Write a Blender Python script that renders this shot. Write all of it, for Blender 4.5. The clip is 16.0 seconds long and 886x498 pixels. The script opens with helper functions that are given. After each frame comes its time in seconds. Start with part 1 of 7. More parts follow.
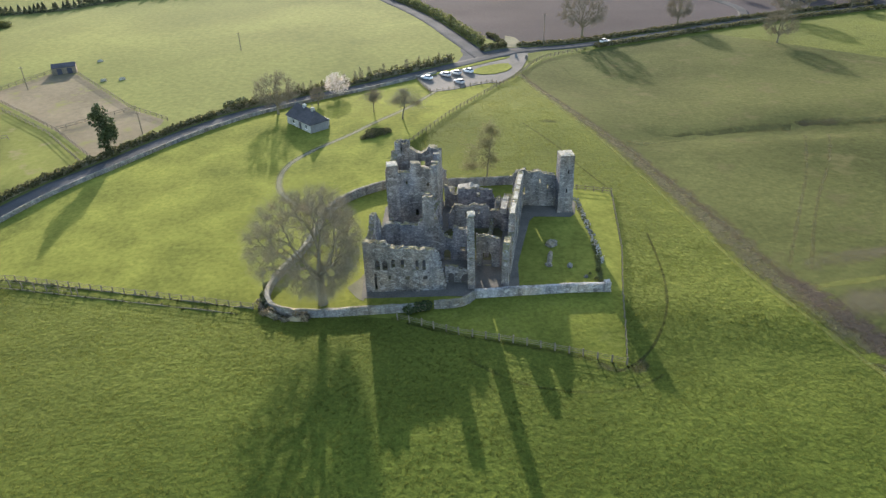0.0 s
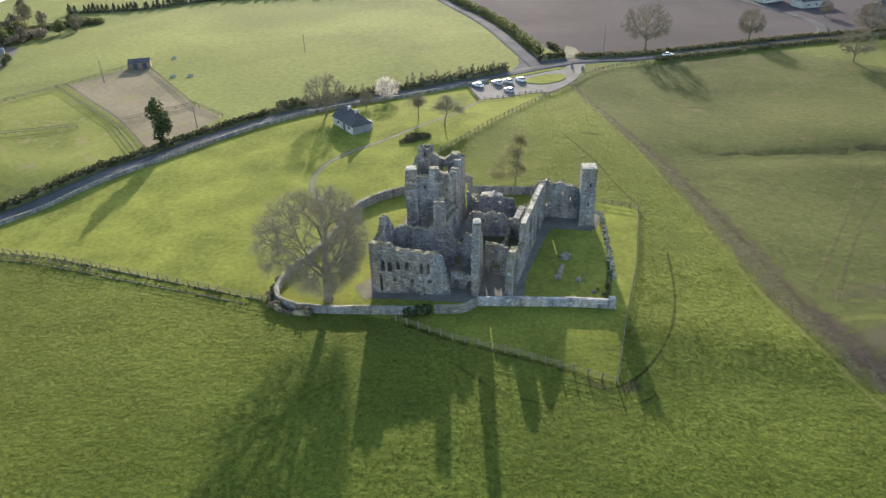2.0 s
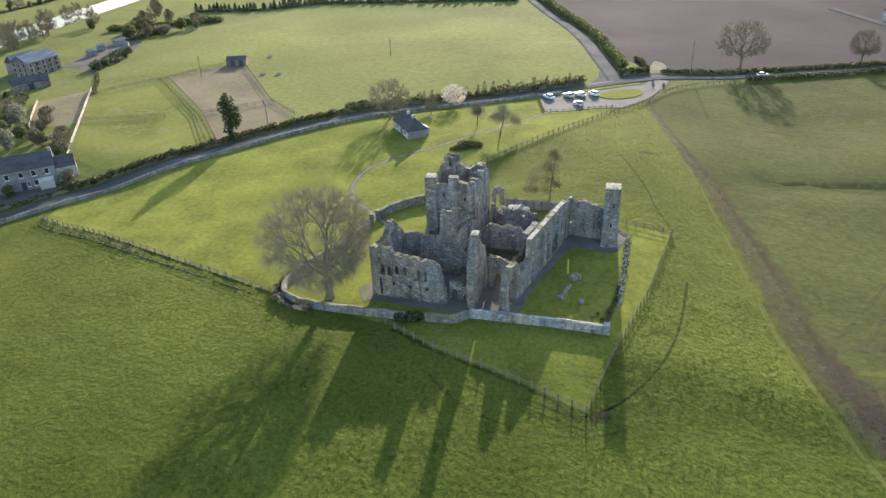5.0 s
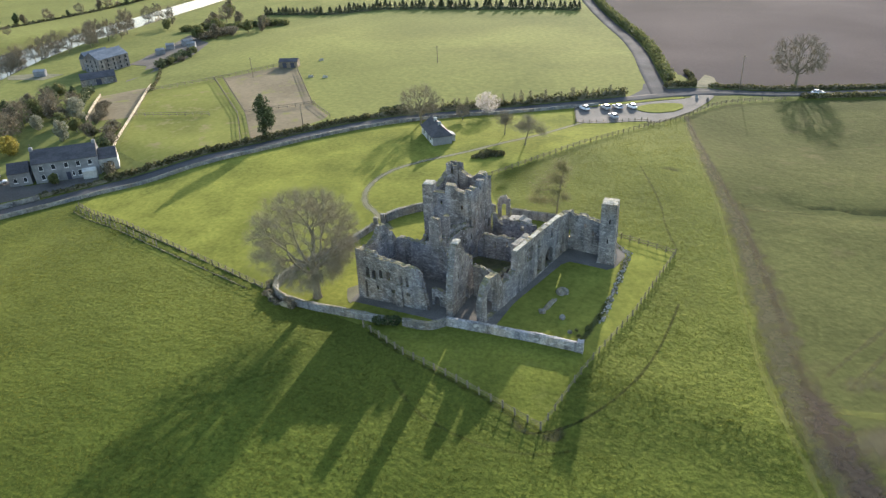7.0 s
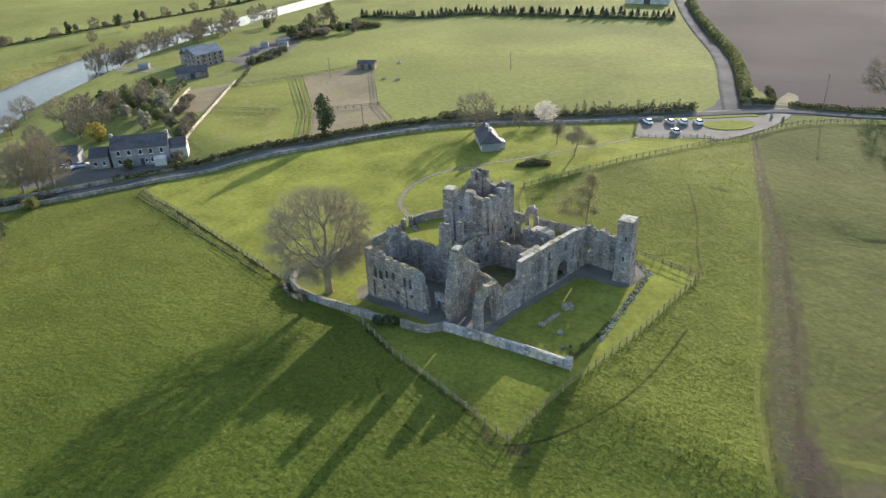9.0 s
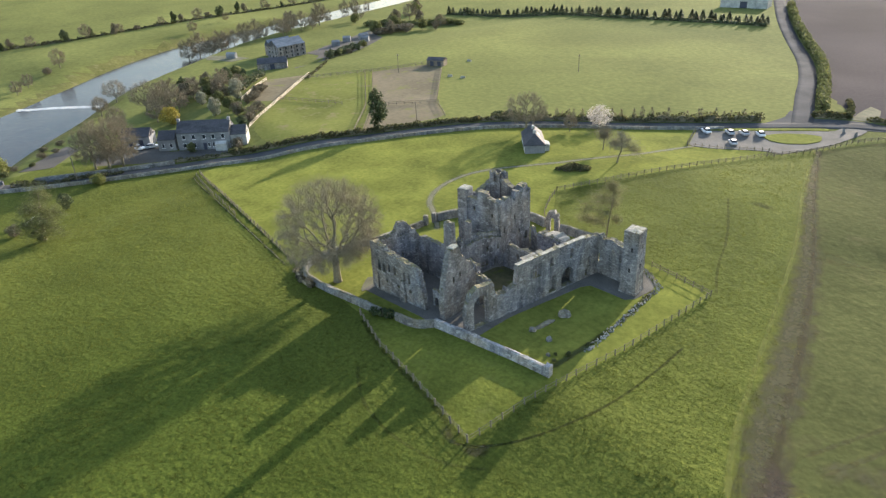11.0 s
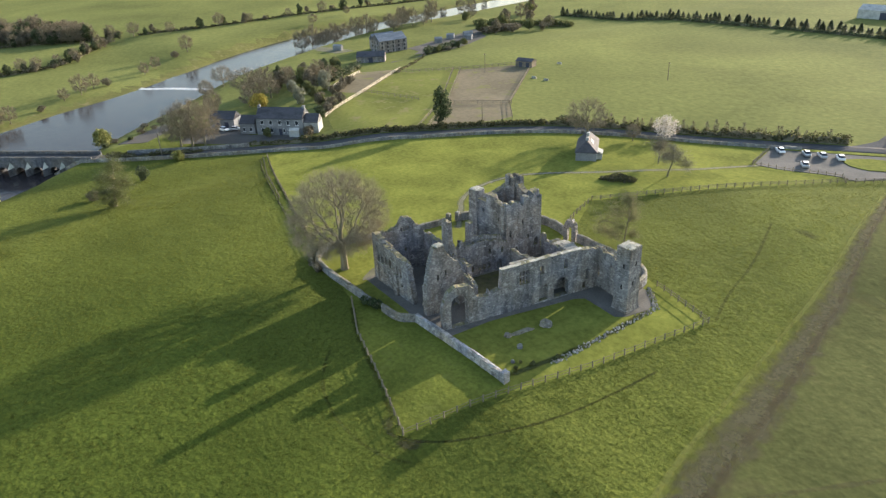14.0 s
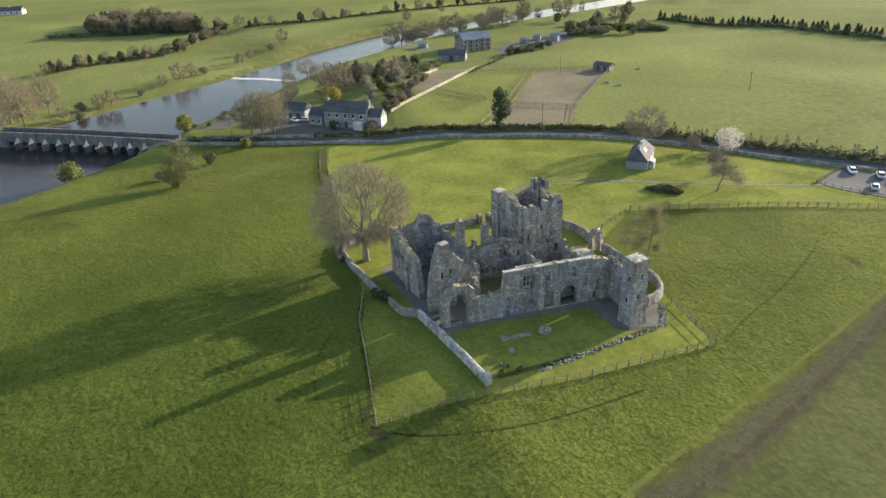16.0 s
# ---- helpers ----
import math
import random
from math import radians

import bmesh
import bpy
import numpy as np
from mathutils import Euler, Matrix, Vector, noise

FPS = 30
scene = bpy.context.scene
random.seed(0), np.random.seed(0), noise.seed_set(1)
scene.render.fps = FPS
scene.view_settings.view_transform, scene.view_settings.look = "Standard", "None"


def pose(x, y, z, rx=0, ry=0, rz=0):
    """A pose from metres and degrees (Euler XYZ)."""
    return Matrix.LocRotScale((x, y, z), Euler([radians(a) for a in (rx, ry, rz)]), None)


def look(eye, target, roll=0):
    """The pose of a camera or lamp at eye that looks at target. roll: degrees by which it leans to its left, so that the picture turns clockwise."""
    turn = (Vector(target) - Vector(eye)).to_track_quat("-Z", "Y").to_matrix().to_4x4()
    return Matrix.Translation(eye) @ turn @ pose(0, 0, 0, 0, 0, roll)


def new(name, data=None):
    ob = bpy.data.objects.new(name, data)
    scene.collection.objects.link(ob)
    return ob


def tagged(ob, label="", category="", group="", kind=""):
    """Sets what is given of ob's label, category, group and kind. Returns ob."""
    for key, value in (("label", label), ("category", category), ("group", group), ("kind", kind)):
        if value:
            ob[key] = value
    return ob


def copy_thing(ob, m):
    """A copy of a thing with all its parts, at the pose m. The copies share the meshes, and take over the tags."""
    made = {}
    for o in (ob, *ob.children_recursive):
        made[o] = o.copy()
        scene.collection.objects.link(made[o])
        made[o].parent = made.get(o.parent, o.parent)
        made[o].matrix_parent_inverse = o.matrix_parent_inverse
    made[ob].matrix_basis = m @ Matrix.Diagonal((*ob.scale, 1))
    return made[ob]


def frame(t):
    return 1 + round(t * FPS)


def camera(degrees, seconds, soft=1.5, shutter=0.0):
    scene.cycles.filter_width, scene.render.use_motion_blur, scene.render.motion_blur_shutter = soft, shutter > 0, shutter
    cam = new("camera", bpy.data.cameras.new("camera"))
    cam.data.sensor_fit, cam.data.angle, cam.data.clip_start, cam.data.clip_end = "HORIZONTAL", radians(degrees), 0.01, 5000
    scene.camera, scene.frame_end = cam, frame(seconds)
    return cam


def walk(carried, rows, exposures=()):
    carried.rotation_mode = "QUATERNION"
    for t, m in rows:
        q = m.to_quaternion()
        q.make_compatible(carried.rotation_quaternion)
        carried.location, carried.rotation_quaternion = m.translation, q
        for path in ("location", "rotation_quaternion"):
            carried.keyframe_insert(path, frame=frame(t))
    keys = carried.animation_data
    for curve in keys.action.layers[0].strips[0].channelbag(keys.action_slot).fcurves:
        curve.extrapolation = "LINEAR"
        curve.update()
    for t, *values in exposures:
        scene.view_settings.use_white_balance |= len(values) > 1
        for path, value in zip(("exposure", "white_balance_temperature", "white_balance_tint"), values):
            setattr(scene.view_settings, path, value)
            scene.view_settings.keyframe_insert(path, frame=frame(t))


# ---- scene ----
cam = camera(63.9, 16.0, 1.35)
METRES, EYE, TILT, LEAN, TURN = 127.96, 70.0, 0.0, 0.0, 0.0
ROWS = [
    (0.0, 0.0, 0.0, 0.0, -1.12, -30.62, 1.9),
    (0.5, 0.0251, -0.0031, 0.0, 0.21, -30.37, 1.88),
    (1.0, 0.05, -0.0046, -0.0003, 2.13, -30.16, 1.87),
    (1.5, 0.0751, -0.0043, -0.001, 4.2, -29.99, 1.9),
    (2.0, 0.0999, -0.0027, -0.0013, 6.21, -29.83, 1.94),
    (2.5, 0.1235, -0.0002, -0.0018, 8.13, -29.67, 1.96),
    (3.0, 0.1483, 0.0035, -0.0021, 10.07, -29.52, 2.03),
    (3.5, 0.1755, 0.0088, -0.0024, 12.06, -29.38, 2.12),
    (4.0, 0.2028, 0.015, -0.0026, 13.77, -29.22, 2.19),
    (6.5, 0.3504, 0.06, -0.0035, 22.11, -28.41, 2.39),
    (7.0, 0.381, 0.0718, -0.0036, 23.95, -28.2, 2.43),
    (7.5, 0.4117, 0.0847, -0.0035, 25.99, -28.01, 2.46),
    (8.0, 0.4428, 0.0988, -0.0041, 28.41, -27.77, 2.51),
    (8.5, 0.4733, 0.1139, -0.0044, 30.85, -27.53, 2.54),
    (9.0, 0.5036, 0.1304, -0.0045, 33.22, -27.44, 2.58),
    (11.5, 0.6432, 0.2264, -0.0047, 44.07, -27.2, 2.59),
    (12.0, 0.6678, 0.2474, -0.0047, 46.12, -27.14, 2.58),
    (12.5, 0.6928, 0.2702, -0.0049, 48.19, -27.07, 2.57),
    (13.0, 0.7167, 0.2935, -0.0051, 49.84, -27.02, 2.55),
    (13.5, 0.7397, 0.3177, -0.0052, 51.73, -26.96, 2.53),
    (14.0, 0.7616, 0.3429, -0.0053, 53.85, -26.89, 2.51),
    (14.5, 0.7828, 0.3691, -0.0054, 56.03, -26.82, 2.51),
    (15.0, 0.8032, 0.3963, -0.0059, 58.2, -26.74, 2.52),
    (15.5, 0.8226, 0.4243, -0.0065, 60.59, -26.65, 2.49),
    (16.0, 0.841, 0.4535, -0.0073, 63.15, -26.56, 2.48),
]
walk(cam, [(t, pose(0, 0, EYE, TILT, LEAN, TURN) @ pose(METRES * x, METRES * y, METRES * z, 90 + pitch, roll, yaw)) for t, x, y, z, yaw, pitch, roll in ROWS],
     exposures=[(0.0, 1.74, 6250, 14), (4.0, 1.72, 6250, 14), (9.0, 1.69, 6250, 14), (12.0, 1.61, 6350, 14), (16.0, 1.56, 6450, 14)])

# ---- world, sun, exposure ----
SUN_EL, SUN_AZ = radians(14.7), radians(-6.6)
world = bpy.data.worlds.new("sky")
scene.world = world
world.use_nodes = True
wn = world.node_tree.nodes
sky = wn.new("ShaderNodeTexSky")
sky.sky_type = "NISHITA"
sky.sun_disc = False
sky.sun_elevation = SUN_EL
sky.sun_rotation = SUN_AZ
sky.air_density, sky.dust_density, sky.ozone_density = 1.2, 1.5, 1.3
world.node_tree.links.new(sky.outputs[0], wn["Background"].inputs[0])
wn["Background"].inputs[1].default_value = 0.15
sun_data = bpy.data.lights.new("sun", "SUN")
sun_data.energy, sun_data.angle, sun_data.color = 4.3, radians(0.6), (1.0, 0.90, 0.75)
sun = new("sun", sun_data)
to_sun = Vector((math.sin(SUN_AZ) * math.cos(SUN_EL), math.cos(SUN_AZ) * math.cos(SUN_EL), math.sin(SUN_EL)))
sun.matrix_world = look(to_sun * 100, (0, 0, 0))

# ---- materials ----


def material(name, rough=0.9, shine=0.25):
    m = bpy.data.materials.new(name)
    m.use_nodes = True
    b = m.node_tree.nodes["Principled BSDF"]
    b.inputs["Roughness"].default_value = rough
    b.inputs["Specular IOR Level"].default_value = shine
    return m, m.node_tree.nodes, m.node_tree.links, b


def coords(nodes, links, stretch=(1, 1, 1), local=False):
    """World metres, or the thing's own metres."""
    mp = nodes.new("ShaderNodeMapping")
    mp.inputs["Scale"].default_value = stretch
    if local:
        links.new(nodes.new("ShaderNodeTexCoord").outputs["Object"], mp.inputs[0])
    else:
        links.new(nodes.new("ShaderNodeNewGeometry").outputs["Position"], mp.inputs[0])
    return mp.outputs[0]


def noise_at(nodes, links, co, scale, detail=4, rough=0.6, warp=0.0):
    n = nodes.new("ShaderNodeTexNoise")
    n.inputs["Scale"].default_value, n.inputs["Detail"].default_value = scale, detail
    n.inputs["Roughness"].default_value, n.inputs["Distortion"].default_value = rough, warp
    links.new(co, n.inputs["Vector"])
    return n.outputs["Fac"]


def ramp(nodes, links, fac, stops):
    r = nodes.new("ShaderNodeValToRGB")
    el = r.color_ramp.elements
    while len(el) < len(stops):
        el.new(0.5)
    for e, (p, c) in zip(el, stops):
        e.position, e.color = p, (*c, 1)
    links.new(fac, r.inputs[0])
    return r.outputs[0]


def mix(nodes, links, fac, a, b, mode="MIX"):
    m = nodes.new("ShaderNodeMix")
    m.data_type, m.blend_type = "RGBA", mode
    for sock, v in ((m.inputs[0], fac), (m.inputs[6], a), (m.inputs[7], b)):
        if isinstance(v, (int, float)):
            sock.default_value = v
        elif isinstance(v, tuple):
            sock.default_value = (*v, 1)
        else:
            links.new(v, sock)
    return m.outputs[2]


def bump(nodes, links, b, height, strength, dist):
    bp = nodes.new("ShaderNodeBump")
    bp.inputs["Strength"].default_value, bp.inputs["Distance"].default_value = strength, dist
    links.new(height, bp.inputs["Height"])
    links.new(bp.outputs[0], b.inputs["Normal"])


def blotched(name, dark, light, big=0.06, small=1.2, rough=0.95, relief=0.3, dist=0.2, third=None, stretch=(1, 1, 1), local=False, small_range=(0.3, 0.7), shine=0.02, rank=None, hump=None):
    """A surface that varies at two scales, with an optional third colour in patches."""
    m, n, l, b = material(name, rough, shine)
    co = coords(n, l, stretch, local)
    fine = noise_at(n, l, co, small, 5, 0.65)
    wide = noise_at(n, l, co, big, 3, 0.55, 0.4)
    c = ramp(n, l, fine, [(small_range[0], dark), (small_range[1], light)])
    tone = ramp(n, l, wide, [(0.3, (0.72, 0.74, 0.7)), (0.7, (1.25, 1.22, 1.15))])
    c = mix(n, l, 1.0, c, tone, "MULTIPLY")
    if rank:
        # the sward grows greener and thicker towards the south-east of the field
        up = n.new("ShaderNodeSeparateXYZ")
        l.new(co, up.inputs[0])
        edge = n.new("ShaderNodeMapRange")
        edge.inputs[1].default_value, edge.inputs[2].default_value = 100, 66
        l.new(up.outputs[1], edge.inputs[0])
        east = n.new("ShaderNodeMapRange")
        east.inputs[1].default_value, east.inputs[2].default_value = -80, -30
        l.new(up.outputs[0], east.inputs[0])
        both = n.new("ShaderNodeMath")
        both.operation = "MULTIPLY"
        l.new(edge.outputs[0], both.inputs[0])
        l.new(east.outputs[0], both.inputs[1])
        c = mix(n, l, 1.0, c, mix(n, l, both.outputs[0], (1.0, 1.0, 1.0), rank), "MULTIPLY")
    if third:
        spots = ramp(n, l, noise_at(n, l, co, big * 5, 4, 0.6), [(0.56, (0, 0, 0)), (0.68, (1, 1, 1))])
        c = mix(n, l, spots, c, third)
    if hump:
        # grazed tussocks: light painted on rounded tops, shade painted into the longer grass between
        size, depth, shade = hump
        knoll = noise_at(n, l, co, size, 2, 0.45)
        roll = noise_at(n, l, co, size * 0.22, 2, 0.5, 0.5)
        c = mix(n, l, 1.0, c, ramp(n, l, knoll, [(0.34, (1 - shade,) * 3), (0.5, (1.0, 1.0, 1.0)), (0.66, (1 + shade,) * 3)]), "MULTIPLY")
        both = n.new("ShaderNodeMath")
        both.operation = "MULTIPLY_ADD"
        both.inputs[1].default_value = 1.6
        l.new(roll, both.inputs[0])
        l.new(knoll, both.inputs[2])
        lift = n.new("ShaderNodeBump")
        lift.inputs["Strength"].default_value, lift.inputs["Distance"].default_value = 1.0, depth
        l.new(both.outputs[0], lift.inputs["Height"])
        l.new(c, b.inputs["Base Color"])
        over = n.new("ShaderNodeBump")
        over.inputs["Strength"].default_value, over.inputs["Distance"].default_value = relief, dist
        l.new(fine, over.inputs["Height"])
        l.new(lift.outputs[0], over.inputs["Normal"])
        l.new(over.outputs[0], b.inputs["Normal"])
        return m
    l.new(c, b.inputs["Base Color"])
    bump(n, l, b, fine, relief, dist)
    return m


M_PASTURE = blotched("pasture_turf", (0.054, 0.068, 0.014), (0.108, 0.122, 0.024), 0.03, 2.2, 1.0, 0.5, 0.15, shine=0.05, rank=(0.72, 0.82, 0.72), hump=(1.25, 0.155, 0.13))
M_LAWN = blotched("mown_lawn", (0.098, 0.113, 0.024), (0.171, 0.182, 0.041), 0.09, 0.9, 1.0, 0.5, 0.1, third=(0.140, 0.156, 0.033), shine=0.02)
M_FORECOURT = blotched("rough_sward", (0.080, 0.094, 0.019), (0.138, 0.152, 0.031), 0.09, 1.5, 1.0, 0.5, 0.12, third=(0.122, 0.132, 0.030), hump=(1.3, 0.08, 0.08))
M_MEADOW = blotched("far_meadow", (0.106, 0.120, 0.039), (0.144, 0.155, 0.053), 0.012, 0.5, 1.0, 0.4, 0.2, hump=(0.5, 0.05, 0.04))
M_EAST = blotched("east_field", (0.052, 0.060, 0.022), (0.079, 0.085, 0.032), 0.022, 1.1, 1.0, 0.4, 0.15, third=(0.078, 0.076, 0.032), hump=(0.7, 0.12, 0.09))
M_GARTH = blotched("worn_garth", (0.060, 0.058, 0.032), (0.105, 0.099, 0.052), 0.07, 0.8, 1.0, 0.8, 0.3, third=(0.085, 0.095, 0.028))
M_PLOUGH = blotched("ploughed_soil", (0.050, 0.045, 0.050), (0.065, 0.059, 0.064), 0.012, 1.0, 1.0, 0.4, 0.15, shine=0.014)
M_PADDOCK = blotched("bare_paddock", (0.130, 0.112, 0.078), (0.175, 0.150, 0.106), 0.03, 0.6, 1.0, 0.4, 0.15, third=(0.15, 0.15, 0.06))
M_GRAZED = blotched("grazed_paddock", (0.118, 0.130, 0.034), (0.158, 0.167, 0.05), 0.03, 0.6, 1.0, 0.4, 0.15, third=(0.17, 0.15, 0.075))
M_BANK = blotched("river_bank", (0.08, 0.085, 0.03), (0.13, 0.13, 0.05), 0.05, 0.7, 1.0, 0.6, 0.3, third=(0.15, 0.14, 0.07))
M_YARD = blotched("gravel_yard", (0.085, 0.08, 0.076), (0.13, 0.122, 0.115), 0.05, 2.0, 0.95, 0.3, 0.05)
M_GRAVEL = blotched("gravel_apron", (0.10, 0.095, 0.088), (0.16, 0.15, 0.138), 0.2, 4.0, 0.95, 0.4, 0.05)
M_PATH = blotched("worn_path", (0.12, 0.12, 0.085), (0.17, 0.165, 0.12), 0.2, 3.0, 0.95, 0.3, 0.04)
M_ROAD = blotched("tarmac", (0.055, 0.057, 0.062), (0.085, 0.087, 0.093), 0.08, 3.0, 0.9, 0.1, 0.01, shine=0.01)
M_CARPARK = blotched("car_park_gravel", (0.095, 0.092, 0.09), (0.14, 0.136, 0.13), 0.1, 2.5, 0.85, 0.3, 0.03)
M_BARK = blotched("bark", (0.13, 0.115, 0.08), (0.24, 0.215, 0.16), 0.3, 3.0, 0.95, 0.5, 0.05, local=True)
M_TWIG = blotched("twigs", (0.20, 0.175, 0.125), (0.31, 0.27, 0.20), 0.2, 1.0, 0.95, 0.1, 0.02, local=True)
M_BROWNTWIG = blotched("brown_twigs", (0.17, 0.142, 0.10), (0.27, 0.225, 0.165), 0.2, 1.0, 0.95, 0.1, 0.02, local=True)
M_POST = blotched("weathered_timber", (0.13, 0.11, 0.085), (0.24, 0.21, 0.17), 0.4, 6.0, 0.9, 0.3, 0.01, local=True)
M_RAILPALE = blotched("pale_rail_timber", (0.34, 0.30, 0.24), (0.50, 0.46, 0.38), 0.4, 4.0, 0.9, 0.3, 0.01, local=True)
M_SLATE = blotched("roof_slate", (0.055, 0.055, 0.066), (0.10, 0.098, 0.11), 0.3, 2.5, 0.6, 0.4, 0.03, stretch=(1, 1, 3))
M_RENDER = blotched("wall_render", (0.175, 0.18, 0.195), (0.235, 0.24, 0.255), 0.3, 2.0, 0.85, 0.1, 0.01)
M_WHITE = blotched("whitewash", (0.33, 0.33, 0.325), (0.43, 0.43, 0.42), 0.4, 2.0, 0.85, 0.15, 0.01)
M_METALROOF = blotched("sheet_roof", (0.10, 0.12, 0.155), (0.15, 0.175, 0.215), 0.2, 1.0, 0.4, 0.2, 0.02, stretch=(4, 1, 1))
M_RUBBLE = blotched("rubble", (0.2, 0.19, 0.17), (0.42, 0.40, 0.36), 0.5, 2.0, 0.95, 0.5, 0.05)
M_SLITSHADE = blotched("painted_slit_shade", (0.012, 0.012, 0.014), (0.03, 0.03, 0.032), 0.5, 2.0, 0.4, 0.1, 0.01)


def worn(name, dark, light, cover=0.9, ragged=0.5, size=0.5):
    """Trodden or rank ground that thins out into the turf towards the edges of its strip."""
    m, n, l, b = material(name, 1.0, 0.02)
    co = coords(n, l)
    fine = noise_at(n, l, co, 1.4, 4, 0.65)
    l.new(ramp(n, l, fine, [(0.3, dark), (0.7, light)]), b.inputs["Base Color"])
    bump(n, l, b, fine, 0.6, 0.15)
    edge = n.new("ShaderNodeAttribute")
    edge.attribute_name = "inward"
    patchy = n.new("ShaderNodeMath")
    patchy.operation = "MULTIPLY_ADD"
    patchy.inputs[1].default_value = ragged * 3.0
    l.new(noise_at(n, l, co, size, 4, 0.6, 0.6), patchy.inputs[0])
    l.new(edge.outputs["Fac"], patchy.inputs[2])
    thick = n.new("ShaderNodeMapRange")
    thick.inputs[1].default_value, thick.inputs[2].default_value = 0.15 + ragged * 1.5, 0.75 + ragged * 1.5
    thick.inputs[4].default_value = cover
    l.new(patchy.outputs[0], thick.inputs[0])
    seal = n.new("ShaderNodeMath")
    seal.operation = "MULTIPLY"
    rim = n.new("ShaderNodeMapRange")
    rim.inputs[1].default_value, rim.inputs[2].default_value = 0.0, 0.3
    l.new(edge.outputs["Fac"], rim.inputs[0])
    l.new(thick.outputs[0], seal.inputs[0])
    l.new(rim.outputs[0], seal.inputs[1])
    clear = n.new("ShaderNodeBsdfTransparent")
    mx = n.new("ShaderNodeMixShader")
    l.new(seal.outputs[0], mx.inputs[0])
    l.new(clear.outputs[0], mx.inputs[1])
    l.new(b.outputs[0], mx.inputs[2])
    l.new(mx.outputs[0], n["Material Output"].inputs[0])
    return m


W_MUD = worn("ditch_mud", (0.056, 0.052, 0.032), (0.092, 0.085, 0.053), 0.85, 0.45, 0.3)
W_DITCH = worn("ditch_bottom", (0.036, 0.031, 0.021), (0.066, 0.056, 0.038), 0.5, 1.1, 0.2)
W_RANK = worn("rank_margin", (0.044, 0.052, 0.020), (0.070, 0.076, 0.030), 0.8, 0.5, 0.3)
W_PALE = worn("bleached_margin", (0.115, 0.128, 0.034), (0.160, 0.166, 0.052), 0.55, 0.6, 0.3)
W_BROWN = worn("rough_brown_ground", (0.068, 0.062, 0.040), (0.110, 0.100, 0.064), 0.75, 0.8, 0.16)
W_TREAD = worn("trodden_grass", (0.036, 0.045, 0.013), (0.060, 0.068, 0.022), 0.5, 0.8, 0.5)
W_PATH = worn("worn_path", (0.125, 0.125, 0.085), (0.175, 0.170, 0.120), 0.9, 0.2, 0.8)
W_SCRUB = worn("bramble_mud", (0.034, 0.028, 0.022), (0.078, 0.064, 0.050), 0.9, 0.8, 0.45)
W_RUT = worn("trodden_rut", (0.026, 0.032, 0.010), (0.046, 0.052, 0.017), 0.75, 0.45, 0.6)
W_WHEEL = worn("wheel_worn_grass", (0.068, 0.066, 0.034), (0.098, 0.092, 0.050), 0.45, 0.9, 0.3)


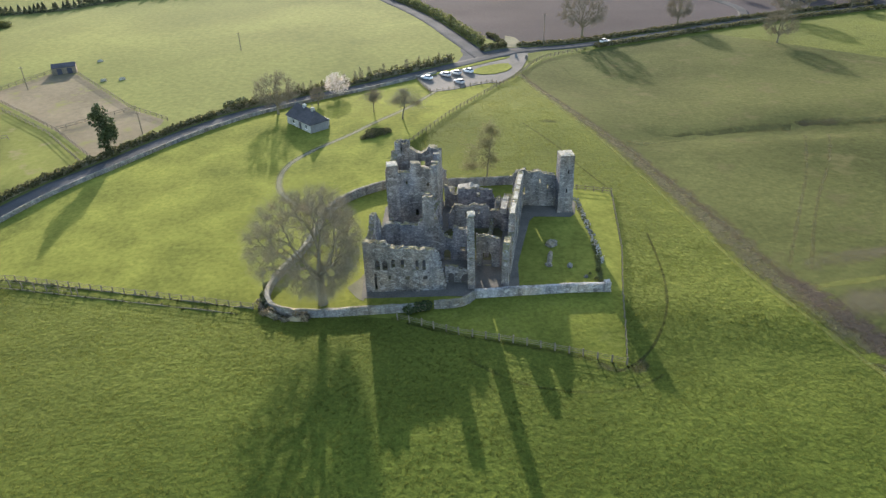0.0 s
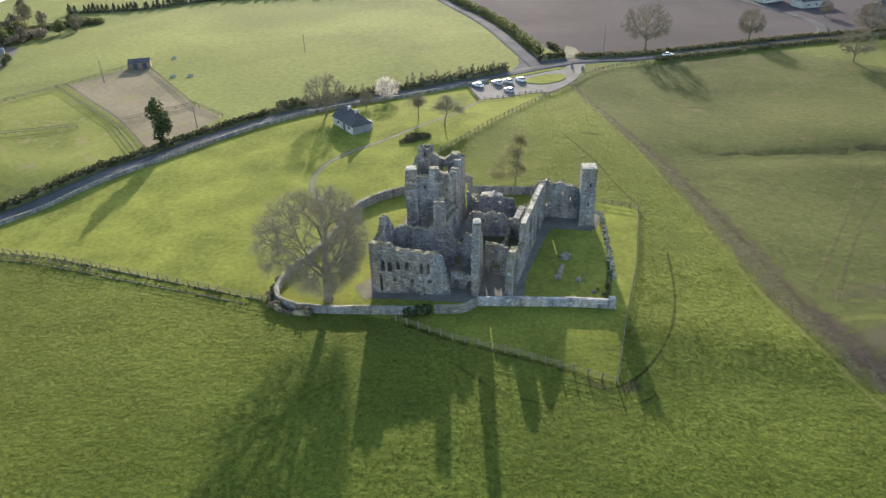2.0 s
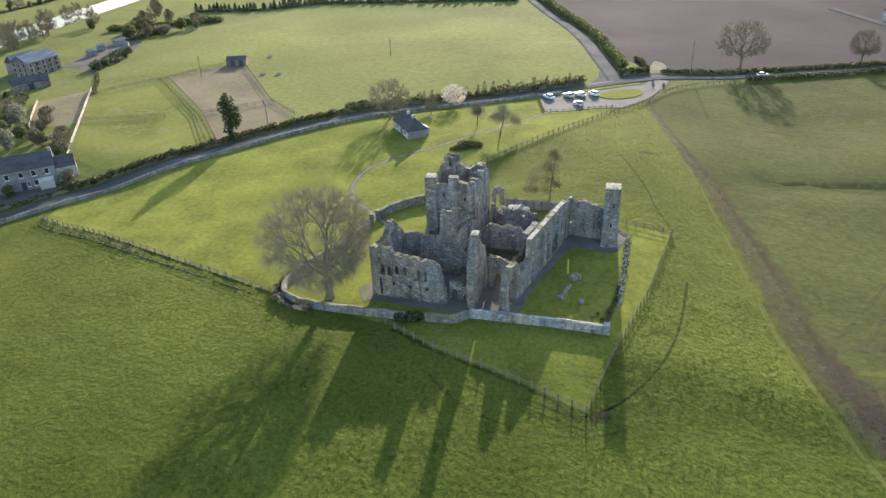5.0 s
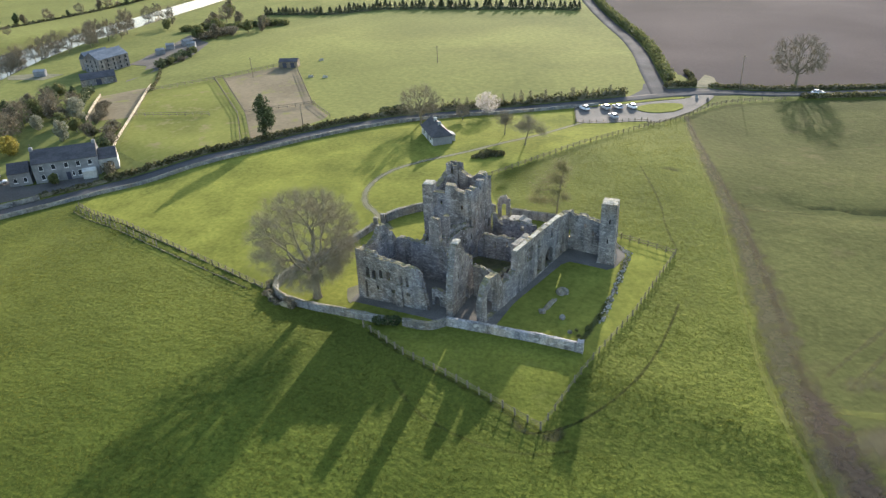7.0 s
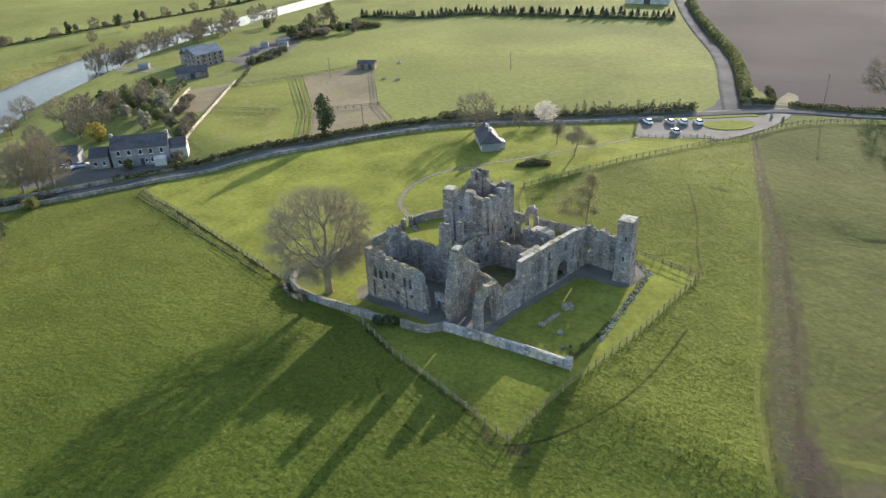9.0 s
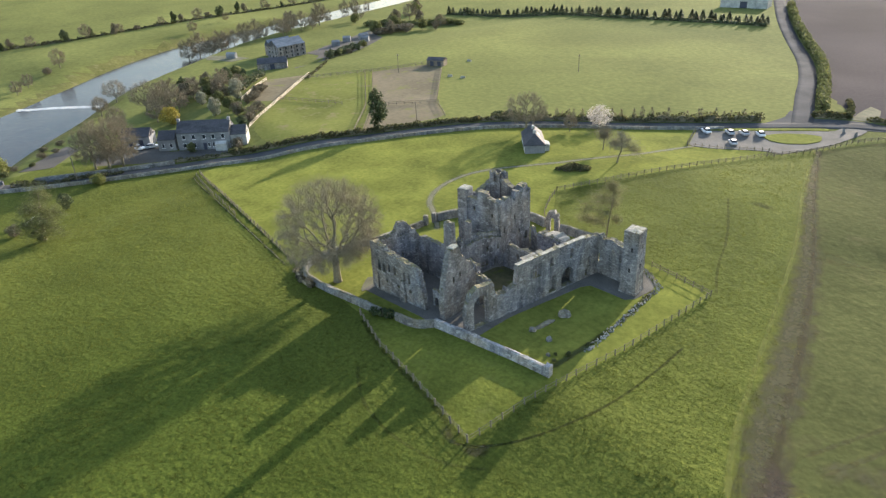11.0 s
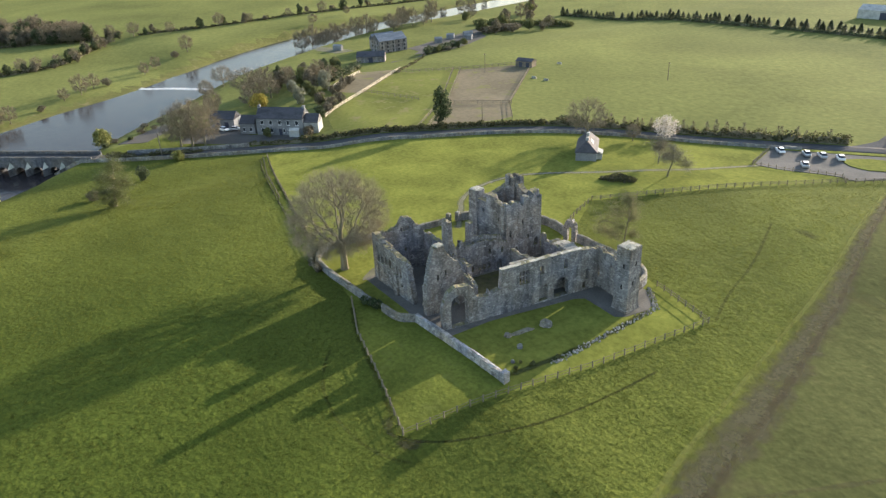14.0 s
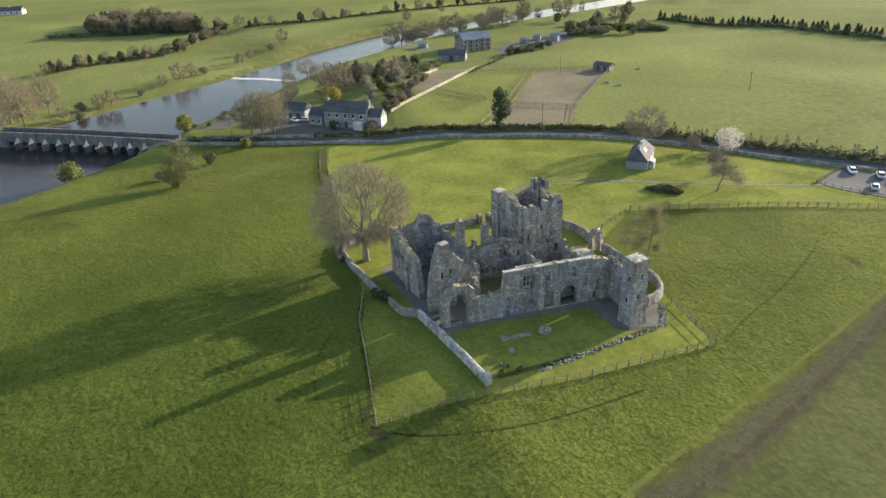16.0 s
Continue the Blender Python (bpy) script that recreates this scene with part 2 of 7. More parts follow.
def stone_material(name, base, pale, moss=0.35, size=1.9):
    """Rubble masonry: uneven stones in rough courses, patches of old lime, damp streaks, brown weathering and moss on the ledges."""
    m, n, l, b = material(name, 0.93)
    co = coords(n, l, (1, 1, 1.7))
    v = n.new("ShaderNodeTexVoronoi")
    v.inputs["Scale"].default_value = size
    l.new(co, v.inputs["Vector"])
    edge = n.new("ShaderNodeTexVoronoi")
    edge.feature = "DISTANCE_TO_EDGE"
    edge.inputs["Scale"].default_value = size
    l.new(co, edge.inputs["Vector"])
    tone = n.new("ShaderNodeSeparateColor")
    l.new(v.outputs["Color"], tone.inputs[0])
    c = ramp(n, l, tone.outputs[0], [(0.0, tuple(0.8 * k for k in base)), (0.6, base), (1.0, tuple(0.6 * p + 0.4 * q for p, q in zip(base, pale)))])
    # brown and blue-grey weathering by whole stretches of wall
    warm = noise_at(n, l, coords(n, l, (1, 1, 0.7)), 0.13, 3, 0.55, 0.5)
    c = mix(n, l, 1.0, c, ramp(n, l, warm, [(0.36, (0.90, 0.95, 1.06)), (0.5, (1.0, 0.985, 0.96)), (0.64, (1.04, 0.94, 0.82))]), "MULTIPLY")
    grain = noise_at(n, l, co, 5.0, 4, 0.7)
    c = mix(n, l, 1.0, c, ramp(n, l, grain, [(0.32, (0.74, 0.74, 0.75)), (0.68, (1.2, 1.19, 1.18))]), "MULTIPLY")
    joint = ramp(n, l, edge.outputs["Distance"], [(0.01, (0.9, 0.9, 0.89)), (0.08, (1, 1, 1))])
    c = mix(n, l, 1.0, c, joint, "MULTIPLY")
    streak = noise_at(n, l, coords(n, l, (0.75, 0.75, 0.10)), 1.0, 4, 0.65, 0.35)
    c = mix(n, l, 1.0, c, ramp(n, l, streak, [(0.32, (0.58, 0.58, 0.59)), (0.47, (0.96, 0.96, 0.96)), (0.68, (1.32, 1.3, 1.27))]), "MULTIPLY")
    broad = noise_at(n, l, coords(n, l, (1, 1, 0.6)), 0.4, 3, 0.6, 0.4)
    c = mix(n, l, 1.0, c, ramp(n, l, broad, [(0.36, (0.72, 0.72, 0.73)), (0.5, (1, 1, 1)), (0.66, (1.2, 1.19, 1.17))]), "MULTIPLY")
    lime = ramp(n, l, noise_at(n, l, co, 0.75, 5, 0.72, 0.5), [(0.55, (0, 0, 0)), (0.63, (0.62, 0.62, 0.62))])
    c = mix(n, l, lime, c, pale)
    pock = ramp(n, l, noise_at(n, l, coords(n, l, (1.2, 1.2, 0.8)), 1.9, 4, 0.65, 0.6), [(0.32, (0.40, 0.40, 0.41)), (0.40, (1, 1, 1))])
    c = mix(n, l, 1.0, c, pock, "MULTIPLY")
    up = n.new("ShaderNodeSeparateXYZ")
    l.new(n.new("ShaderNodeNewGeometry").outputs["Normal"], up.inputs[0])
    flat = ramp(n, l, up.outputs[2], [(0.3, (0, 0, 0)), (0.75, (moss, moss, moss))])
    green = ramp(n, l, noise_at(n, l, co, 0.8, 4, 0.7), [(0.35, (0.16, 0.155, 0.145)), (0.5, (0.115, 0.105, 0.05)), (0.62, (0.20, 0.185, 0.075)), (0.72, (0.36, 0.345, 0.31))])
    c = mix(n, l, flat, c, green)
    l.new(c, b.inputs["Base Color"])
    h = n.new("ShaderNodeMath")
    h.operation = "ADD"
    l.new(edge.outputs["Distance"], h.inputs[0])
    l.new(grain, h.inputs[1])
    bump(n, l, b, h.outputs[0], 0.8, 0.10)
    return m


M_STONE = stone_material("rubble_masonry", (0.205, 0.197, 0.190), (0.45, 0.435, 0.41), 0.85, 3.0)
M_CAP = blotched("lime_capping", (0.20, 0.195, 0.175), (0.44, 0.43, 0.39), 0.9, 2.6, 0.9, 0.5, 0.08, third=(0.22, 0.21, 0.11))
M_FIELDSTONE = stone_material("field_wall_stone", (0.20, 0.195, 0.18), (0.38, 0.37, 0.34), 0.45, 3.4)
M_BRIDGE = stone_material("bridge_stone", (0.115, 0.115, 0.12), (0.22, 0.22, 0.22), 0.2, 2.0)
M_MILL = stone_material("mill_stone", (0.21, 0.195, 0.185), (0.34, 0.32, 0.31), 0.2, 2.4)
# caps of the bridge cutwaters, with the sun on them painted into the colour
M_SUNCAP = blotched("sunlit_cap_stone", (0.40, 0.39, 0.34), (0.62, 0.60, 0.54), 0.5, 2.0, 0.9, 0.3, 0.05)
M_LIMESTONE = stone_material("pale_wall_stone", (0.29, 0.285, 0.275), (0.50, 0.49, 0.465), 0.1, 2.6)


def leaf_material(name, dark, light, clear=0.35):
    m, n, l, b = material(name, 0.8)
    oi = n.new("ShaderNodeNewGeometry")
    c = ramp(n, l, oi.outputs["Random Per Island"], [(0.0, dark), (1.0, light)])
    l.new(c, b.inputs["Base Color"])
    tr = n.new("ShaderNodeBsdfTranslucent")
    l.new(c, tr.inputs["Color"])
    mx = n.new("ShaderNodeMixShader")
    mx.inputs[0].default_value = clear
    l.new(b.outputs[0], mx.inputs[1])
    l.new(tr.outputs[0], mx.inputs[2])
    l.new(mx.outputs[0], n["Material Output"].inputs[0])
    return m


L_HEDGE = leaf_material("hedge_leaf", (0.045, 0.05, 0.02), (0.12, 0.115, 0.05))
L_IVY = leaf_material("ivy_leaf", (0.026, 0.038, 0.015), (0.075, 0.098, 0.04), 0.2)
L_OLIVE = leaf_material("olive_leaf", (0.07, 0.08, 0.03), (0.15, 0.16, 0.06))
L_PINE = leaf_material("pine_needles", (0.095, 0.10, 0.045), (0.18, 0.178, 0.09), 0.45)
L_YELLOW = leaf_material("golden_leaf", (0.20, 0.17, 0.03), (0.34, 0.28, 0.06))
L_SPRING = leaf_material("spring_leaf", (0.11, 0.12, 0.035), (0.21, 0.215, 0.065))
L_SILVER = leaf_material("silver_leaf", (0.15, 0.16, 0.11), (0.27, 0.27, 0.2))
L_BLOSSOM = leaf_material("blossom", (0.36, 0.33, 0.29), (0.62, 0.57, 0.51), 0.3)
L_CONIFER = leaf_material("conifer_needles", (0.040, 0.055, 0.026), (0.090, 0.108, 0.050), 0.2)
L_BROWN = leaf_material("brown_brush", (0.09, 0.08, 0.052), (0.17, 0.147, 0.10), 0.2)
L_GRASS = leaf_material("grass_blades", (0.094, 0.106, 0.021), (0.146, 0.158, 0.033), 0.7)
L_GREENGRASS = leaf_material("green_grass_blades", (0.076, 0.092, 0.018), (0.118, 0.136, 0.029), 0.7)


def plain(name, colour, rough=0.5, metal=0.0):
    m, n, l, b = material(name, rough)
    g = noise_at(n, l, coords(n, l, local=True), 3.0, 3)
    l.new(ramp(n, l, g, [(0.3, tuple(0.88 * k for k in colour)), (0.7, colour)]), b.inputs["Base Color"])
    b.inputs["Metallic"].default_value = metal
    b.inputs["Specular IOR Level"].default_value = 0.5
    return m


M_CARWHITE, M_CARSILVER, M_CARDARK = plain("white_car_paint", (0.78, 0.78, 0.78), 0.25), plain("silver_car_paint", (0.5, 0.51, 0.53), 0.3, 0.4), plain("dark_car_paint", (0.05, 0.055, 0.07), 0.25)
M_GLASS, M_TYRE = plain("car_glass", (0.03, 0.035, 0.04), 0.08), plain("tyre_rubber", (0.03, 0.03, 0.03), 0.9)
M_LAMP = plain("lamp_lens", (0.7, 0.7, 0.68), 0.15)
M_FRAME = plain("painted_frame", (0.75, 0.75, 0.74), 0.5)
M_DOOR = plain("door_paint", (0.03, 0.035, 0.06), 0.5)

wm, wno, wl, wb = material("river_water", 0.06)
wb.inputs["Base Color"].default_value = (0.030, 0.026, 0.026, 1)
wb.inputs["Specular IOR Level"].default_value = 0.12
wb.inputs["IOR"].default_value = 1.33
wco = coords(wno, wl, (1, 1, 1))
bump(wno, wl, wb, noise_at(wno, wl, wco, 0.35, 5, 0.65, 0.6), 0.35, 0.25)
M_WATER = wm
M_FOAM = blotched("weir_foam", (0.25, 0.27, 0.29), (0.62, 0.63, 0.65), 0.5, 2.0, 0.6, 0.5, 0.1)

# ---- building blocks ----


def part(name, data, mat, parent=None, label="", smooth=False):
    """Links a mesh, or (verts, faces), as one object, under a thing if one is given."""
    if not isinstance(data, bpy.types.Mesh):
        me = bpy.data.meshes.new(name)
        me.from_pydata([tuple(v) for v in data[0]], [], [tuple(q) for q in data[1]])
        data = me
        data.materials.append(mat)
        if smooth:
            data.polygons.foreach_set("use_smooth", [True] * len(data.polygons))
    ob = new(name, data)
    if parent is not None:
        ob.parent = parent
    return tagged(ob, label)


def thing(name, x, y, z, label, category, turn=0.0, group="", kind=""):
    ob = new(name)
    ob.matrix_basis = pose(x, y, z, 0, 0, turn)
    return tagged(ob, label, category, group, kind)


def joined(*meshes):
    vs, fs = [], []
    for v, q in meshes:
        k = len(vs)
        vs.extend(v)
        fs.extend([tuple(i + k for i in face) for face in q])
    return vs, fs


def box(x0, x1, y0, y1, z0, z1, bevel=0.0):
    """A box with its upper edges cut back by bevel."""
    b = bevel
    if b <= 0:
        v = [(x, y, z) for z in (z0, z1) for x, y in ((x0, y0), (x1, y0), (x1, y1), (x0, y1))]
        return v, [(3, 2, 1, 0), (4, 5, 6, 7), (0, 1, 5, 4), (1, 2, 6, 5), (2, 3, 7, 6), (3, 0, 4, 7)]
    v = [(x, y, z0) for x, y in ((x0, y0), (x1, y0), (x1, y1), (x0, y1))]
    v += [(x, y, z1 - b) for x, y in ((x0, y0), (x1, y0), (x1, y1), (x0, y1))]
    v += [(x, y, z1) for x, y in ((x0 + b, y0 + b), (x1 - b, y0 + b), (x1 - b, y1 - b), (x0 + b, y1 - b))]
    q = [(3, 2, 1, 0), (8, 9, 10, 11)]
    for k in (0, 4):
        q += [(k + i, k + (i + 1) % 4, k + 4 + (i + 1) % 4, k + 4 + i) for i in range(4)]
    return v, q


def tube(points, radii, sides):
    vs, fs = [], []
    for k, (p, r) in enumerate(zip(points, radii)):
        p = Vector(p)
        d = (Vector(points[min(k + 1, len(points) - 1)]) - Vector(points[max(k - 1, 0)])).normalized()
        a = d.cross(Vector((0.31, 0.95, 0.05))).normalized()
        b = d.cross(a)
        for i in range(sides):
            w = 2 * math.pi * i / sides
            vs.append(tuple(p + r * (math.cos(w) * a + math.sin(w) * b)))
    for k in range(len(points) - 1):
        for i in range(sides):
            j = (i + 1) % sides
            fs.append((k * sides + i, k * sides + j, (k + 1) * sides + j, (k + 1) * sides + i))
    fs.append(tuple(range(sides))[::-1])
    fs.append(tuple((len(points) - 1) * sides + i for i in range(sides)))
    return vs, fs


def smoothstep(v):
    v = np.clip(v, 0, 1)
    return v * v * (3 - 2 * v)


def smoothed(pts, rounds=2):
    """Rounds a polyline's corners, keeping its ends."""
    for _ in range(rounds):
        out = [pts[0]]
        for a, b in zip(pts, pts[1:]):
            out.append(tuple(0.75 * p + 0.25 * q for p, q in zip(a, b)))
            out.append(tuple(0.25 * p + 0.75 * q for p, q in zip(a, b)))
        pts = out + [pts[-1]]
    return pts


def spaced(pts, step):
    """Points every step metres along a polyline, ends included."""
    out, left = [pts[0]], step
    for a, b in zip(pts, pts[1:]):
        d, at = math.dist(a[:2], b[:2]), 0.0
        while d - at >= left:
            at += left
            out.append(tuple(p + (q - p) * at / d for p, q in zip(a, b)))
            left = step
        left -= d - at
    if math.dist(out[-1][:2], pts[-1][:2]) > 0.3 * step:
        out.append(pts[-1])
    return out


# ---- the lie of the land ----
RIVER = smoothed([(-120, -160, 42), (-145, -30, 42), (-161, 14, 42), (-175, 50, 30), (-190, 70, 24), (-206, 90, 21.5), (-220, 113, 17.5), (-236, 135, 14.5), (-252, 155, 13.5), (-273, 190, 16),
                  (-295, 235, 16), (-303, 275, 12), (-309, 320, 10), (-316, 370, 9), (-323, 430, 9), (-345, 600, 10), (-400, 1000, 12)])
WATER_Z = -6.5


def river_edge(x, y):
    """Distance outside the river's edge; negative in the water."""
    best = np.full(np.shape(x), 1e9)
    for (ax, ay, aw), (bx, by, bw) in zip(RIVER, RIVER[1:]):
        dx, dy = bx - ax, by - ay
        t = np.clip(((x - ax) * dx + (y - ay) * dy) / (dx * dx + dy * dy), 0, 1)
        best = np.minimum(best, np.hypot(x - ax - t * dx, y - ay - t * dy) - (aw + t * (bw - aw)))
    return best


def land(x, y):
    x, y = np.asarray(x, float), np.asarray(y, float)
    s = smoothstep
    z = -2.0 * s((x - 18) / 40) - 1.3 * s((98 - y) / 16) * s((x + 2) / 28) - 1.6 * s((y - 190) / 40) * s((x + 70) / 50)
    z = z - 2.5 * s((y - 260) / 130) - 2.6 * s((-78 - x) / 25) * s((160 - y) / 25) - 3.0 * s((-160 - x) / 40)
    z = z - 0.9 * np.exp(-((y - 176 - 0.05 * (x - 80)) / 3.5) ** 2) * s((x - 46) / 12) - 1.3 * np.exp(-((x - 99) / 7) ** 2 - ((y - 181) / 5) ** 2)
    dip = s((river_edge(x, y) + 1.0) / -3.0 + 1.0)
    shore = s(river_edge(x, y) / 12.0)
    z = WATER_Z - 0.2 + (z - WATER_Z + 0.2) * shore
    return z - 1.5 * dip


def gz(x, y):
    return float(land(x, y))


GROUND_ZONES = {
    "lawn": [(-106, 120.5), (-83, 113), (-66, 109), (-49, 104.7), (-31, 100), (-8, 96), (2, 91), (14, 88), (27.5, 84), (30.5, 100), (34.3, 117), (37.8, 141.5), (25, 144), (15, 146.5), (-2, 148),
             (-12, 165), (-6, 176), (3, 193), (11, 207), (18, 222), (10, 238), (-8, 233), (-22, 224), (-48, 205), (-62, 193), (-72, 178), (-83, 159), (-97, 147), (-107, 133)],
    "east": [(28.5, 236), (38, 199), (46.8, 172), (54, 144), (59, 122), (62.5, 106), (68, 90), (72.5, 80), (87, 40), (102, -10), (122, -90), (420, -90), (420, 180), (200, 205), (160, 240), (129, 268), (110, 286), (60, 268), (40, 255)],
    "plough": [(27.5, 271.4), (66, 284), (102, 298), (160, 320), (230, 332), (520, 420), (700, 900), (-150, 900), (-125, 620), (-62, 475), (-22, 386), (1, 330), (13.5, 294)],
    "paddock": [(-147, 228), (-108, 192), (-88, 169), (-78, 197), (-92, 208), (-133, 257)],
    "grazed": [(-147, 228), (-88, 169), (-97, 153), (-110, 147), (-124, 152), (-163, 204)],
    "garden": [(-181, 198), (-156, 169), (-143, 177), (-168, 211)],
    "millyard": [(-206, 246), (-197, 245), (-196, 258), (-200, 272), (-212, 296), (-224, 300), (-226, 284), (-220, 259)],
    "houseyard": [(-152, 112), (-140, 104), (-128, 116), (-114, 136), (-119, 139), (-133, 125), (-140, 127), (-152, 121)],
    "forecourt": [(-5.2, 98.1), (-8, 96), (2, 91), (14, 88), (27.5, 84), (30.5, 100), (31.2, 103.2), (28.2, 102.6), (5.2, 101.6), (3.6, 99.6), (1.5, 98.9)],
}
ZONE_MATERIALS = [M_PASTURE, M_LAWN, M_EAST, M_PLOUGH, M_PADDOCK, M_GRAZED, M_PADDOCK, M_YARD, M_YARD, M_FORECOURT, M_MEADOW, M_BANK]


def inside(x, y, poly):
    hit = np.zeros(np.shape(x), bool)
    for (ax, ay), (bx, by) in zip(poly, poly[1:] + poly[:1]):
        cross = ((ay > y) != (by > y)) & (x < (bx - ax) * (y - ay) / ((by - ay) or 1e-9) + ax)
        hit ^= cross
    return hit


def build_ground():
    from mathutils.geometry import delaunay_2d_cdt
    rng = np.random.default_rng(4)
    pts = []
    for x0, x1, y0, y1, step, hole in ((-130, 110, 20, 290, 4.5, None), (-400, 300, -120, 560, 13, (-130, 110, 20, 290)), (-1600, 1500, -700, 1800, 70, (-400, 300, -120, 560)), (-4800, 4800, -4800, 4800, 600, (-1600, 1500, -700, 1800))):
        gx, gy = np.meshgrid(np.arange(x0, x1 + 0.1, step), np.arange(y0, y1 + 0.1, step))
        gx, gy = gx.ravel() + rng.uniform(-0.2, 0.2, gx.size) * step, gy.ravel() + rng.uniform(-0.2, 0.2, gy.size) * step
        if hole:
            m = (gx < hole[0]) | (gx > hole[1]) | (gy < hole[2]) | (gy > hole[3])
            gx, gy = gx[m], gy[m]
        pts += list(zip(gx, gy))
    for side in (-1.0, 1.0):
        for extra in (-2.5, 0.0, 2.5, 6.0, 12.0):
            for a, b in zip(RIVER, RIVER[1:]):
                d = math.dist(a[:2], b[:2])
                for k in range(int(d / 6)):
                    t = (k + 0.5) / max(1, int(d / 6))
                    w = a[2] + t * (b[2] - a[2]) + extra
                    pts.append((a[0] + t * (b[0] - a[0]) + side * w * (b[1] - a[1]) / d, a[1] + t * (b[1] - a[1]) - side * w * (b[0] - a[0]) / d))
    edges = []
    for name, poly in GROUND_ZONES.items():
        wild = 0.7 if name == "plough" else 0.0
        ring = [(p[0] + wild * rng.normal(), p[1]) for p in spaced([(*p, 0) for p in poly + poly[:1]], 5.0)[:-1]]
        k = len(pts)
        pts += [p[:2] for p in ring]
        edges += [(k + i, k + (i + 1) % len(ring)) for i in range(len(ring))]
    vs, _, fs, *_ = delaunay_2d_cdt([Vector(p) for p in pts], edges, [], 0, 1e-4)
    xy = np.array([tuple(v) for v in vs])
    z = land(xy[:, 0], xy[:, 1])
    me = bpy.data.meshes.new("ground")
    me.from_pydata(np.c_[xy, z].tolist(), [], [tuple(q) for q in fs])
    mid = np.array([xy[list(q)].mean(0) for q in fs])
    slot = np.zeros(len(fs), int)
    mx, my = mid.T
    slot[(mx < -150) | ((my > 0.94 * mx + 238) & (my > 130))] = 10
    e = river_edge(mx, my)
    slot[(e < 9)] = 11
    for k, name in enumerate(GROUND_ZONES):
        slot[inside(mx, my, GROUND_ZONES[name])] = k + 1
    for m in ZONE_MATERIALS:
        me.materials.append(m)
    me.polygons.foreach_set("material_index", slot)
    me.polygons.foreach_set("use_smooth", [True] * len(fs))
    tagged(new("ground", me), "green pasture, mown lawn and ploughed field", "ground", kind="structure")


build_ground()


def ribbon(name, pts, width, mat, lift, label, category, step=3.0, crown=0.0):
    """A strip laid along a line on the land."""
    line = spaced(smoothed([(*p[:2], p[2] if len(p) > 2 else width) for p in pts]), step)
    vs, fs = [], []
    for k, (x, y, w) in enumerate(line):
        ax, ay = line[max(k - 1, 0)][:2]
        bx, by = line[min(k + 1, len(line) - 1)][:2]
        d = math.hypot(bx - ax, by - ay) or 1
        nx, ny = -(by - ay) / d, (bx - ax) / d
        for t, up in ((-0.5, -0.25), (-0.49, 0.0), (-0.25, 0.6), (0.0, 1.0), (0.25, 0.6), (0.49, 0.0), (0.5, -0.25)):
            px, py = x + nx * w * t, y + ny * w * t
            vs.append((px, py, gz(px, py) + lift + (crown * up if up >= 0 else -lift - 0.1)))
    for k in range(len(line) - 1):
        for i in range(6):
            a = k * 7 + i
            fs.append((a, a + 7, a + 8, a + 1))
    ob = part(name, (vs, fs), mat, smooth=True)
    return tagged(ob, label, category, kind="structure")


def strip_of(name, pts, width, mat, label, category, lift=0.05, step=1.6):
    """A strip of worn ground that fades into the turf on all sides."""
    line = spaced(smoothed([(*p[:2], p[2] if len(p) > 2 else width) for p in pts]), step)
    vs, fs, inward = [], [], []
    rows = (-1.0, -0.6, -0.25, 0.25, 0.6, 1.0)
    for k, (x, y, w) in enumerate(line):
        ax, ay = line[max(k - 1, 0)][:2]
        bx, by = line[min(k + 1, len(line) - 1)][:2]
        d = math.hypot(bx - ax, by - ay) or 1
        end = min(1.0, min(k, len(line) - 1 - k) * step / max(1.0, w))
        for t in rows:
            px, py = x - (by - ay) / d * w * 0.5 * t, y + (bx - ax) / d * w * 0.5 * t
            vs.append((px, py, gz(px, py) + lift))
            inward.append((1.0 - abs(t)) * end)
    m = len(rows)
    fs = [(k * m + i, k * m + i + 1, k * m + m + i + 1, k * m + m + i)[::-1] for k in range(len(line) - 1) for i in range(m - 1)]
    ob = part(name, (vs, fs), mat, smooth=True)
    ob.data.attributes.new("inward", "FLOAT", "POINT").data.foreach_set("value", inward)
    ob.visible_shadow = False
    return tagged(ob, label, category, kind="structure")


def patch(name, poly, mat, lift, label, category, step=2.5):
    """A flat sheet with any outline, laid on the land."""
    from mathutils.geometry import delaunay_2d_cdt
    ring = spaced([(*p, 0) for p in poly + poly[:1]], step)[:-1]
    pts = [p[:2] for p in ring]
    xs, ys = [p[0] for p in poly], [p[1] for p in poly]
    gx, gy = np.meshgrid(np.arange(min(xs), max(xs), step), np.arange(min(ys), max(ys), step))
    keep = inside(gx.ravel(), gy.ravel(), poly)
    n = len(pts)
    pts += list(zip(gx.ravel()[keep], gy.ravel()[keep]))
    vs, _, fs, *_ = delaunay_2d_cdt([Vector(p) for p in pts], [(i, (i + 1) % n) for i in range(n)], [], 1, 1e-4)
    vv = [(v[0], v[1], gz(v[0], v[1]) + lift) for v in vs]
    ff = [tuple(q) for q in fs]
    k = len(vv)
    vv += [(x, y, gz(x, y) - 0.3) for x, y, _ in ring]
    ff += [(i, (i + 1) % n, k + (i + 1) % n, k + i) for i in range(n)]
    ob = part(name, (vv, ff), mat)
    return tagged(ob, label, category, kind="structure")


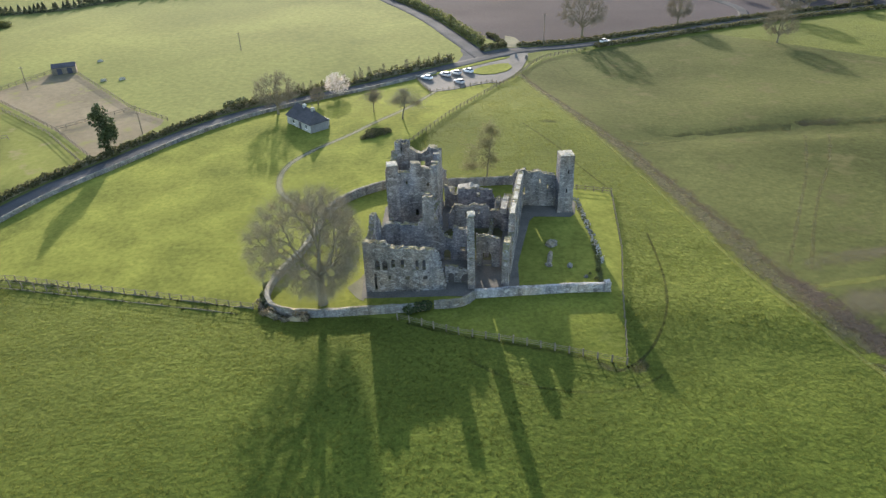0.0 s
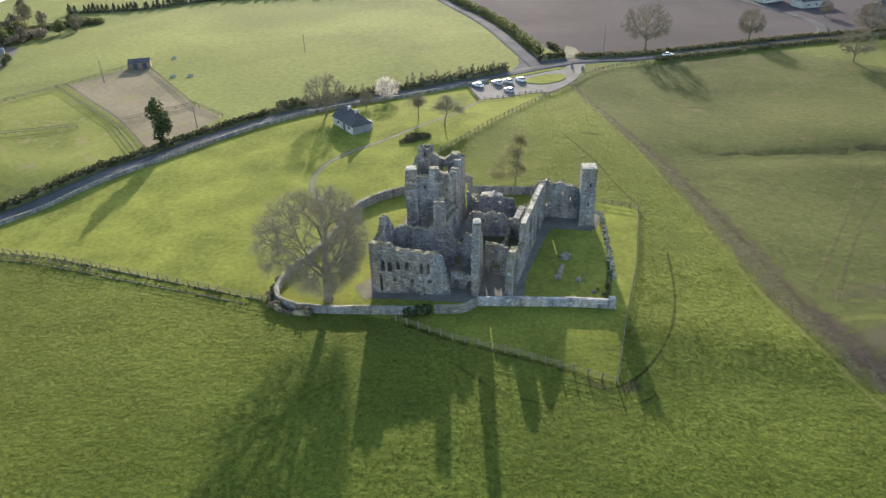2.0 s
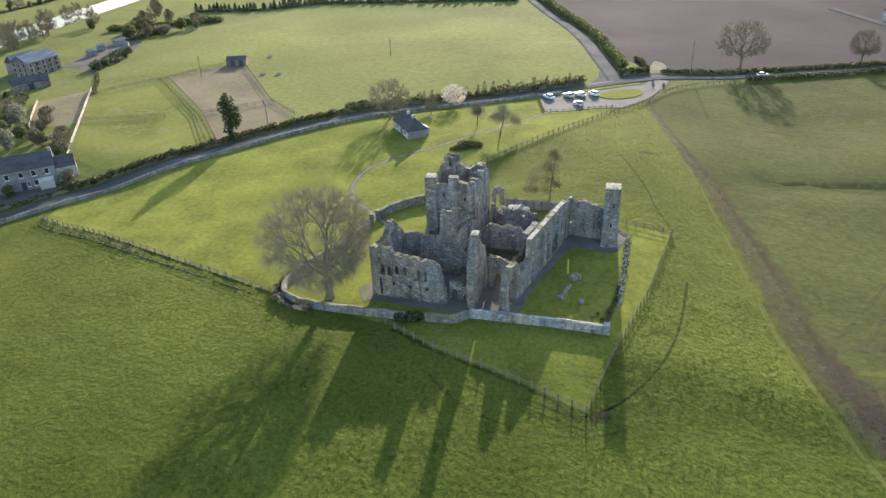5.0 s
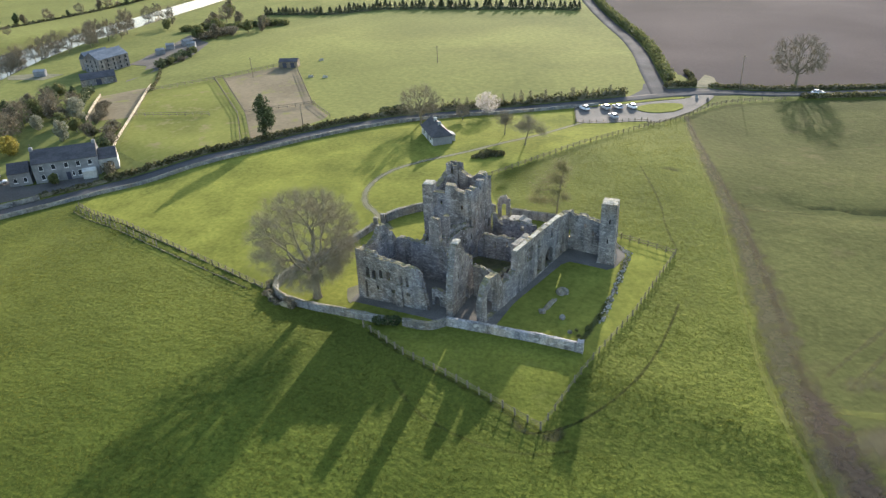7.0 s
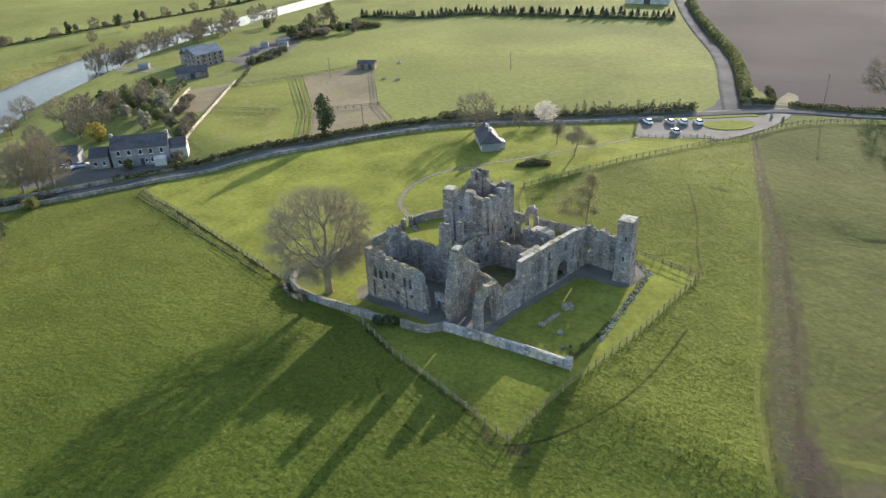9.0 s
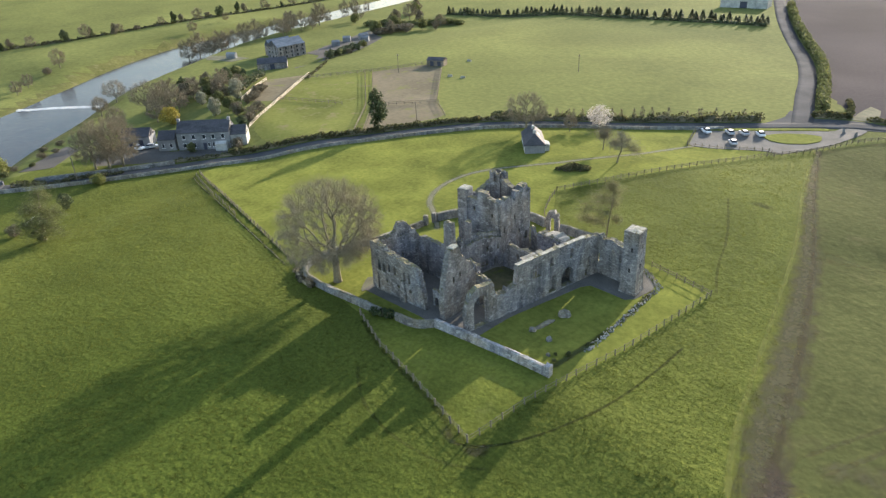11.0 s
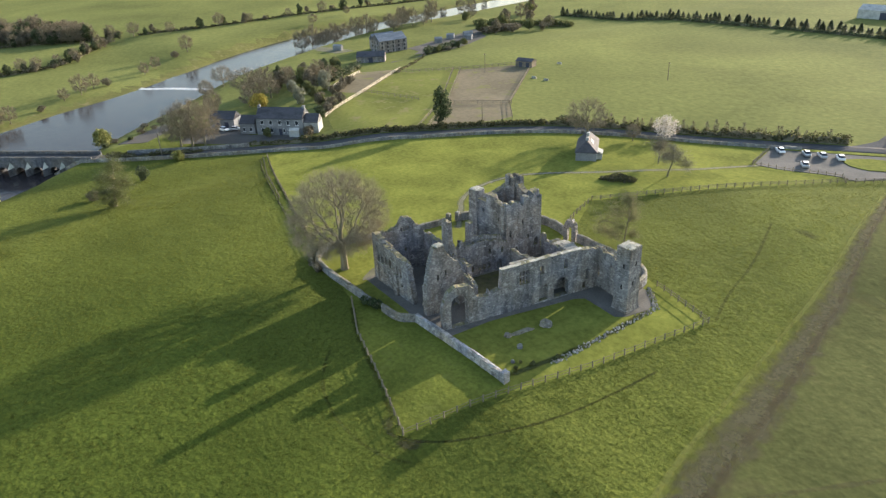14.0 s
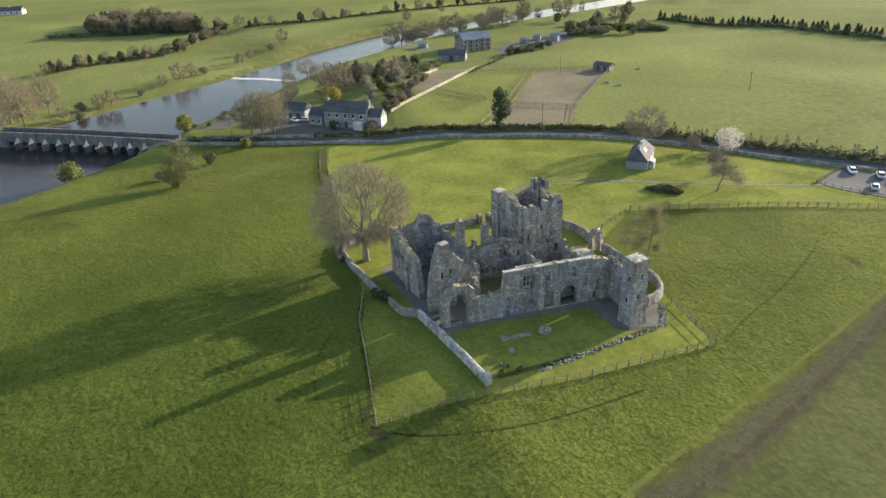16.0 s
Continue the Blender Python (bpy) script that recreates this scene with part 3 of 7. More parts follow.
MAIN_ROAD = [(-330, -150), (-230, -25), (-189, 27), (-170, 49), (-152, 69), (-138, 86), (-126, 104), (-117, 119), (-109, 133), (-97, 148), (-86, 162), (-74, 181), (-62, 196), (-48, 208), (-25, 226),
             (-2, 241), (20, 256), (34, 267), (60, 276), (92, 289), (127, 304), (200, 326), (360, 372)]
LANE = [(17, 256), (14.5, 264), (12.3, 272), (6.5, 291), (0.5, 314), (-12, 350), (-28, 384), (-48, 428), (-66, 474), (-110, 590), (-160, 760)]
water_line = [(x, y, 2 * w + 7) for x, y, w in RIVER]


def build_water():
    line = spaced(water_line, 6.0)
    vs, fs = [], []
    for k, (x, y, w) in enumerate(line):
        ax, ay = line[max(k - 1, 0)][:2]
        bx, by = line[min(k + 1, len(line) - 1)][:2]
        d = math.hypot(bx - ax, by - ay)
        for t in (-0.5, 0.5):
            vs.append((x - (by - ay) / d * w * t, y + (bx - ax) / d * w * t, WATER_Z))
    fs = [(2 * k, 2 * k + 2, 2 * k + 3, 2 * k + 1) for k in range(len(line) - 1)]
    tagged(part("river", (vs, fs), M_WATER), "slow grey river reflecting the pale sky", "water", kind="structure")


build_water()
ribbon("road", MAIN_ROAD, 5.6, M_ROAD, 0.14, "grey tarmac country road between walls", "road", crown=0.05)
ribbon("road", LANE, 6.5, M_ROAD, 0.12, "narrow grey lane between hedges", "road", crown=0.04)
FOOTPATH = [(-20, 130), (-25.5, 135), (-29, 138), (-34, 141.5), (-38, 150), (-38, 161), (-33, 170), (-24, 180), (-17, 190), (-9, 200), (-3, 213), (0.5, 220)]
strip_of("footpath", FOOTPATH, 2.5, W_PATH, "pale worn gravel footpath across the lawn", "path", 0.06, 1.4)
patch("car_park", [(-6.5, 233), (-2, 217.5), (5, 219.3), (13, 224), (18, 226), (20.7, 224.9), (25.4, 233), (29.3, 241), (31.6, 249), (33.6, 257), (34, 262), (27.5, 259.5), (26.5, 254), (22.7, 251.6), (12, 244.4), (0.7, 237)], M_CARPARK, 0.13, "grey gravel car park beside the road", "car park")
patch("grass_verge", [(-5, 235.4), (8, 244.3), (21.6, 253.6), (24.5, 255.4), (25.4, 253.6), (22.7, 251.7), (12, 244.5), (0.7, 237.1), (-4, 234)], M_LAWN, 0.24, "narrow grass verge between car park and road", "verge", 1.5)
patch("road_junction", [(5, 246), (22, 257), (28, 259.6), (34, 261.6), (42, 267), (34, 270.5), (26.4, 267.6), (17.4, 262.6), (16.4, 268), (9.2, 268), (10.2, 260), (8, 252)], M_ROAD, 0.09, "worn grey tarmac where lane and road meet", "road")
patch("field_gateway", [(27, 269), (32.4, 271), (33, 279), (31.6, 286), (28, 288), (27, 278)], M_PATH, 0.07, "pale bare earth in the ploughed field's gateway", "gateway")
patch("grass_island", [(11.5, 238), (14, 235), (19, 234.5), (24, 238), (26.5, 243), (25.5, 247), (21.5, 246.5), (15, 243)], M_LAWN, 0.3, "oval grass island in the car park", "grass island")
patch("mill_yard", [(-192, 221), (-193.5, 242), (-198, 256), (-206, 272), (-214, 288), (-222, 302), (-231, 314), (-237, 309), (-229, 290), (-222, 272), (-218, 256), (-216, 246), (-205, 246), (-199, 238), (-198, 226)], M_YARD, 0.06, "grey concrete yard running past the mill", "yard")
patch("gravel_apron", [(-14.5, 102.5), (1, 102.2), (4, 101.8), (13, 101.6), (13.8, 112), (18.4, 130.2), (27.6, 129.8), (29.2, 137.5), (24, 141.5), (15, 139.5), (-12, 138), (-12.6, 125), (-14.8, 117)], M_GRAVEL, 0.05, "grey gravel apron round the ruin", "gravel")
patch("cloister_garth", [(-1.2, 115.4), (10, 113.2), (12.4, 125.6), (0.6, 126.2)], M_GARTH, 0.09, "worn earth and grass court inside the ruined cloister", "earth")
patch("trodden_earth", [(-16.6, 104.6), (-15.2, 102.4), (-14.2, 101.6), (-13.6, 104), (-13.4, 111.6), (-14.4, 111.2), (-15.2, 109), (-16.4, 107.4), (-17.4, 106)], M_PATH, 0.04, "bare trodden earth beside the range", "earth", 1.0)


# ---- masonry ----


def masonry(p0, p1, thick, top, openings=(), z0=-0.6, jag=0.34, cell=0.6, seed=0, rough=0.06, batter=0.0):
    """An upright wall from p0 to p1 with a broken top, given as (distance, height), and openings through it, each a list of (distance, height)."""
    from mathutils.geometry import delaunay_2d_cdt
    rng = np.random.default_rng(seed)
    dx, dy = p1[0] - p0[0], p1[1] - p0[1]
    length = math.hypot(dx, dy)
    ux, uy = dx / length, dy / length
    crest = [(top[0][0], top[0][1])]
    for (a, za), (b, zb) in zip(top, top[1:]):
        n = max(1, int(math.hypot(b - a, zb - za) / 0.36))
        for k in range(1, n + 1):
            t = k / n
            j = 0 if (k == n and n < 2) else 1
            crest.append((a + (b - a) * t + j * rng.uniform(-0.3, 0.3) * jag * (abs(zb - za) > abs(b - a)), za + (zb - za) * t + j * jag * (1.3 * noise.noise(Vector(((a + (b - a) * t) * 0.9, seed * 3.7, 0.0))) + 0.45 * rng.uniform(-1, 0.8))))
    outline = [(top[0][0], z0)] + crest + [(top[-1][0], z0)]
    side = lambda a, b: [(a[0], a[1] + (b[1] - a[1]) * k / max(1, int(abs(b[1] - a[1]) / cell))) for k in range(1, max(1, int(abs(b[1] - a[1]) / cell)))]
    ring = [outline[0]] + side(outline[0], outline[1]) + outline[1:-1] + side(outline[-2], outline[-1]) + [outline[-1]]
    n_base = max(1, int((ring[-1][0] - ring[0][0]) / cell))
    ring += [(ring[-1][0] + (ring[0][0] - ring[-1][0]) * k / n_base, z0) for k in range(1, n_base)]
    rings = [ring] + [list(o) for o in openings]
    pts, edges = [], []
    for r in rings:
        k = len(pts)
        pts += r
        edges += [(k + i, k + (i + 1) % len(r)) for i in range(len(r))]
    s0, s1 = min(p[0] for p in ring), max(p[0] for p in ring)
    zt = max(p[1] for p in ring)
    gs, gh = np.meshgrid(np.arange(s0 + cell / 2, s1, cell), np.arange(z0 + cell / 2, zt, cell))
    gs, gh = gs.ravel() + rng.uniform(-0.25, 0.25, gs.size) * cell, gh.ravel() + rng.uniform(-0.25, 0.25, gh.size) * cell
    ok = inside(gs, gh, ring)
    for o in openings:
        ok &= ~inside(gs, gh, list(o))
    pts += list(zip(gs[ok], gh[ok]))
    vs, _, fs, *_ = delaunay_2d_cdt([Vector(p) for p in pts], edges, [], 0, 1e-5)
    tri = []
    for q in fs:
        ms, mh = sum(vs[i][0] for i in q) / len(q), sum(vs[i][1] for i in q) / len(q)
        if inside(np.array(ms), np.array(mh), ring) and not any(inside(np.array(ms), np.array(mh), list(o)) for o in openings):
            tri.append(tuple(q))
    n = len(vs)
    out = []
    for face in (-0.5, 0.5):
        for s, h in vs:
            d = face * (thick - batter * max(0.0, h))
            w = rough * noise.noise(Vector((s * 0.9 + seed * 7, h * 0.9, face * 9))) + 0.4 * rough * noise.noise(Vector((s * 2.6, h * 2.6 + seed * 5, face * 5)))
            d += w
            out.append((p0[0] + ux * s - uy * d, p0[1] + uy * s + ux * d, h))
    count = {}
    for q in tri:
        for a, b in zip(q, q[1:] + q[:1]):
            count[(a, b)] = count.get((a, b), 0) + 1
    faces = [q for q in tri] + [tuple(i + n for i in q[::-1]) for q in tri]
    heart = {}

    def middle(i):
        # the core of the wall stands a little above or below its faces
        if i not in heart:
            p, q, high = out[i], out[i + n], vs[i][1] > z0 + 0.5
            heart[i] = len(out)
            out.append(((p[0] + q[0]) / 2 + high * rng.uniform(-0.1, 0.1) * thick, (p[1] + q[1]) / 2 + high * rng.uniform(-0.1, 0.1) * thick, (p[2] + q[2]) / 2 + high * min(jag, 0.3) * rng.uniform(-0.9, 0.75)))
        return heart[i]

    for a, b in count:
        if (b, a) not in count:
            faces += [(b, a, middle(a), middle(b)), (middle(b), middle(a), a + n, b + n)]
    if jag > 0.2:
        # loose facing stones along the broken top
        for (sa, ha), (sb, hb) in zip(crest, crest[1:]):
            for _ in range(2 if thick > 0.7 else 1):
                if rng.uniform() < 0.4:
                    t, d = rng.uniform(), rng.uniform(-0.46, 0.46) * thick
                    sx, hz = sa + (sb - sa) * t, ha + (hb - ha) * t
                    lx, ly, lz = rng.uniform(0.12, 0.28), rng.uniform(0.10, 0.22), rng.uniform(0.05, 0.18)
                    c_, s_ = math.cos(rng.uniform(-0.5, 0.5)), math.sin(rng.uniform(-0.5, 0.5))
                    k = len(out)
                    for zz, shrink in ((-0.25, 1.0), (lz, rng.uniform(0.6, 0.95))):
                        for ex, ey in ((-1, -1), (1, -1), (1, 1), (-1, 1)):
                            du, dv = shrink * (ex * lx * c_ - ey * ly * s_), shrink * (ex * lx * s_ + ey * ly * c_)
                            out.append((p0[0] + ux * (sx + du) - uy * (d + dv), p0[1] + uy * (sx + du) + ux * (d + dv), hz + zz + rng.uniform(-0.03, 0.03)))
                    faces += [(k + 4, k + 5, k + 6, k + 7)] + [(k + e, k + (e + 1) % 4, k + 4 + (e + 1) % 4, k + 4 + e) for e in range(4)]
    used = sorted({i for q in faces for i in q})
    back = {i: k for k, i in enumerate(used)}
    return [out[i] for i in used], [tuple(back[i] for i in q) for q in faces]


def arch(s, z, w, h, n=6):
    """A pointed or round-headed opening, w wide and h high in all."""
    r = w / 2
    spring = h - r * 1.15
    pts = [(s - r, z), (s + r, z), (s + r, z + spring)]
    pts += [(s + r * math.cos(math.pi * k / n), z + spring + 1.15 * r * math.sin(math.pi * k / n)) for k in range(1, n)]
    return pts + [(s - r, z + spring)]


def slot(s, z, w, h):
    return [(s - w / 2, z), (s + w / 2, z), (s + w / 2, z + h), (s - w / 2, z + h)]


def pillar(x, y, w, d, z0, z1, turn=0.0, taper=0.0, seed=0, jag=0.12, cell=0.55, rough=0.06):
    """A solid square shaft of masonry with worn faces and a slightly uneven top."""
    rng = np.random.default_rng(seed)
    n = max(2, int((z1 - z0) / cell))
    nw, nd = max(1, int(w / cell)), max(1, int(d / cell))
    ring = [(-0.5 + k / nw, -0.5) for k in range(nw)] + [(0.5, -0.5 + k / nd) for k in range(nd)] + [(0.5 - k / nw, 0.5) for k in range(nw)] + [(-0.5, 0.5 - k / nd) for k in range(nd)]
    c, s = math.cos(radians(turn)), math.sin(radians(turn))
    vs = []
    for k in range(n + 1):
        t = k / n
        for a, b in ring:
            k2 = 1 - taper * t
            e = 1 + rough * 2.0 / w * (noise.noise(Vector((a * w * 1.2 + seed * 3, b * d * 1.2, t * (z1 - z0) * 0.8))) + 0.6 * noise.noise(Vector((a * w * 3 + seed, b * d * 3, t * (z1 - z0) * 2.4))))
            px, py = a * w * k2 * e, b * d * k2 * e
            vs.append((x + c * px - s * py, y + s * px + c * py, z0 + (z1 - z0) * t + (rng.uniform(-jag, jag) if k == n else 0)))
    m = len(ring)
    fs = [(k * m + i, k * m + (i + 1) % m, (k + 1) * m + (i + 1) % m, (k + 1) * m + i) for k in range(n) for i in range(m)]
    vs.append((x, y, z1 + 0.1))
    fs += [(n * m + i, n * m + (i + 1) % m, len(vs) - 1) for i in range(m)]
    return vs, fs


def cap(x, y, w, d, z, turn=0.0, seed=0, h=0.16):
    return pillar(x, y, w, d, z - 0.05, z + h, turn, 0.12, seed, 0.06, 0.6)


def stone(name, data, parent, mat=None, label=""):
    """A piece of masonry given in the place's own metres, under a thing."""
    ob = part(name, data, mat or M_STONE, parent, label)
    ob.matrix_parent_inverse = parent.matrix_basis.inverted()
    return ob


# ---- the abbey: south range with its gable ----
south_range = thing("abbey_range", -6, 109, 0, "roofless grey rubble range with gable and rows of small windows", "ruin")
RF0, RF1 = (-12.9, 104.9), (0.6, 104.7)
front_openings = [arch(1.5, 4.6, 0.8, 2.2, 4), arch(2.75, 4.5, 0.8, 1.9, 4), arch(4.2, 5.0, 0.65, 1.7, 4), arch(5.75, 4.9, 0.65, 1.7, 4), arch(8.3, 4.3, 0.6, 2.0, 4), arch(9.5, 4.3, 0.6, 2.0, 4),
                  slot(6.5, 2.4, 0.8, 0.65), slot(9.6, 2.4, 0.8, 0.65), slot(3.4, 2.6, 0.4, 0.7), arch(0.95, 0.5, 0.5, 3.4, 4)]
stone("range_wall", masonry(RF0, RF1, 1.1, [(0, 9.6), (1.0, 9.9), (1.3, 10.2), (3.0, 9.8), (3.6, 9.0), (4.2, 8.8), (7.5, 8.5), (11.0, 8.1), (11.9, 7.6), (12.3, 5.6), (12.7, 3.4), (13.3, 0.4)], front_openings, seed=1, jag=0.28), south_range)
stone("inner_lining", masonry((-12.6, 106.0), (-7.6, 105.9), 0.6, [(0, 8.4), (3.0, 8.6), (4.2, 8.0), (5.0, 6.0)], seed=18), south_range)
stone("buttress", pillar(-5.0, 104.1, 1.35, 0.9, -0.5, 4.5, 0, 0.25, 3), south_range)
stone("corner_pier", pillar(-13.1, 105.3, 1.5, 1.6, -0.5, 9.9, 2, 0.1, 5, 0.3), south_range)
stone("gable_wall", masonry((-12.9, 105.4), (-11.6, 116.2), 1.0, [(0, 9.7), (1.6, 9.6), (3.4, 9.9), (4.6, 10.4), (5.4, 11.9), (6.4, 12.0), (7.6, 10.9), (9.0, 9.2), (10.3, 7.3), (10.8, 5.6)],
                            [slot(4.9, 9.0, 0.3, 0.9), slot(5.4, 9.0, 0.3, 0.9), slot(5.9, 9.0, 0.3, 0.9), slot(6.4, 9.0, 0.3, 0.9), slot(5.6, 4.6, 0.45, 1.0)], seed=2), south_range)
stone("back_wall", masonry((-11.4, 115.4), (5.0, 114.2), 1.0, [(0, 6.6), (0.9, 7.9), (2.5, 7.7), (4.8, 7.6), (6.9, 7.5), (7.3, 8.2), (7.9, 8.6), (10.3, 9.0), (10.9, 7.4), (11.8, 5.4), (12.6, 4.8), (13.4, 4.7), (13.6, 6.9), (16.3, 6.7)],
                           [slot(15.1, 2.2, 1.0, 0.8), arch(12.2, 0, 1.3, 2.4)], seed=4), south_range)
stone("chimney", pillar(-2.4, 114.6, 2.2, 1.2, 6.6, 13.3, -4, 0.12, 8, 0.3), south_range)
stone("doorway_wall", masonry((0.3, 106.8), (5.0, 106.4), 0.7, [(0, 3.5), (2.2, 3.4), (2.5, 2.9), (4.7, 2.6)], [arch(1.0, 0, 1.0, 2.1), arch(3.6, 0, 1.6, 1.9)], seed=6, cell=0.6), south_range)
P0, P1 = (4.75, 103.9), (5.1, 112.8)
stone("broken_gable", masonry(P0, P1, 1.25, [(0, 0.8), (0.1, 4.2), (0.6, 7.2), (1.1, 9.4), (1.7, 11.6), (2.2, 13.2), (4.2, 13.3), (4.6, 11.9), (6.0, 10.0), (6.9, 9.1), (7.7, 8.1), (8.4, 6.4), (8.9, 6.0)],
                              [slot(2.7, 6.6, 0.5, 1.2), slot(4.4, 7.2, 0.4, 1.0), arch(6.2, 0, 1.6, 3.0)], seed=7), south_range)
stone("cap_stone", cap(5.0, 107.2, 1.4, 1.7, 13.35, 4, 2), south_range, M_CAP, "pale capped top")
stone("cross_wall", masonry((6.2, 112.3), (10.4, 111.3), 0.9, [(0, 6.3), (1.6, 6.1), (3.0, 6.2), (4.3, 5.9)], [arch(1.9, 0, 1.8, 3.2)], seed=9), south_range)

# ---- east wall with its arches and the block beyond ----
east_wall = thing("east_range", 13, 118, 0, "long grey rubble wall with blocked arches and mullioned window", "ruin")
EW0, EW1 = (10.55, 103.5), (16.75, 134.6)
east_openings = [
    arch(3.2, 0.1, 3.3, 6.3), [(15.3, 5.0), (17.5, 5.0), (17.5, 7.7), (15.3, 7.7)],
    arch(20.1, 6.0, 1.0, 1.8), arch(20.4, 0.4, 1.9, 3.5), arch(24.3, 0.3, 3.3, 3.9), arch(25.2, 5.9, 0.9, 2.0), arch(30.0, 2.3, 0.7, 2.2), slot(29.4, 0.6, 0.7, 1.3)]
stone("east_wall", masonry(EW0, EW1, 1.15, [(0, 1.5), (-0.1, 3.6), (0.3, 5.6), (1.3, 7.4), (2.6, 8.0), (5.2, 7.8), (6.2, 6.6), (6.7, 4.9), (9.0, 4.7), (9.2, 5.5), (9.6, 4.9), (11.5, 5.3), (11.8, 8.9), (14.9, 9.1), (18.2, 9.0), (22.5, 9.1), (27.0, 8.9), (31.0, 8.6), (32.6, 7.8)],
                           east_openings, seed=11, jag=0.16), east_wall)
for k in range(4):
    s = 15.3 + 2.2 * k / 3
    stone("mullion", pillar(EW0[0] + s * 0.203, EW0[1] + s * 0.979, 0.16, 0.16, 4.95, 7.75, -11.7, 0, k, 0.0, 1.4, 0.02), east_wall)
stone("transom", masonry((EW0[0] + 15.3 * 0.203, EW0[1] + 15.3 * 0.979), (EW0[0] + 17.5 * 0.203, EW0[1] + 17.5 * 0.979), 0.16, [(0, 6.5), (2.2, 6.5)], z0=6.35, jag=0, rough=0.01), east_wall)
stone("coping", masonry((12.9, 114.9), (16.35, 131.6), 0.8, [(0, 0.14), (2.0, 0.1), (7.0, 0.16), (12.0, 0.1), (17.0, 0.14)], z0=-0.12, jag=0.03, rough=0.08, cell=0.7, seed=14), east_wall, M_CAP, "pale lime-capped wall top").location.z = 8.98
stone("ledge", masonry((11.55, 118.3), (12.6, 123.2), 1.1, [(0, 8.3), (5.0, 8.4)], z0=7.2, jag=0.1, seed=15), east_wall, M_FIELDSTONE)
stone("inner_wall", masonry((8.0, 114.5), (10.2, 126.4), 0.8, [(0, 1.6), (3.0, 1.2), (6.2, 1.4), (9.0, 1.0), (12.0, 2.2)], seed=16), east_wall)
# back wall, end walls and slab are added to keep the arch dark inside
stone("shading_back_wall", masonry((12.1, 124.8), (13.3, 130.7), 0.7, [(0, 4.9), (6.0, 4.9)], seed=19), east_wall)
stone("blocking", masonry((13.75, 122.2), (14.35, 125.2), 0.4, [(0, 4.4), (3.0, 4.4)], seed=26), east_wall, None, "rubble blocking of an old arch")
stone("shading_end_wall", masonry((12.0, 125.0), (14.4, 124.5), 0.6, [(0, 4.95), (2.4, 4.95)], seed=25), east_wall)
stone("shading_end_wall", masonry((13.0, 130.5), (15.7, 130.0), 0.6, [(0, 4.95), (2.7, 4.95)], seed=24), east_wall)
stone("shading_slab", masonry((13.4, 124.6), (14.5, 130.5), 3.2, [(0, 5.3), (6.0, 5.3)], z0=4.9, jag=0.05, seed=20), east_wall)
NR0, NR1 = (15.3, 136.1), (24.6, 135.2)
stone("north_wall", masonry(NR0, NR1, 1.2, [(0, 7.0), (0.8, 7.9), (2.4, 8.3), (3.2, 7.6), (5.0, 8.1), (6.5, 7.6), (7.5, 7.3), (8.6, 7.2), (9.0, 5.6)], [slot(2.1, 2.7, 1.0, 1.7), slot(5.6, 5.4, 0.4, 0.9), slot(7.3, 4.0, 0.3, 1.0)], seed=17, jag=0.24), east_wall)

# ---- corner tower ----
corner_tower = thing("corner_tower", 25.6, 133.9, 0, "tall square grey stone stair tower with flat pale top", "tower")
stone("shaft", pillar(25.75, 133.6, 3.15, 3.4, -0.8, 12.5, 3, 0.08, 21, 0.05, 0.6, 0.08), corner_tower)
stone("plinth", pillar(25.75, 133.6, 3.6, 3.9, -0.8, 1.3, 3, 0.16, 22, 0.1, 0.6), corner_tower)
stone("cap_slab", cap(25.75, 133.6, 2.95, 3.15, 12.48, 3, 23, 0.07), corner_tower, M_CAP, "pale flat cap")
# slits are solid boxes on the shaft, their inner shade painted as dark colour
for k, (dx, dy, z) in enumerate(((0.4, -1.62, 8.6), (0.2, -1.68, 4.4), (1.47, 0.2, 9.0), (1.52, -0.3, 5.2))):
    w = (0.14, 0.06) if abs(dx) < 1 else (0.06, 0.14)
    stone("arrow_slit", box(25.75 + dx - w[0], 25.75 + dx + w[0], 133.6 + dy - w[1], 133.6 + dy + w[1], z, z + 0.8), corner_tower, M_SLITSHADE, "narrow slit with its shade painted dark")

# ---- great tower ----
keep = thing("tower_house", -5, 132, 0, "square grey stone tower house with ragged battlements, roofless", "tower")
KA, KB, KC, KD = (-10.1, 127.2), (-1.2, 128.3), (-0.2, 136.2), (-9.0, 136.3)
stone("front_wall", masonry(KA, KB, 1.3, [(0, 13.0), (2.0, 12.7), (4.2, 12.5), (4.4, 14.4), (6.2, 14.2), (6.4, 13.3), (8.9, 12.6), (9.0, 12.5)], [slot(1.4, 7.0, 0.5, 1.0), slot(5.2, 3.0, 0.6, 1.3), slot(7.6, 9.2, 0.4, 0.9), slot(3.4, 10.0, 0.4, 0.9)], seed=31, jag=0.16), keep)
stone("side_wall", masonry(KB, KC, 1.3, [(-0.3, 13.4), (0.6, 13.1), (0.8, 12.8), (1.3, 13.3), (2.2, 13.2), (2.4, 12.8), (2.9, 13.1), (3.5, 12.0), (3.8, 12.2), (4.1, 13.9), (5.2, 13.8), (5.3, 13.1), (6.0, 13.2), (6.3, 13.7), (7.0, 13.5), (7.1, 12.9), (7.9, 12.9), (8.2, 13.6)],
                           [slot(0.7, 5.9, 0.45, 1.4), slot(3.6, 8.0, 0.35, 1.0), arch(7.0, 2.6, 0.9, 1.8), slot(5.0, 4.6, 0.4, 0.9), slot(2.2, 2.4, 0.5, 1.0)], seed=32, jag=0.12), keep)
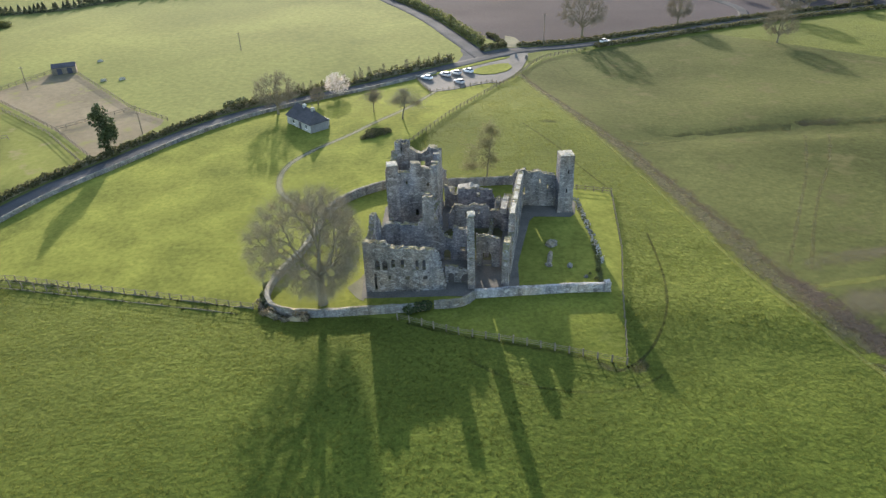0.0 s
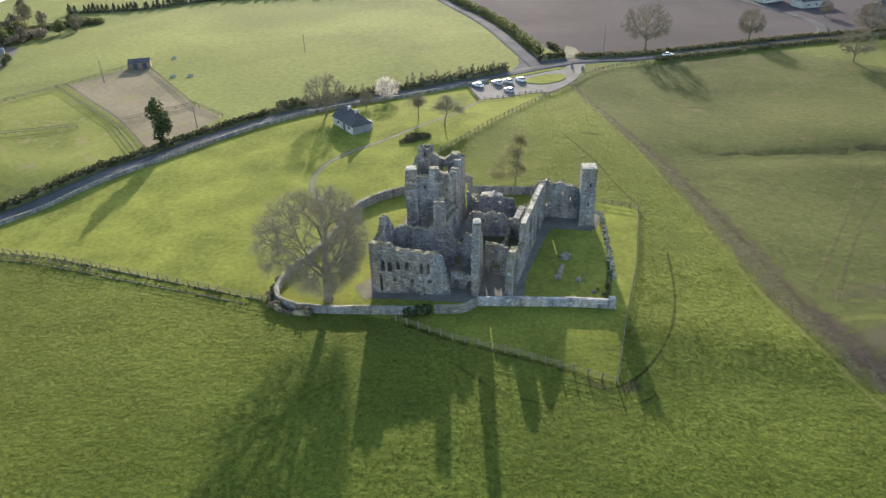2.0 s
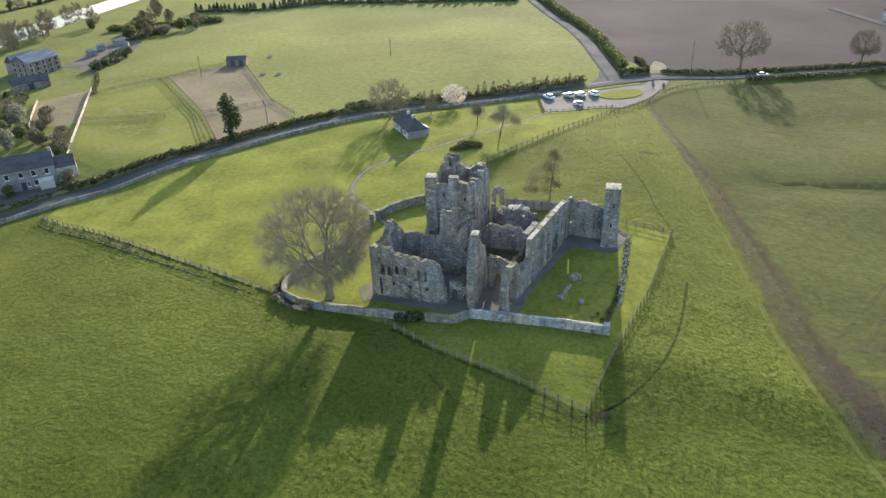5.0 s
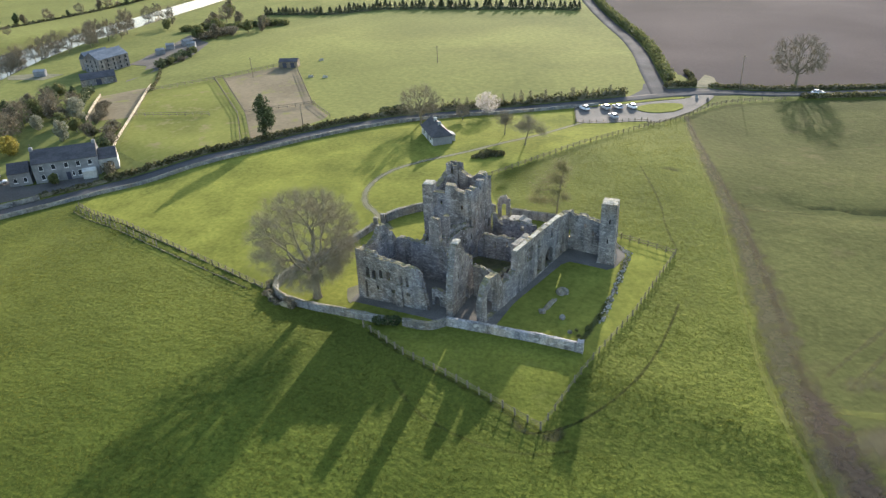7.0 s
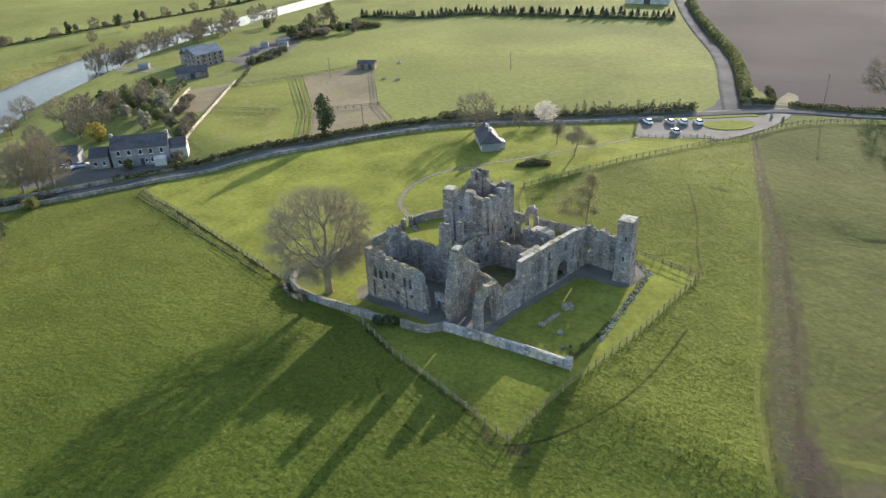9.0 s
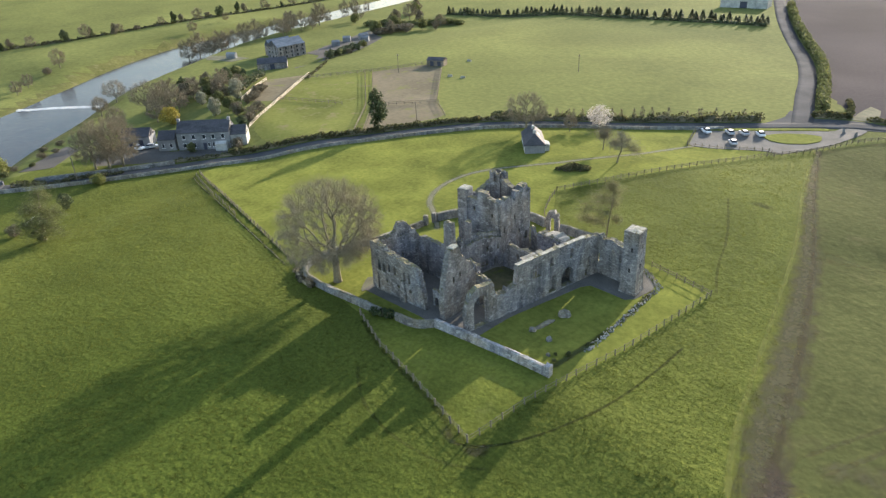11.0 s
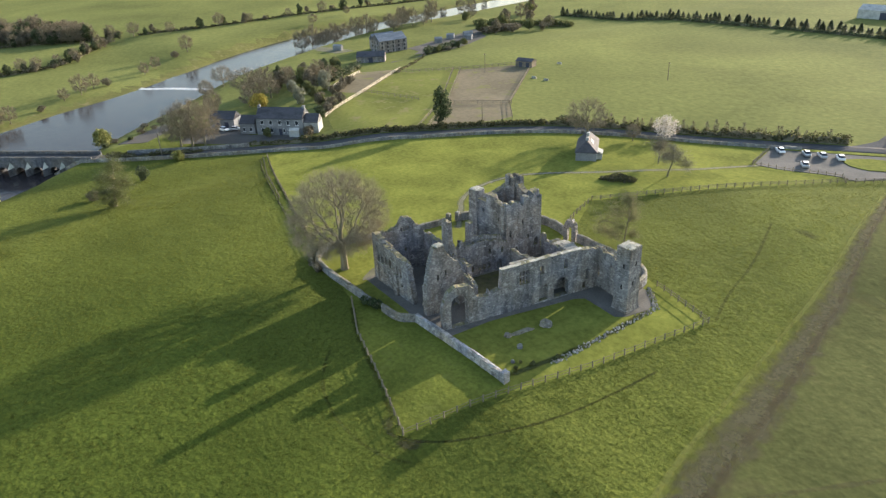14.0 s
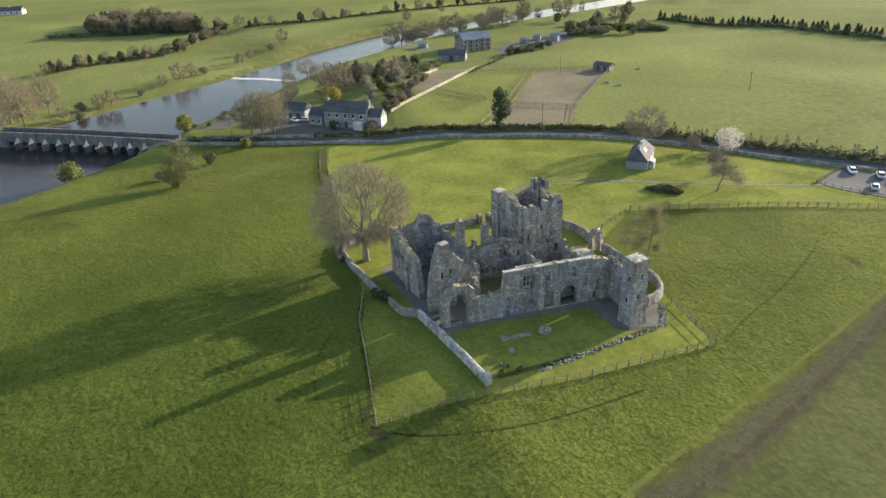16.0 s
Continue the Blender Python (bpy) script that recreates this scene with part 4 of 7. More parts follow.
stone("back_wall", masonry(KD, KC, 1.3, [(0.0, 13.4), (2.8, 14.0), (3.3, 13.9), (4.2, 13.1), (5.4, 12.8), (6.5, 13.6), (7.0, 14.2), (8.1, 14.1), (8.4, 12.9), (8.8, 12.6)], [slot(5.5, 9.6, 0.95, 1.5), slot(2.6, 5.0, 0.6, 1.2)], seed=33, jag=0.16), keep)
stone("west_wall", masonry(KA, KD, 1.3, [(0, 13.0), (2.2, 12.6), (4.0, 11.9), (6.0, 12.5), (7.6, 13.2), (9.2, 13.6)], [slot(4.2, 6.0, 0.6, 1.4), slot(6.5, 9.0, 0.5, 1.0)], seed=34, jag=0.16), keep)
stone("corner_turret", pillar(-9.4, 127.5, 2.3, 2.6, -0.5, 14.2, 6, 0.06, 35, 0.08, 0.7), keep)
stone("turret_cap", cap(-9.4, 127.5, 2.1, 2.4, 14.2, 6, 36), keep, M_CAP, "pale capped top")
stone("stair_turret", joined(masonry((-8.9, 135.1), (-6.5, 135.5), 0.7, [(0, 15.4), (0.8, 15.2), (1.0, 15.6), (2.4, 15.3)], [slot(1.2, 13.4, 0.4, 1.4)], z0=9.0, seed=37, cell=0.5),
                             masonry((-8.6, 135.0), (-8.9, 137.2), 0.7, [(0, 15.4), (1.0, 15.6), (2.2, 15.1)], z0=9.0, seed=38, cell=0.5),
                             masonry((-6.5, 135.6), (-6.4, 137.4), 0.7, [(0, 15.3), (0.7, 13.9), (1.3, 15.5), (1.8, 15.2)], z0=9.0, seed=39, cell=0.5),
                             masonry((-9.0, 137.1), (-6.4, 137.3), 0.7, [(0, 15.1), (1.2, 15.4), (2.6, 15.1)], z0=-0.5, seed=40, cell=0.6)), keep)
stone("corner_turret", pillar(-1.1, 135.6, 1.7, 1.7, 10.5, 14.0, 6, 0.06, 41, 0.3, 0.6), keep)
stone("floor", box(-9.2, -1.2, 128.2, 135.6, 4.2, 4.6), keep, M_RUBBLE)

# ---- cloister walls ----
cloister = thing("cloister_range", 0, 123, 0, "low roofless cloister walls of grey rubble with small openings", "ruin")
stone("west_cloister_wall", masonry((-2.6, 114.6), (-0.3, 128.0), 1.0, [(0, 8.6), (0.8, 7.6), (1.2, 7.0), (2.4, 6.9), (2.6, 8.2), (3.2, 8.1), (3.4, 6.9), (4.6, 6.9), (8.0, 7.2), (11.0, 6.6), (13.5, 5.4)],
                                    [slot(2.9, 1.0, 0.7, 1.1), slot(4.0, 1.0, 0.7, 1.1), slot(5.1, 1.0, 0.7, 1.1), slot(6.8, 0.9, 0.7, 1.1), slot(7.9, 0.9, 0.7, 1.1), slot(9.0, 0.9, 0.7, 1.1), slot(9.2, 4.0, 0.6, 1.2), slot(12.0, 3.6, 0.6, 1.2), arch(11.4, 0, 1.2, 2.2)], seed=51), cloister)
stone("chimney", pillar(-2.6, 120.1, 1.35, 1.1, 5.5, 11.3, 8, 0.1, 52, 0.25), cloister)
stone("side_room_wall", masonry((-10.2, 126.2), (-9.8, 121.5), 0.9, [(0, 3.2), (1.5, 2.4), (3.2, 1.4), (4.7, 0.4)], seed=53), cloister)
stone("upper_wall", masonry((-2.5, 120.6), (-1.0, 127.0), 0.8, [(0, 8.4), (1.0, 8.0), (2.2, 7.8), (4.4, 7.4), (6.4, 7.0)], z0=6.0, seed=54, cell=0.5), cloister)
stone("north_cloister_wall", masonry((1.3, 126.6), (13.0, 126.8), 0.9, [(0, 2.9), (0.9, 4.2), (1.5, 5.2), (4.5, 5.1), (7.6, 4.8), (8.4, 4.0), (9.2, 3.8), (11.0, 3.3), (11.7, 3.0)], [slot(3.6, 2.6, 0.6, 1.2), slot(6.2, 3.2, 0.5, 1.0), arch(9.4, 0, 1.2, 2.2)], seed=55), cloister)
stone("inner_room_wall", masonry((3.6, 135.0), (11.3, 134.8), 0.9, [(0, 4.9), (1.0, 4.8), (4.5, 4.7), (7.0, 4.4), (7.2, 3.5), (7.8, 2.2)], [slot(4.3, 2.9, 0.8, 1.1)], seed=56), cloister)
stone("vault_block", masonry((3.6, 137.6), (8.2, 137.2), 4.6, [(0, 3.4), (1.2, 3.7), (2.4, 3.8), (3.8, 3.6), (4.6, 3.2)], seed=57, cell=0.7), cloister, M_RUBBLE, "rough stone vault top")
stone("vault_block", masonry((1.0, 139.2), (3.0, 138.8), 2.4, [(0, 2.6), (1.0, 3.0), (2.0, 2.7)], seed=58, cell=0.7), cloister)
stone("low_wall", masonry((0.8, 136.6), (3.6, 136.2), 0.8, [(0, 5.0), (0.8, 4.6), (1.2, 3.2), (2.8, 2.9)], seed=59), cloister)
stone("side_wall", masonry((11.0, 126.8), (12.3, 134.6), 0.8, [(0, 3.2), (2.5, 2.6), (4.0, 3.6), (7.8, 3.0)], [arch(3.3, 0, 1.3, 2.2)], seed=60), cloister)

gate_arch = thing("gate_arch", -0.2, 145.4, 0, "ruined stone gateway arch", "arch")
stone("arch_wall", masonry((-1.3, 145.1), (1.3, 146.1), 1.1, [(0, 2.4), (0.1, 3.9), (0.6, 4.8), (1.9, 4.9), (2.5, 4.3), (2.8, 2.4)], [arch(1.35, 0.0, 0.95, 3.3)], seed=61, cell=0.6), gate_arch)


# ---- enclosure walls ----


def field_wall(name, pts, height, thick, label, seed=0, mat=None, jag=0.1, step=1.2, cope=None, sag=0.0):
    """A stone boundary wall that follows the land, its faces and top uneven."""
    rng = np.random.default_rng(seed)
    line = spaced(smoothed([(*p[:2], p[2] if len(p) > 2 else height) for p in pts], 2), step)
    vs, fs = [], []
    for k, (x, y, h) in enumerate(line):
        ax, ay = line[max(k - 1, 0)][:2]
        bx, by = line[min(k + 1, len(line) - 1)][:2]
        d = math.hypot(bx - ax, by - ay) or 1
        nx, ny = -(by - ay) / d, (bx - ax) / d
        g = gz(x, y)
        for t, u in ((-0.56, -0.4), (-0.52, 0.5), (-0.44, 0.97), (0.0, 1.03), (0.44, 0.97), (0.52, 0.5), (0.56, -0.4)):
            w = thick * t * (1 + rng.uniform(-0.08, 0.08))
            vs.append((x + nx * w, y + ny * w, g + (u * h if u > 0 else u) + (rng.uniform(-jag, jag) if u > 0.9 else 0)))
    for k in range(len(line) - 1):
        fs += [(k * 7 + i, k * 7 + i + 7, k * 7 + i + 8, k * 7 + i + 1) for i in range(6)]
    fs.append(tuple(range(7)))
    fs.append(tuple((len(line) - 1) * 7 + i for i in range(7))[::-1])
    ob = part(name, (vs, fs), mat or M_FIELDSTONE)
    return tagged(ob, label, "wall")


field_wall("boundary_wall", [(5.2, 101.6), (28.2, 102.6)], 1.55, 0.85, "straight pale limestone boundary wall with rough top", 1, M_LIMESTONE)
field_wall("boundary_wall", [(-1.9, 98.9), (1.5, 98.9), (3.6, 99.6), (5.0, 101.4)], 1.4, 0.8, "short bent length of rubble boundary wall", 2)
field_wall("boundary_wall", [(-5.2, 98.2), (-13, 98.0), (-20, 97.6), (-26, 98.0), (-29.5, 99.6), (-31.2, 103), (-31.2, 107.5), (-29.6, 112.5), (-27, 119), (-25.6, 126), (-25.0, 130.5)], 1.4, 0.8, "curving mossy rubble wall round the bare tree", 3)
field_wall("boundary_wall", [(-24.2, 134.2), (-22.6, 138.2), (-19, 142.4), (-13, 146.5), (-7, 147.6), (-2.2, 146.4)], 1.9, 0.9, "curving rubble enclosure wall behind the tower", 4)
field_wall("boundary_wall", [(1.6, 146.3), (8, 146.2), (15, 146.4), (18.5, 146.0), (21.3, 144.6), (22.8, 142.3), (23.2, 139.4)], 1.9, 0.9, "rubble enclosure wall curving towards the corner tower", 5)
for gx, gy in ((-24.9, 131.2), (-24.3, 133.4)):
    g = part("gate_pier", pillar(gx, gy, 0.95, 0.95, -0.3, 2.3, 20, 0.05, int(gx * 10) % 50, 0.05, 0.5), M_FIELDSTONE)
    tagged(g, "square stone gate pier where the footpath enters", "gate pier", group="gate piers")


# ---- fences ----


def post_mesh(w, h):
    me = bpy.data.meshes.new("post")
    v, q = box(-w / 2, w / 2, -w / 2, w / 2, -0.3, h, w * 0.2)
    me.from_pydata(v, [], q)
    me.materials.append(M_POST)
    return me


POST, POST_TALL = post_mesh(0.16, 1.35), post_mesh(0.21, 1.5)


def fence(pts, label, gap=2.4, rails=(0.55, 1.05), rail_mat=None, rail=0.05, height=1.35, mesh=None, group=""):
    """Posts with rails or wires strung along a line on the land."""
    line = spaced([(*p, 0) for p in pts], gap)
    x0, y0 = line[0][:2]
    f = thing("fence", x0, y0, gz(x0, y0), label, "fence", group=group)
    inv = f.matrix_basis.inverted()
    rng = np.random.default_rng(int(abs(x0 * 7 + y0)))
    for x, y, _ in line:
        p = part("post", mesh or POST, None, f)
        p.matrix_parent_inverse = inv
        p.matrix_basis = pose(x, y, gz(x, y) + rng.uniform(-0.08, 0.04), rng.uniform(-4, 4), rng.uniform(-4, 4), rng.uniform(0, 30))
    for h in rails:
        vs, fs = [], []
        for k, (x, y, _) in enumerate(line):
            ax, ay = line[max(k - 1, 0)][:2]
            bx, by = line[min(k + 1, len(line) - 1)][:2]
            d = math.hypot(bx - ax, by - ay) or 1
            nx, ny = -(by - ay) / d * rail * 0.5, (bx - ax) / d * rail * 0.5
            g = gz(x, y) + h + rng.uniform(-0.03, 0.03)
            vs += [(x - nx, y - ny, g - rail), (x + nx, y + ny, g - rail), (x + nx, y + ny, g + rail), (x - nx, y - ny, g + rail)]
        for k in range(len(line) - 1):
            fs += [(4 * k + i, 4 * k + (i + 1) % 4, 4 * k + 4 + (i + 1) % 4, 4 * k + 4 + i) for i in range(4)]
        r = part("rail", (vs, fs), rail_mat or M_POST, f)
        r.matrix_parent_inverse = inv
    return f


fence([(-106, 121), (-83, 113.4), (-66, 109), (-49, 104.7), (-31.6, 100.2)], "weathered timber post and wire fence along the lawn", 2.3, (0.5, 0.9, 1.2), rail=0.03)
fence([(-104.5, 119), (-83, 111.4), (-66, 107.2)], "second weathered post and wire fence beside the lawn", 2.6, (0.5, 1.1), rail=0.025)
fence([(-8, 95.8), (2, 91.2), (14, 88), (27.5, 84)], "timber post and wire fence below the ruin", 2.2, (0.5, 0.9, 1.2), rail=0.03, mesh=POST_TALL)
fence([(27.5, 84), (30.5, 100), (34.3, 117), (37.8, 141.6)], "timber post and rail fence beside the east lawn", 2.2, (0.5, 1.05), rail=0.035)
fence([(37.8, 141.6), (30, 143), (24.2, 144)], "timber post and rail fence by the corner tower", 1.9, (0.5, 1.05), rail=0.05)
fence([(-12, 165), (-6, 176), (3, 193), (11, 207), (19, 221)], "timber post and rail fence across the field edge", 2.3, (0.5, 0.8, 1.1), rail=0.04)
fence([(-12, 165), (-9.5, 158), (-6.5, 151.5), (-3, 148)], "timber fence behind the tower", 2.2, (0.5, 1.05), rail=0.04)
fence([(19, 221), (26.2, 231.2), (30.3, 239.5), (33.8, 248), (38.5, 255), (46, 261.5), (56, 268)], "timber post and rail fence beside the car park", 2.3, (0.5, 0.8, 1.1), rail=0.04)
fence([(-2, 217.2), (5, 219.0), (13, 223.7), (17.6, 225.8), (20, 223)], "low timber post fence edging the car park", 2.0, (0.7,), rail=0.05)
fence([(-2.2, 217.2), (-6.8, 233)], "dark timber fence at the end of the car park", 1.8, (0.5, 1.0), rail=0.07)
PAD = dict(gap=2.8, rails=(0.6, 1.2), rail=0.07)
for line, what in (([(-147, 228), (-133, 257)], "brown"), ([(-147, 228), (-108, 192), (-88, 169)], "brown"), ([(-149.5, 226), (-109.5, 190), (-89.5, 166)], "brown"), ([(-78, 197), (-92, 208), (-133, 257)], "brown"), 
                   ([(-108, 192), (-91, 208)], "brown"), ([(-163, 204), (-147, 228)], "brown"), ([(-119, 187), (-145, 178)], "brown")):
    fence(line, "brown timber post and rail paddock fence", **PAD, group="paddock fences")
for line in ([(-156, 169), (-181, 198)], [(-126, 152), (-143, 176), (-168, 211)]):
    fence(line, "pale timber post and rail garden fence", 2.6, (0.3, 0.7, 1.1), M_RAILPALE, 0.11, group="paddock fences")


# ---- trees ----


def strip(a, b, w, rng):
    """A thin tapering twig."""
    a, b = Vector(a), Vector(b)
    s = (b - a).cross(Vector(rng.normal(size=3))).normalized() * w
    return [tuple(a - s), tuple(a + s), tuple(b)], [(0, 1, 2)]


class Wood:
    def __init__(self, seed):
        self.rng = np.random.default_rng(seed)
        self.v, self.f, self.tv, self.tf = [], [], [], []

    def add(self, data, twig=False):
        v, q = (self.tv, self.tf) if twig else (self.v, self.f)
        k = len(v)
        v.extend(data[0])
        q.extend([tuple(i + k for i in face) for face in data[1]])


def bare_wood(seed, height, spread, bole, tips, spray, girth, skirt, twig=1.0, twig_w=0.02, weep=-0.1, west=1.0, east=1.0, ragged=1.0):
    """A leafless broadleaf: the bole forks again and again towards tips that fill a domed crown, each tip ending in a spray of twigs."""
    w = Wood(seed)
    rng = w.rng
    top = height - 0.4 * twig
    cz = skirt + (top - skirt) * 0.42
    d = rng.normal(size=(tips * 7, 3))
    d /= np.linalg.norm(d, axis=1)[:, None]
    r = rng.uniform(0.2, 1.0, tips * 7) ** 0.38
    az = np.arctan2(d[:, 1], d[:, 0])
    lobes = 1.0 + ragged * (0.07 * np.sin(3 * az + seed) + 0.05 * np.sin(7 * az + 4 * d[:, 2]) + 0.04 * np.sin(11 * az - 5 * d[:, 2]))
    cloud = np.c_[d[:, 0] * r * spread * lobes, d[:, 1] * r * spread * lobes, cz + d[:, 2] * r * lobes * np.where(d[:, 2] > 0, top - cz, cz - skirt)]
    cloud[:, 0] *= np.where(cloud[:, 0] < 0, west, east)
    if west > east:
        # long open limbs on the weather side
        cloud = cloud[(cloud[:, 0] > -0.3 * spread) | (cloud[:, 2] > cz) | (rng.uniform(size=len(cloud)) < 0.45)]
    cloud = cloud[(np.hypot(cloud[:, 0], cloud[:, 1]) > 0.25 * spread) | (cloud[:, 2] > bole + 0.45 * (height - bole))]
    goals = cloud[:tips]
    for _ in range(3):
        near = np.concatenate([np.argmin((goals ** 2).sum(1)[None] - 2 * part_ @ goals.T, 1) for part_ in np.array_split(cloud, 8)])
        many = np.bincount(near, minlength=len(goals))
        goals = np.stack([np.bincount(near, cloud[:, k], len(goals)) for k in range(3)], 1) / np.maximum(many, 1)[:, None] + goals * (many == 0)[:, None]
    goals = np.array(goals)
    total = float(len(goals))

    def wavy(p, q, r0, r1, sides):
        n = max(2, min(5, int((q - p).length / (0.12 * spread))))
        side = Vector(rng.normal(size=3)) * (q - p).length * 0.07
        pts = [p.lerp(q, k / n) + side * math.sin(math.pi * k / n) for k in range(n + 1)]
        w.add(tube(pts, [r0 + (r1 - r0) * k / n for k in range(n + 1)], sides))

    def grow(p, some, r):
        n = len(some)
        if n == 1:
            q = Vector(some[0])
            wavy(p, q, r, 0.01, 3)
            out = Vector((q.x, q.y, (q.z - cz) * 0.8)).normalized()
            for _ in range(spray):
                t = rng.uniform(0.0, 1.0)
                a = p.lerp(q, t) + Vector(rng.normal(size=3)) * 0.12 * twig
                d = (out * 0.62 + Vector(rng.normal(size=3)) * 0.5 + Vector((0, 0, weep * (1.4 if q.z < cz else 0.3)))).normalized()
                w.add(strip(a, a + d * rng.uniform(0.5, 1.4) * twig, twig_w, rng), True)
            return
        c = Vector(some.mean(0))
        q = p + (c - p) * rng.uniform(0.30, 0.44) + Vector(rng.normal(size=3)) * 0.02 * spread
        r1 = girth * 0.82 * (n / total) ** 0.49 + 0.012
        wavy(p, q, r, r1, 7 if n > total * 0.08 else 4 if n > 4 else 3)
        parts_ = 3 if n > total * 0.25 else 2
        centre = some[rng.choice(n, min(parts_, n), replace=False)]
        for _ in range(6):
            near = np.argmin(((some[:, None] - centre[None]) ** 2).sum(2), 1)
            centre = np.array([some[near == k].mean(0) if (near == k).any() else centre[k] for k in range(len(centre))])
        if len(set(near)) < 2:
            near = np.arange(n) % 2
        for k in set(near):
            grow(q, some[near == k], r1)

    fork = Vector((0.02 * bole, -0.02 * bole, bole))
    w.add(tube([(0, 0, -0.4), (0, 0, 0.5), (0.01 * bole, 0, bole * 0.5), fork], [girth * 1.45, girth * 1.05, girth * 0.9, girth * 0.85], 10))
    ang = np.arctan2(goals[:, 1], goals[:, 0])
    high = goals[:, 2] > cz + 0.35 * (top - cz)
    groups = [goals[high & (np.hypot(goals[:, 0], goals[:, 1]) < 0.55 * spread)]]
    rest = goals[~(high & (np.hypot(goals[:, 0], goals[:, 1]) < 0.55 * spread))]
    ang = np.arctan2(rest[:, 1], rest[:, 0])
    sector = ((ang + math.pi) / (2 * math.pi) * 7).astype(int) % 7
    groups += [rest[sector == k] for k in range(7)]
    for k, some in enumerate(groups):
        if len(some):
            grow(fork + Vector((0, 0, -0.16 * bole * rng.uniform(0, 1) if k else 0)), some, girth * (0.75 if k == 0 else 0.5))
    return (w.v, w.f), (w.tv, w.tf)


def leaf_cloud(seed, lumps, count, size, flat=0.0):
    """Small leaves or clumps scattered on and in a set of lumps (x, y, z, radius, height factor)."""
    rng = np.random.default_rng(seed)
    vol = np.array([l[3] ** 2 for l in lumps])
    which = rng.choice(len(lumps), count, p=vol / vol.sum())
    L = np.array(lumps)[which]
    d = rng.normal(size=(count, 3))
    d /= np.linalg.norm(d, axis=1)[:, None]
    r = rng.uniform(0.45, 1.08, count) ** 0.6
    c = L[:, :3] + d * (L[:, 3] * r)[:, None] * np.c_[np.ones(count), np.ones(count), L[:, 4]]
    a = rng.normal(size=(count, 3))
    a /= np.linalg.norm(a, axis=1)[:, None]
    b = np.cross(a, d + 0.7 * rng.normal(size=(count, 3)))
    b /= np.linalg.norm(b, axis=1)[:, None] + 1e-9
    s = size * rng.uniform(0.6, 1.4, count)[:, None]
    v = np.stack([c - a * s, c + b * s * 0.7, c + a * s, c - b * s * 0.7], 1).reshape(-1, 3)
    return v.tolist(), [(4 * k, 4 * k + 1, 4 * k + 2, 4 * k + 3) for k in range(count)]


def make_mesh(name, data, mat):
    me = bpy.data.meshes.new(name)
    me.from_pydata([tuple(v) for v in data[0]], [], [tuple(q) for q in data[1]])
    me.materials.append(mat)
    return me


def plant(kind, meshes, x, y, label, category, turn=0.0, scale=1.0, tall=1.0, group="", sink=0.0):
    """A tree or bush from ready meshes, each a part."""
    t = thing(kind, x, y, gz(x, y) - sink, label, category, turn, group)
    t.scale = (scale, scale, scale * tall)
    for name, me in meshes:
        part(name, me, None, t)
    return t


w_, t_ = bare_wood(5, 22.2, 11.0, 6.2, 1900, 25, 0.76, 3.6, 1.5, 0.008, -0.3, 1.1, 0.74, 0.5)
plant("bare_tree", [("trunk", make_mesh("trunk", w_, M_BARK)), ("crown", make_mesh("crown", t_, M_TWIG))], -21.1, 101.5, "large leafless beech with wide twiggy crown on the lawn", "tree")
kinds = {}
for key, seed, h, s, bole in (("a", 11, 13.2, 6.9, 3.2), ("b", 12, 11.0, 4.6, 3.0), ("c", 13, 14.0, 6.5, 3.2)):
    w_, t_ = bare_wood(seed, h, s, bole, 420, 24 if key == "c" else 18, 0.34, 1.3 if key == "c" else 2.6, 1.1, 0.016)
    kinds[key] = [("trunk", make_mesh("trunk", w_, M_BARK)), ("crown", make_mesh("crown", t_, M_BROWNTWIG))]

w_, t_ = bare_wood(14, 10.0, 4.4, 2.2, 120, 20, 0.24, 1.2, 1.0, 0.042)
far_bare = [("trunk", make_mesh("trunk", w_, M_BARK)), ("crown", make_mesh("crown", t_, M_BROWNTWIG))]


def leafy(seed, h, r, leaf, count, size, trunk=0.22, lumps=9, stretch=1.0, base=0.2):
    rng = np.random.default_rng(seed)
    ls = []
    for k in range(lumps):
        z = h * (base + (0.88 - base) * (k + 0.5) / lumps)
        k2 = math.sin(math.pi * min(0.95, max(0.12, (k + 0.8) / (lumps + 0.8)))) ** 0.7
        a = rng.uniform(0, 6.28)
        ls.append((math.cos(a) * r * 0.42 * k2, math.sin(a) * r * 0.42 * k2, z, r * rng.uniform(0.45, 0.68) * max(0.5, k2), stretch))
    tr = tube([(0, 0, -0.3), (0.05, 0, h * 0.4), (0.1, 0.05, h * 0.8)], [trunk, trunk * 0.7, trunk * 0.25], 6)
    return [("trunk", make_mesh("trunk", tr, M_BARK)), ("crown", make_mesh("crown", leaf_cloud(seed, ls, count, size), leaf))]


ivy = leafy(21, 12.6, 3.2, L_IVY, 3000, 0.24, 0.3, 16, 1.0, 0.1)
ivy_small = leafy(30, 8.5, 2.6, L_IVY, 1600, 0.3, 0.2, 10, 1.0, 0.1)
blossom = leafy(22, 7.6, 4.6, L_BLOSSOM, 1500, 0.2, 0.18, 10, 0.8, 0.25)
olive = leafy(23, 7.0, 3.6, L_OLIVE, 1800, 0.28, 0.2, 9, 0.9)
spring_round = leafy(34, 5.0, 3.4, L_SPRING, 1700, 0.24, 0.2, 9, 0.8, 0.08)
olive_round = leafy(24, 5.0, 3.4, L_OLIVE, 1500, 0.26, 0.2, 8, 0.8, 0.1)
golden = leafy(25, 6.5, 4.0, L_YELLOW, 2200, 0.25, 0.2, 10, 0.8, 0.1)
silver = leafy(26, 7.5, 3.6, L_SILVER, 1800, 0.26, 0.2, 10, 0.9, 0.1)
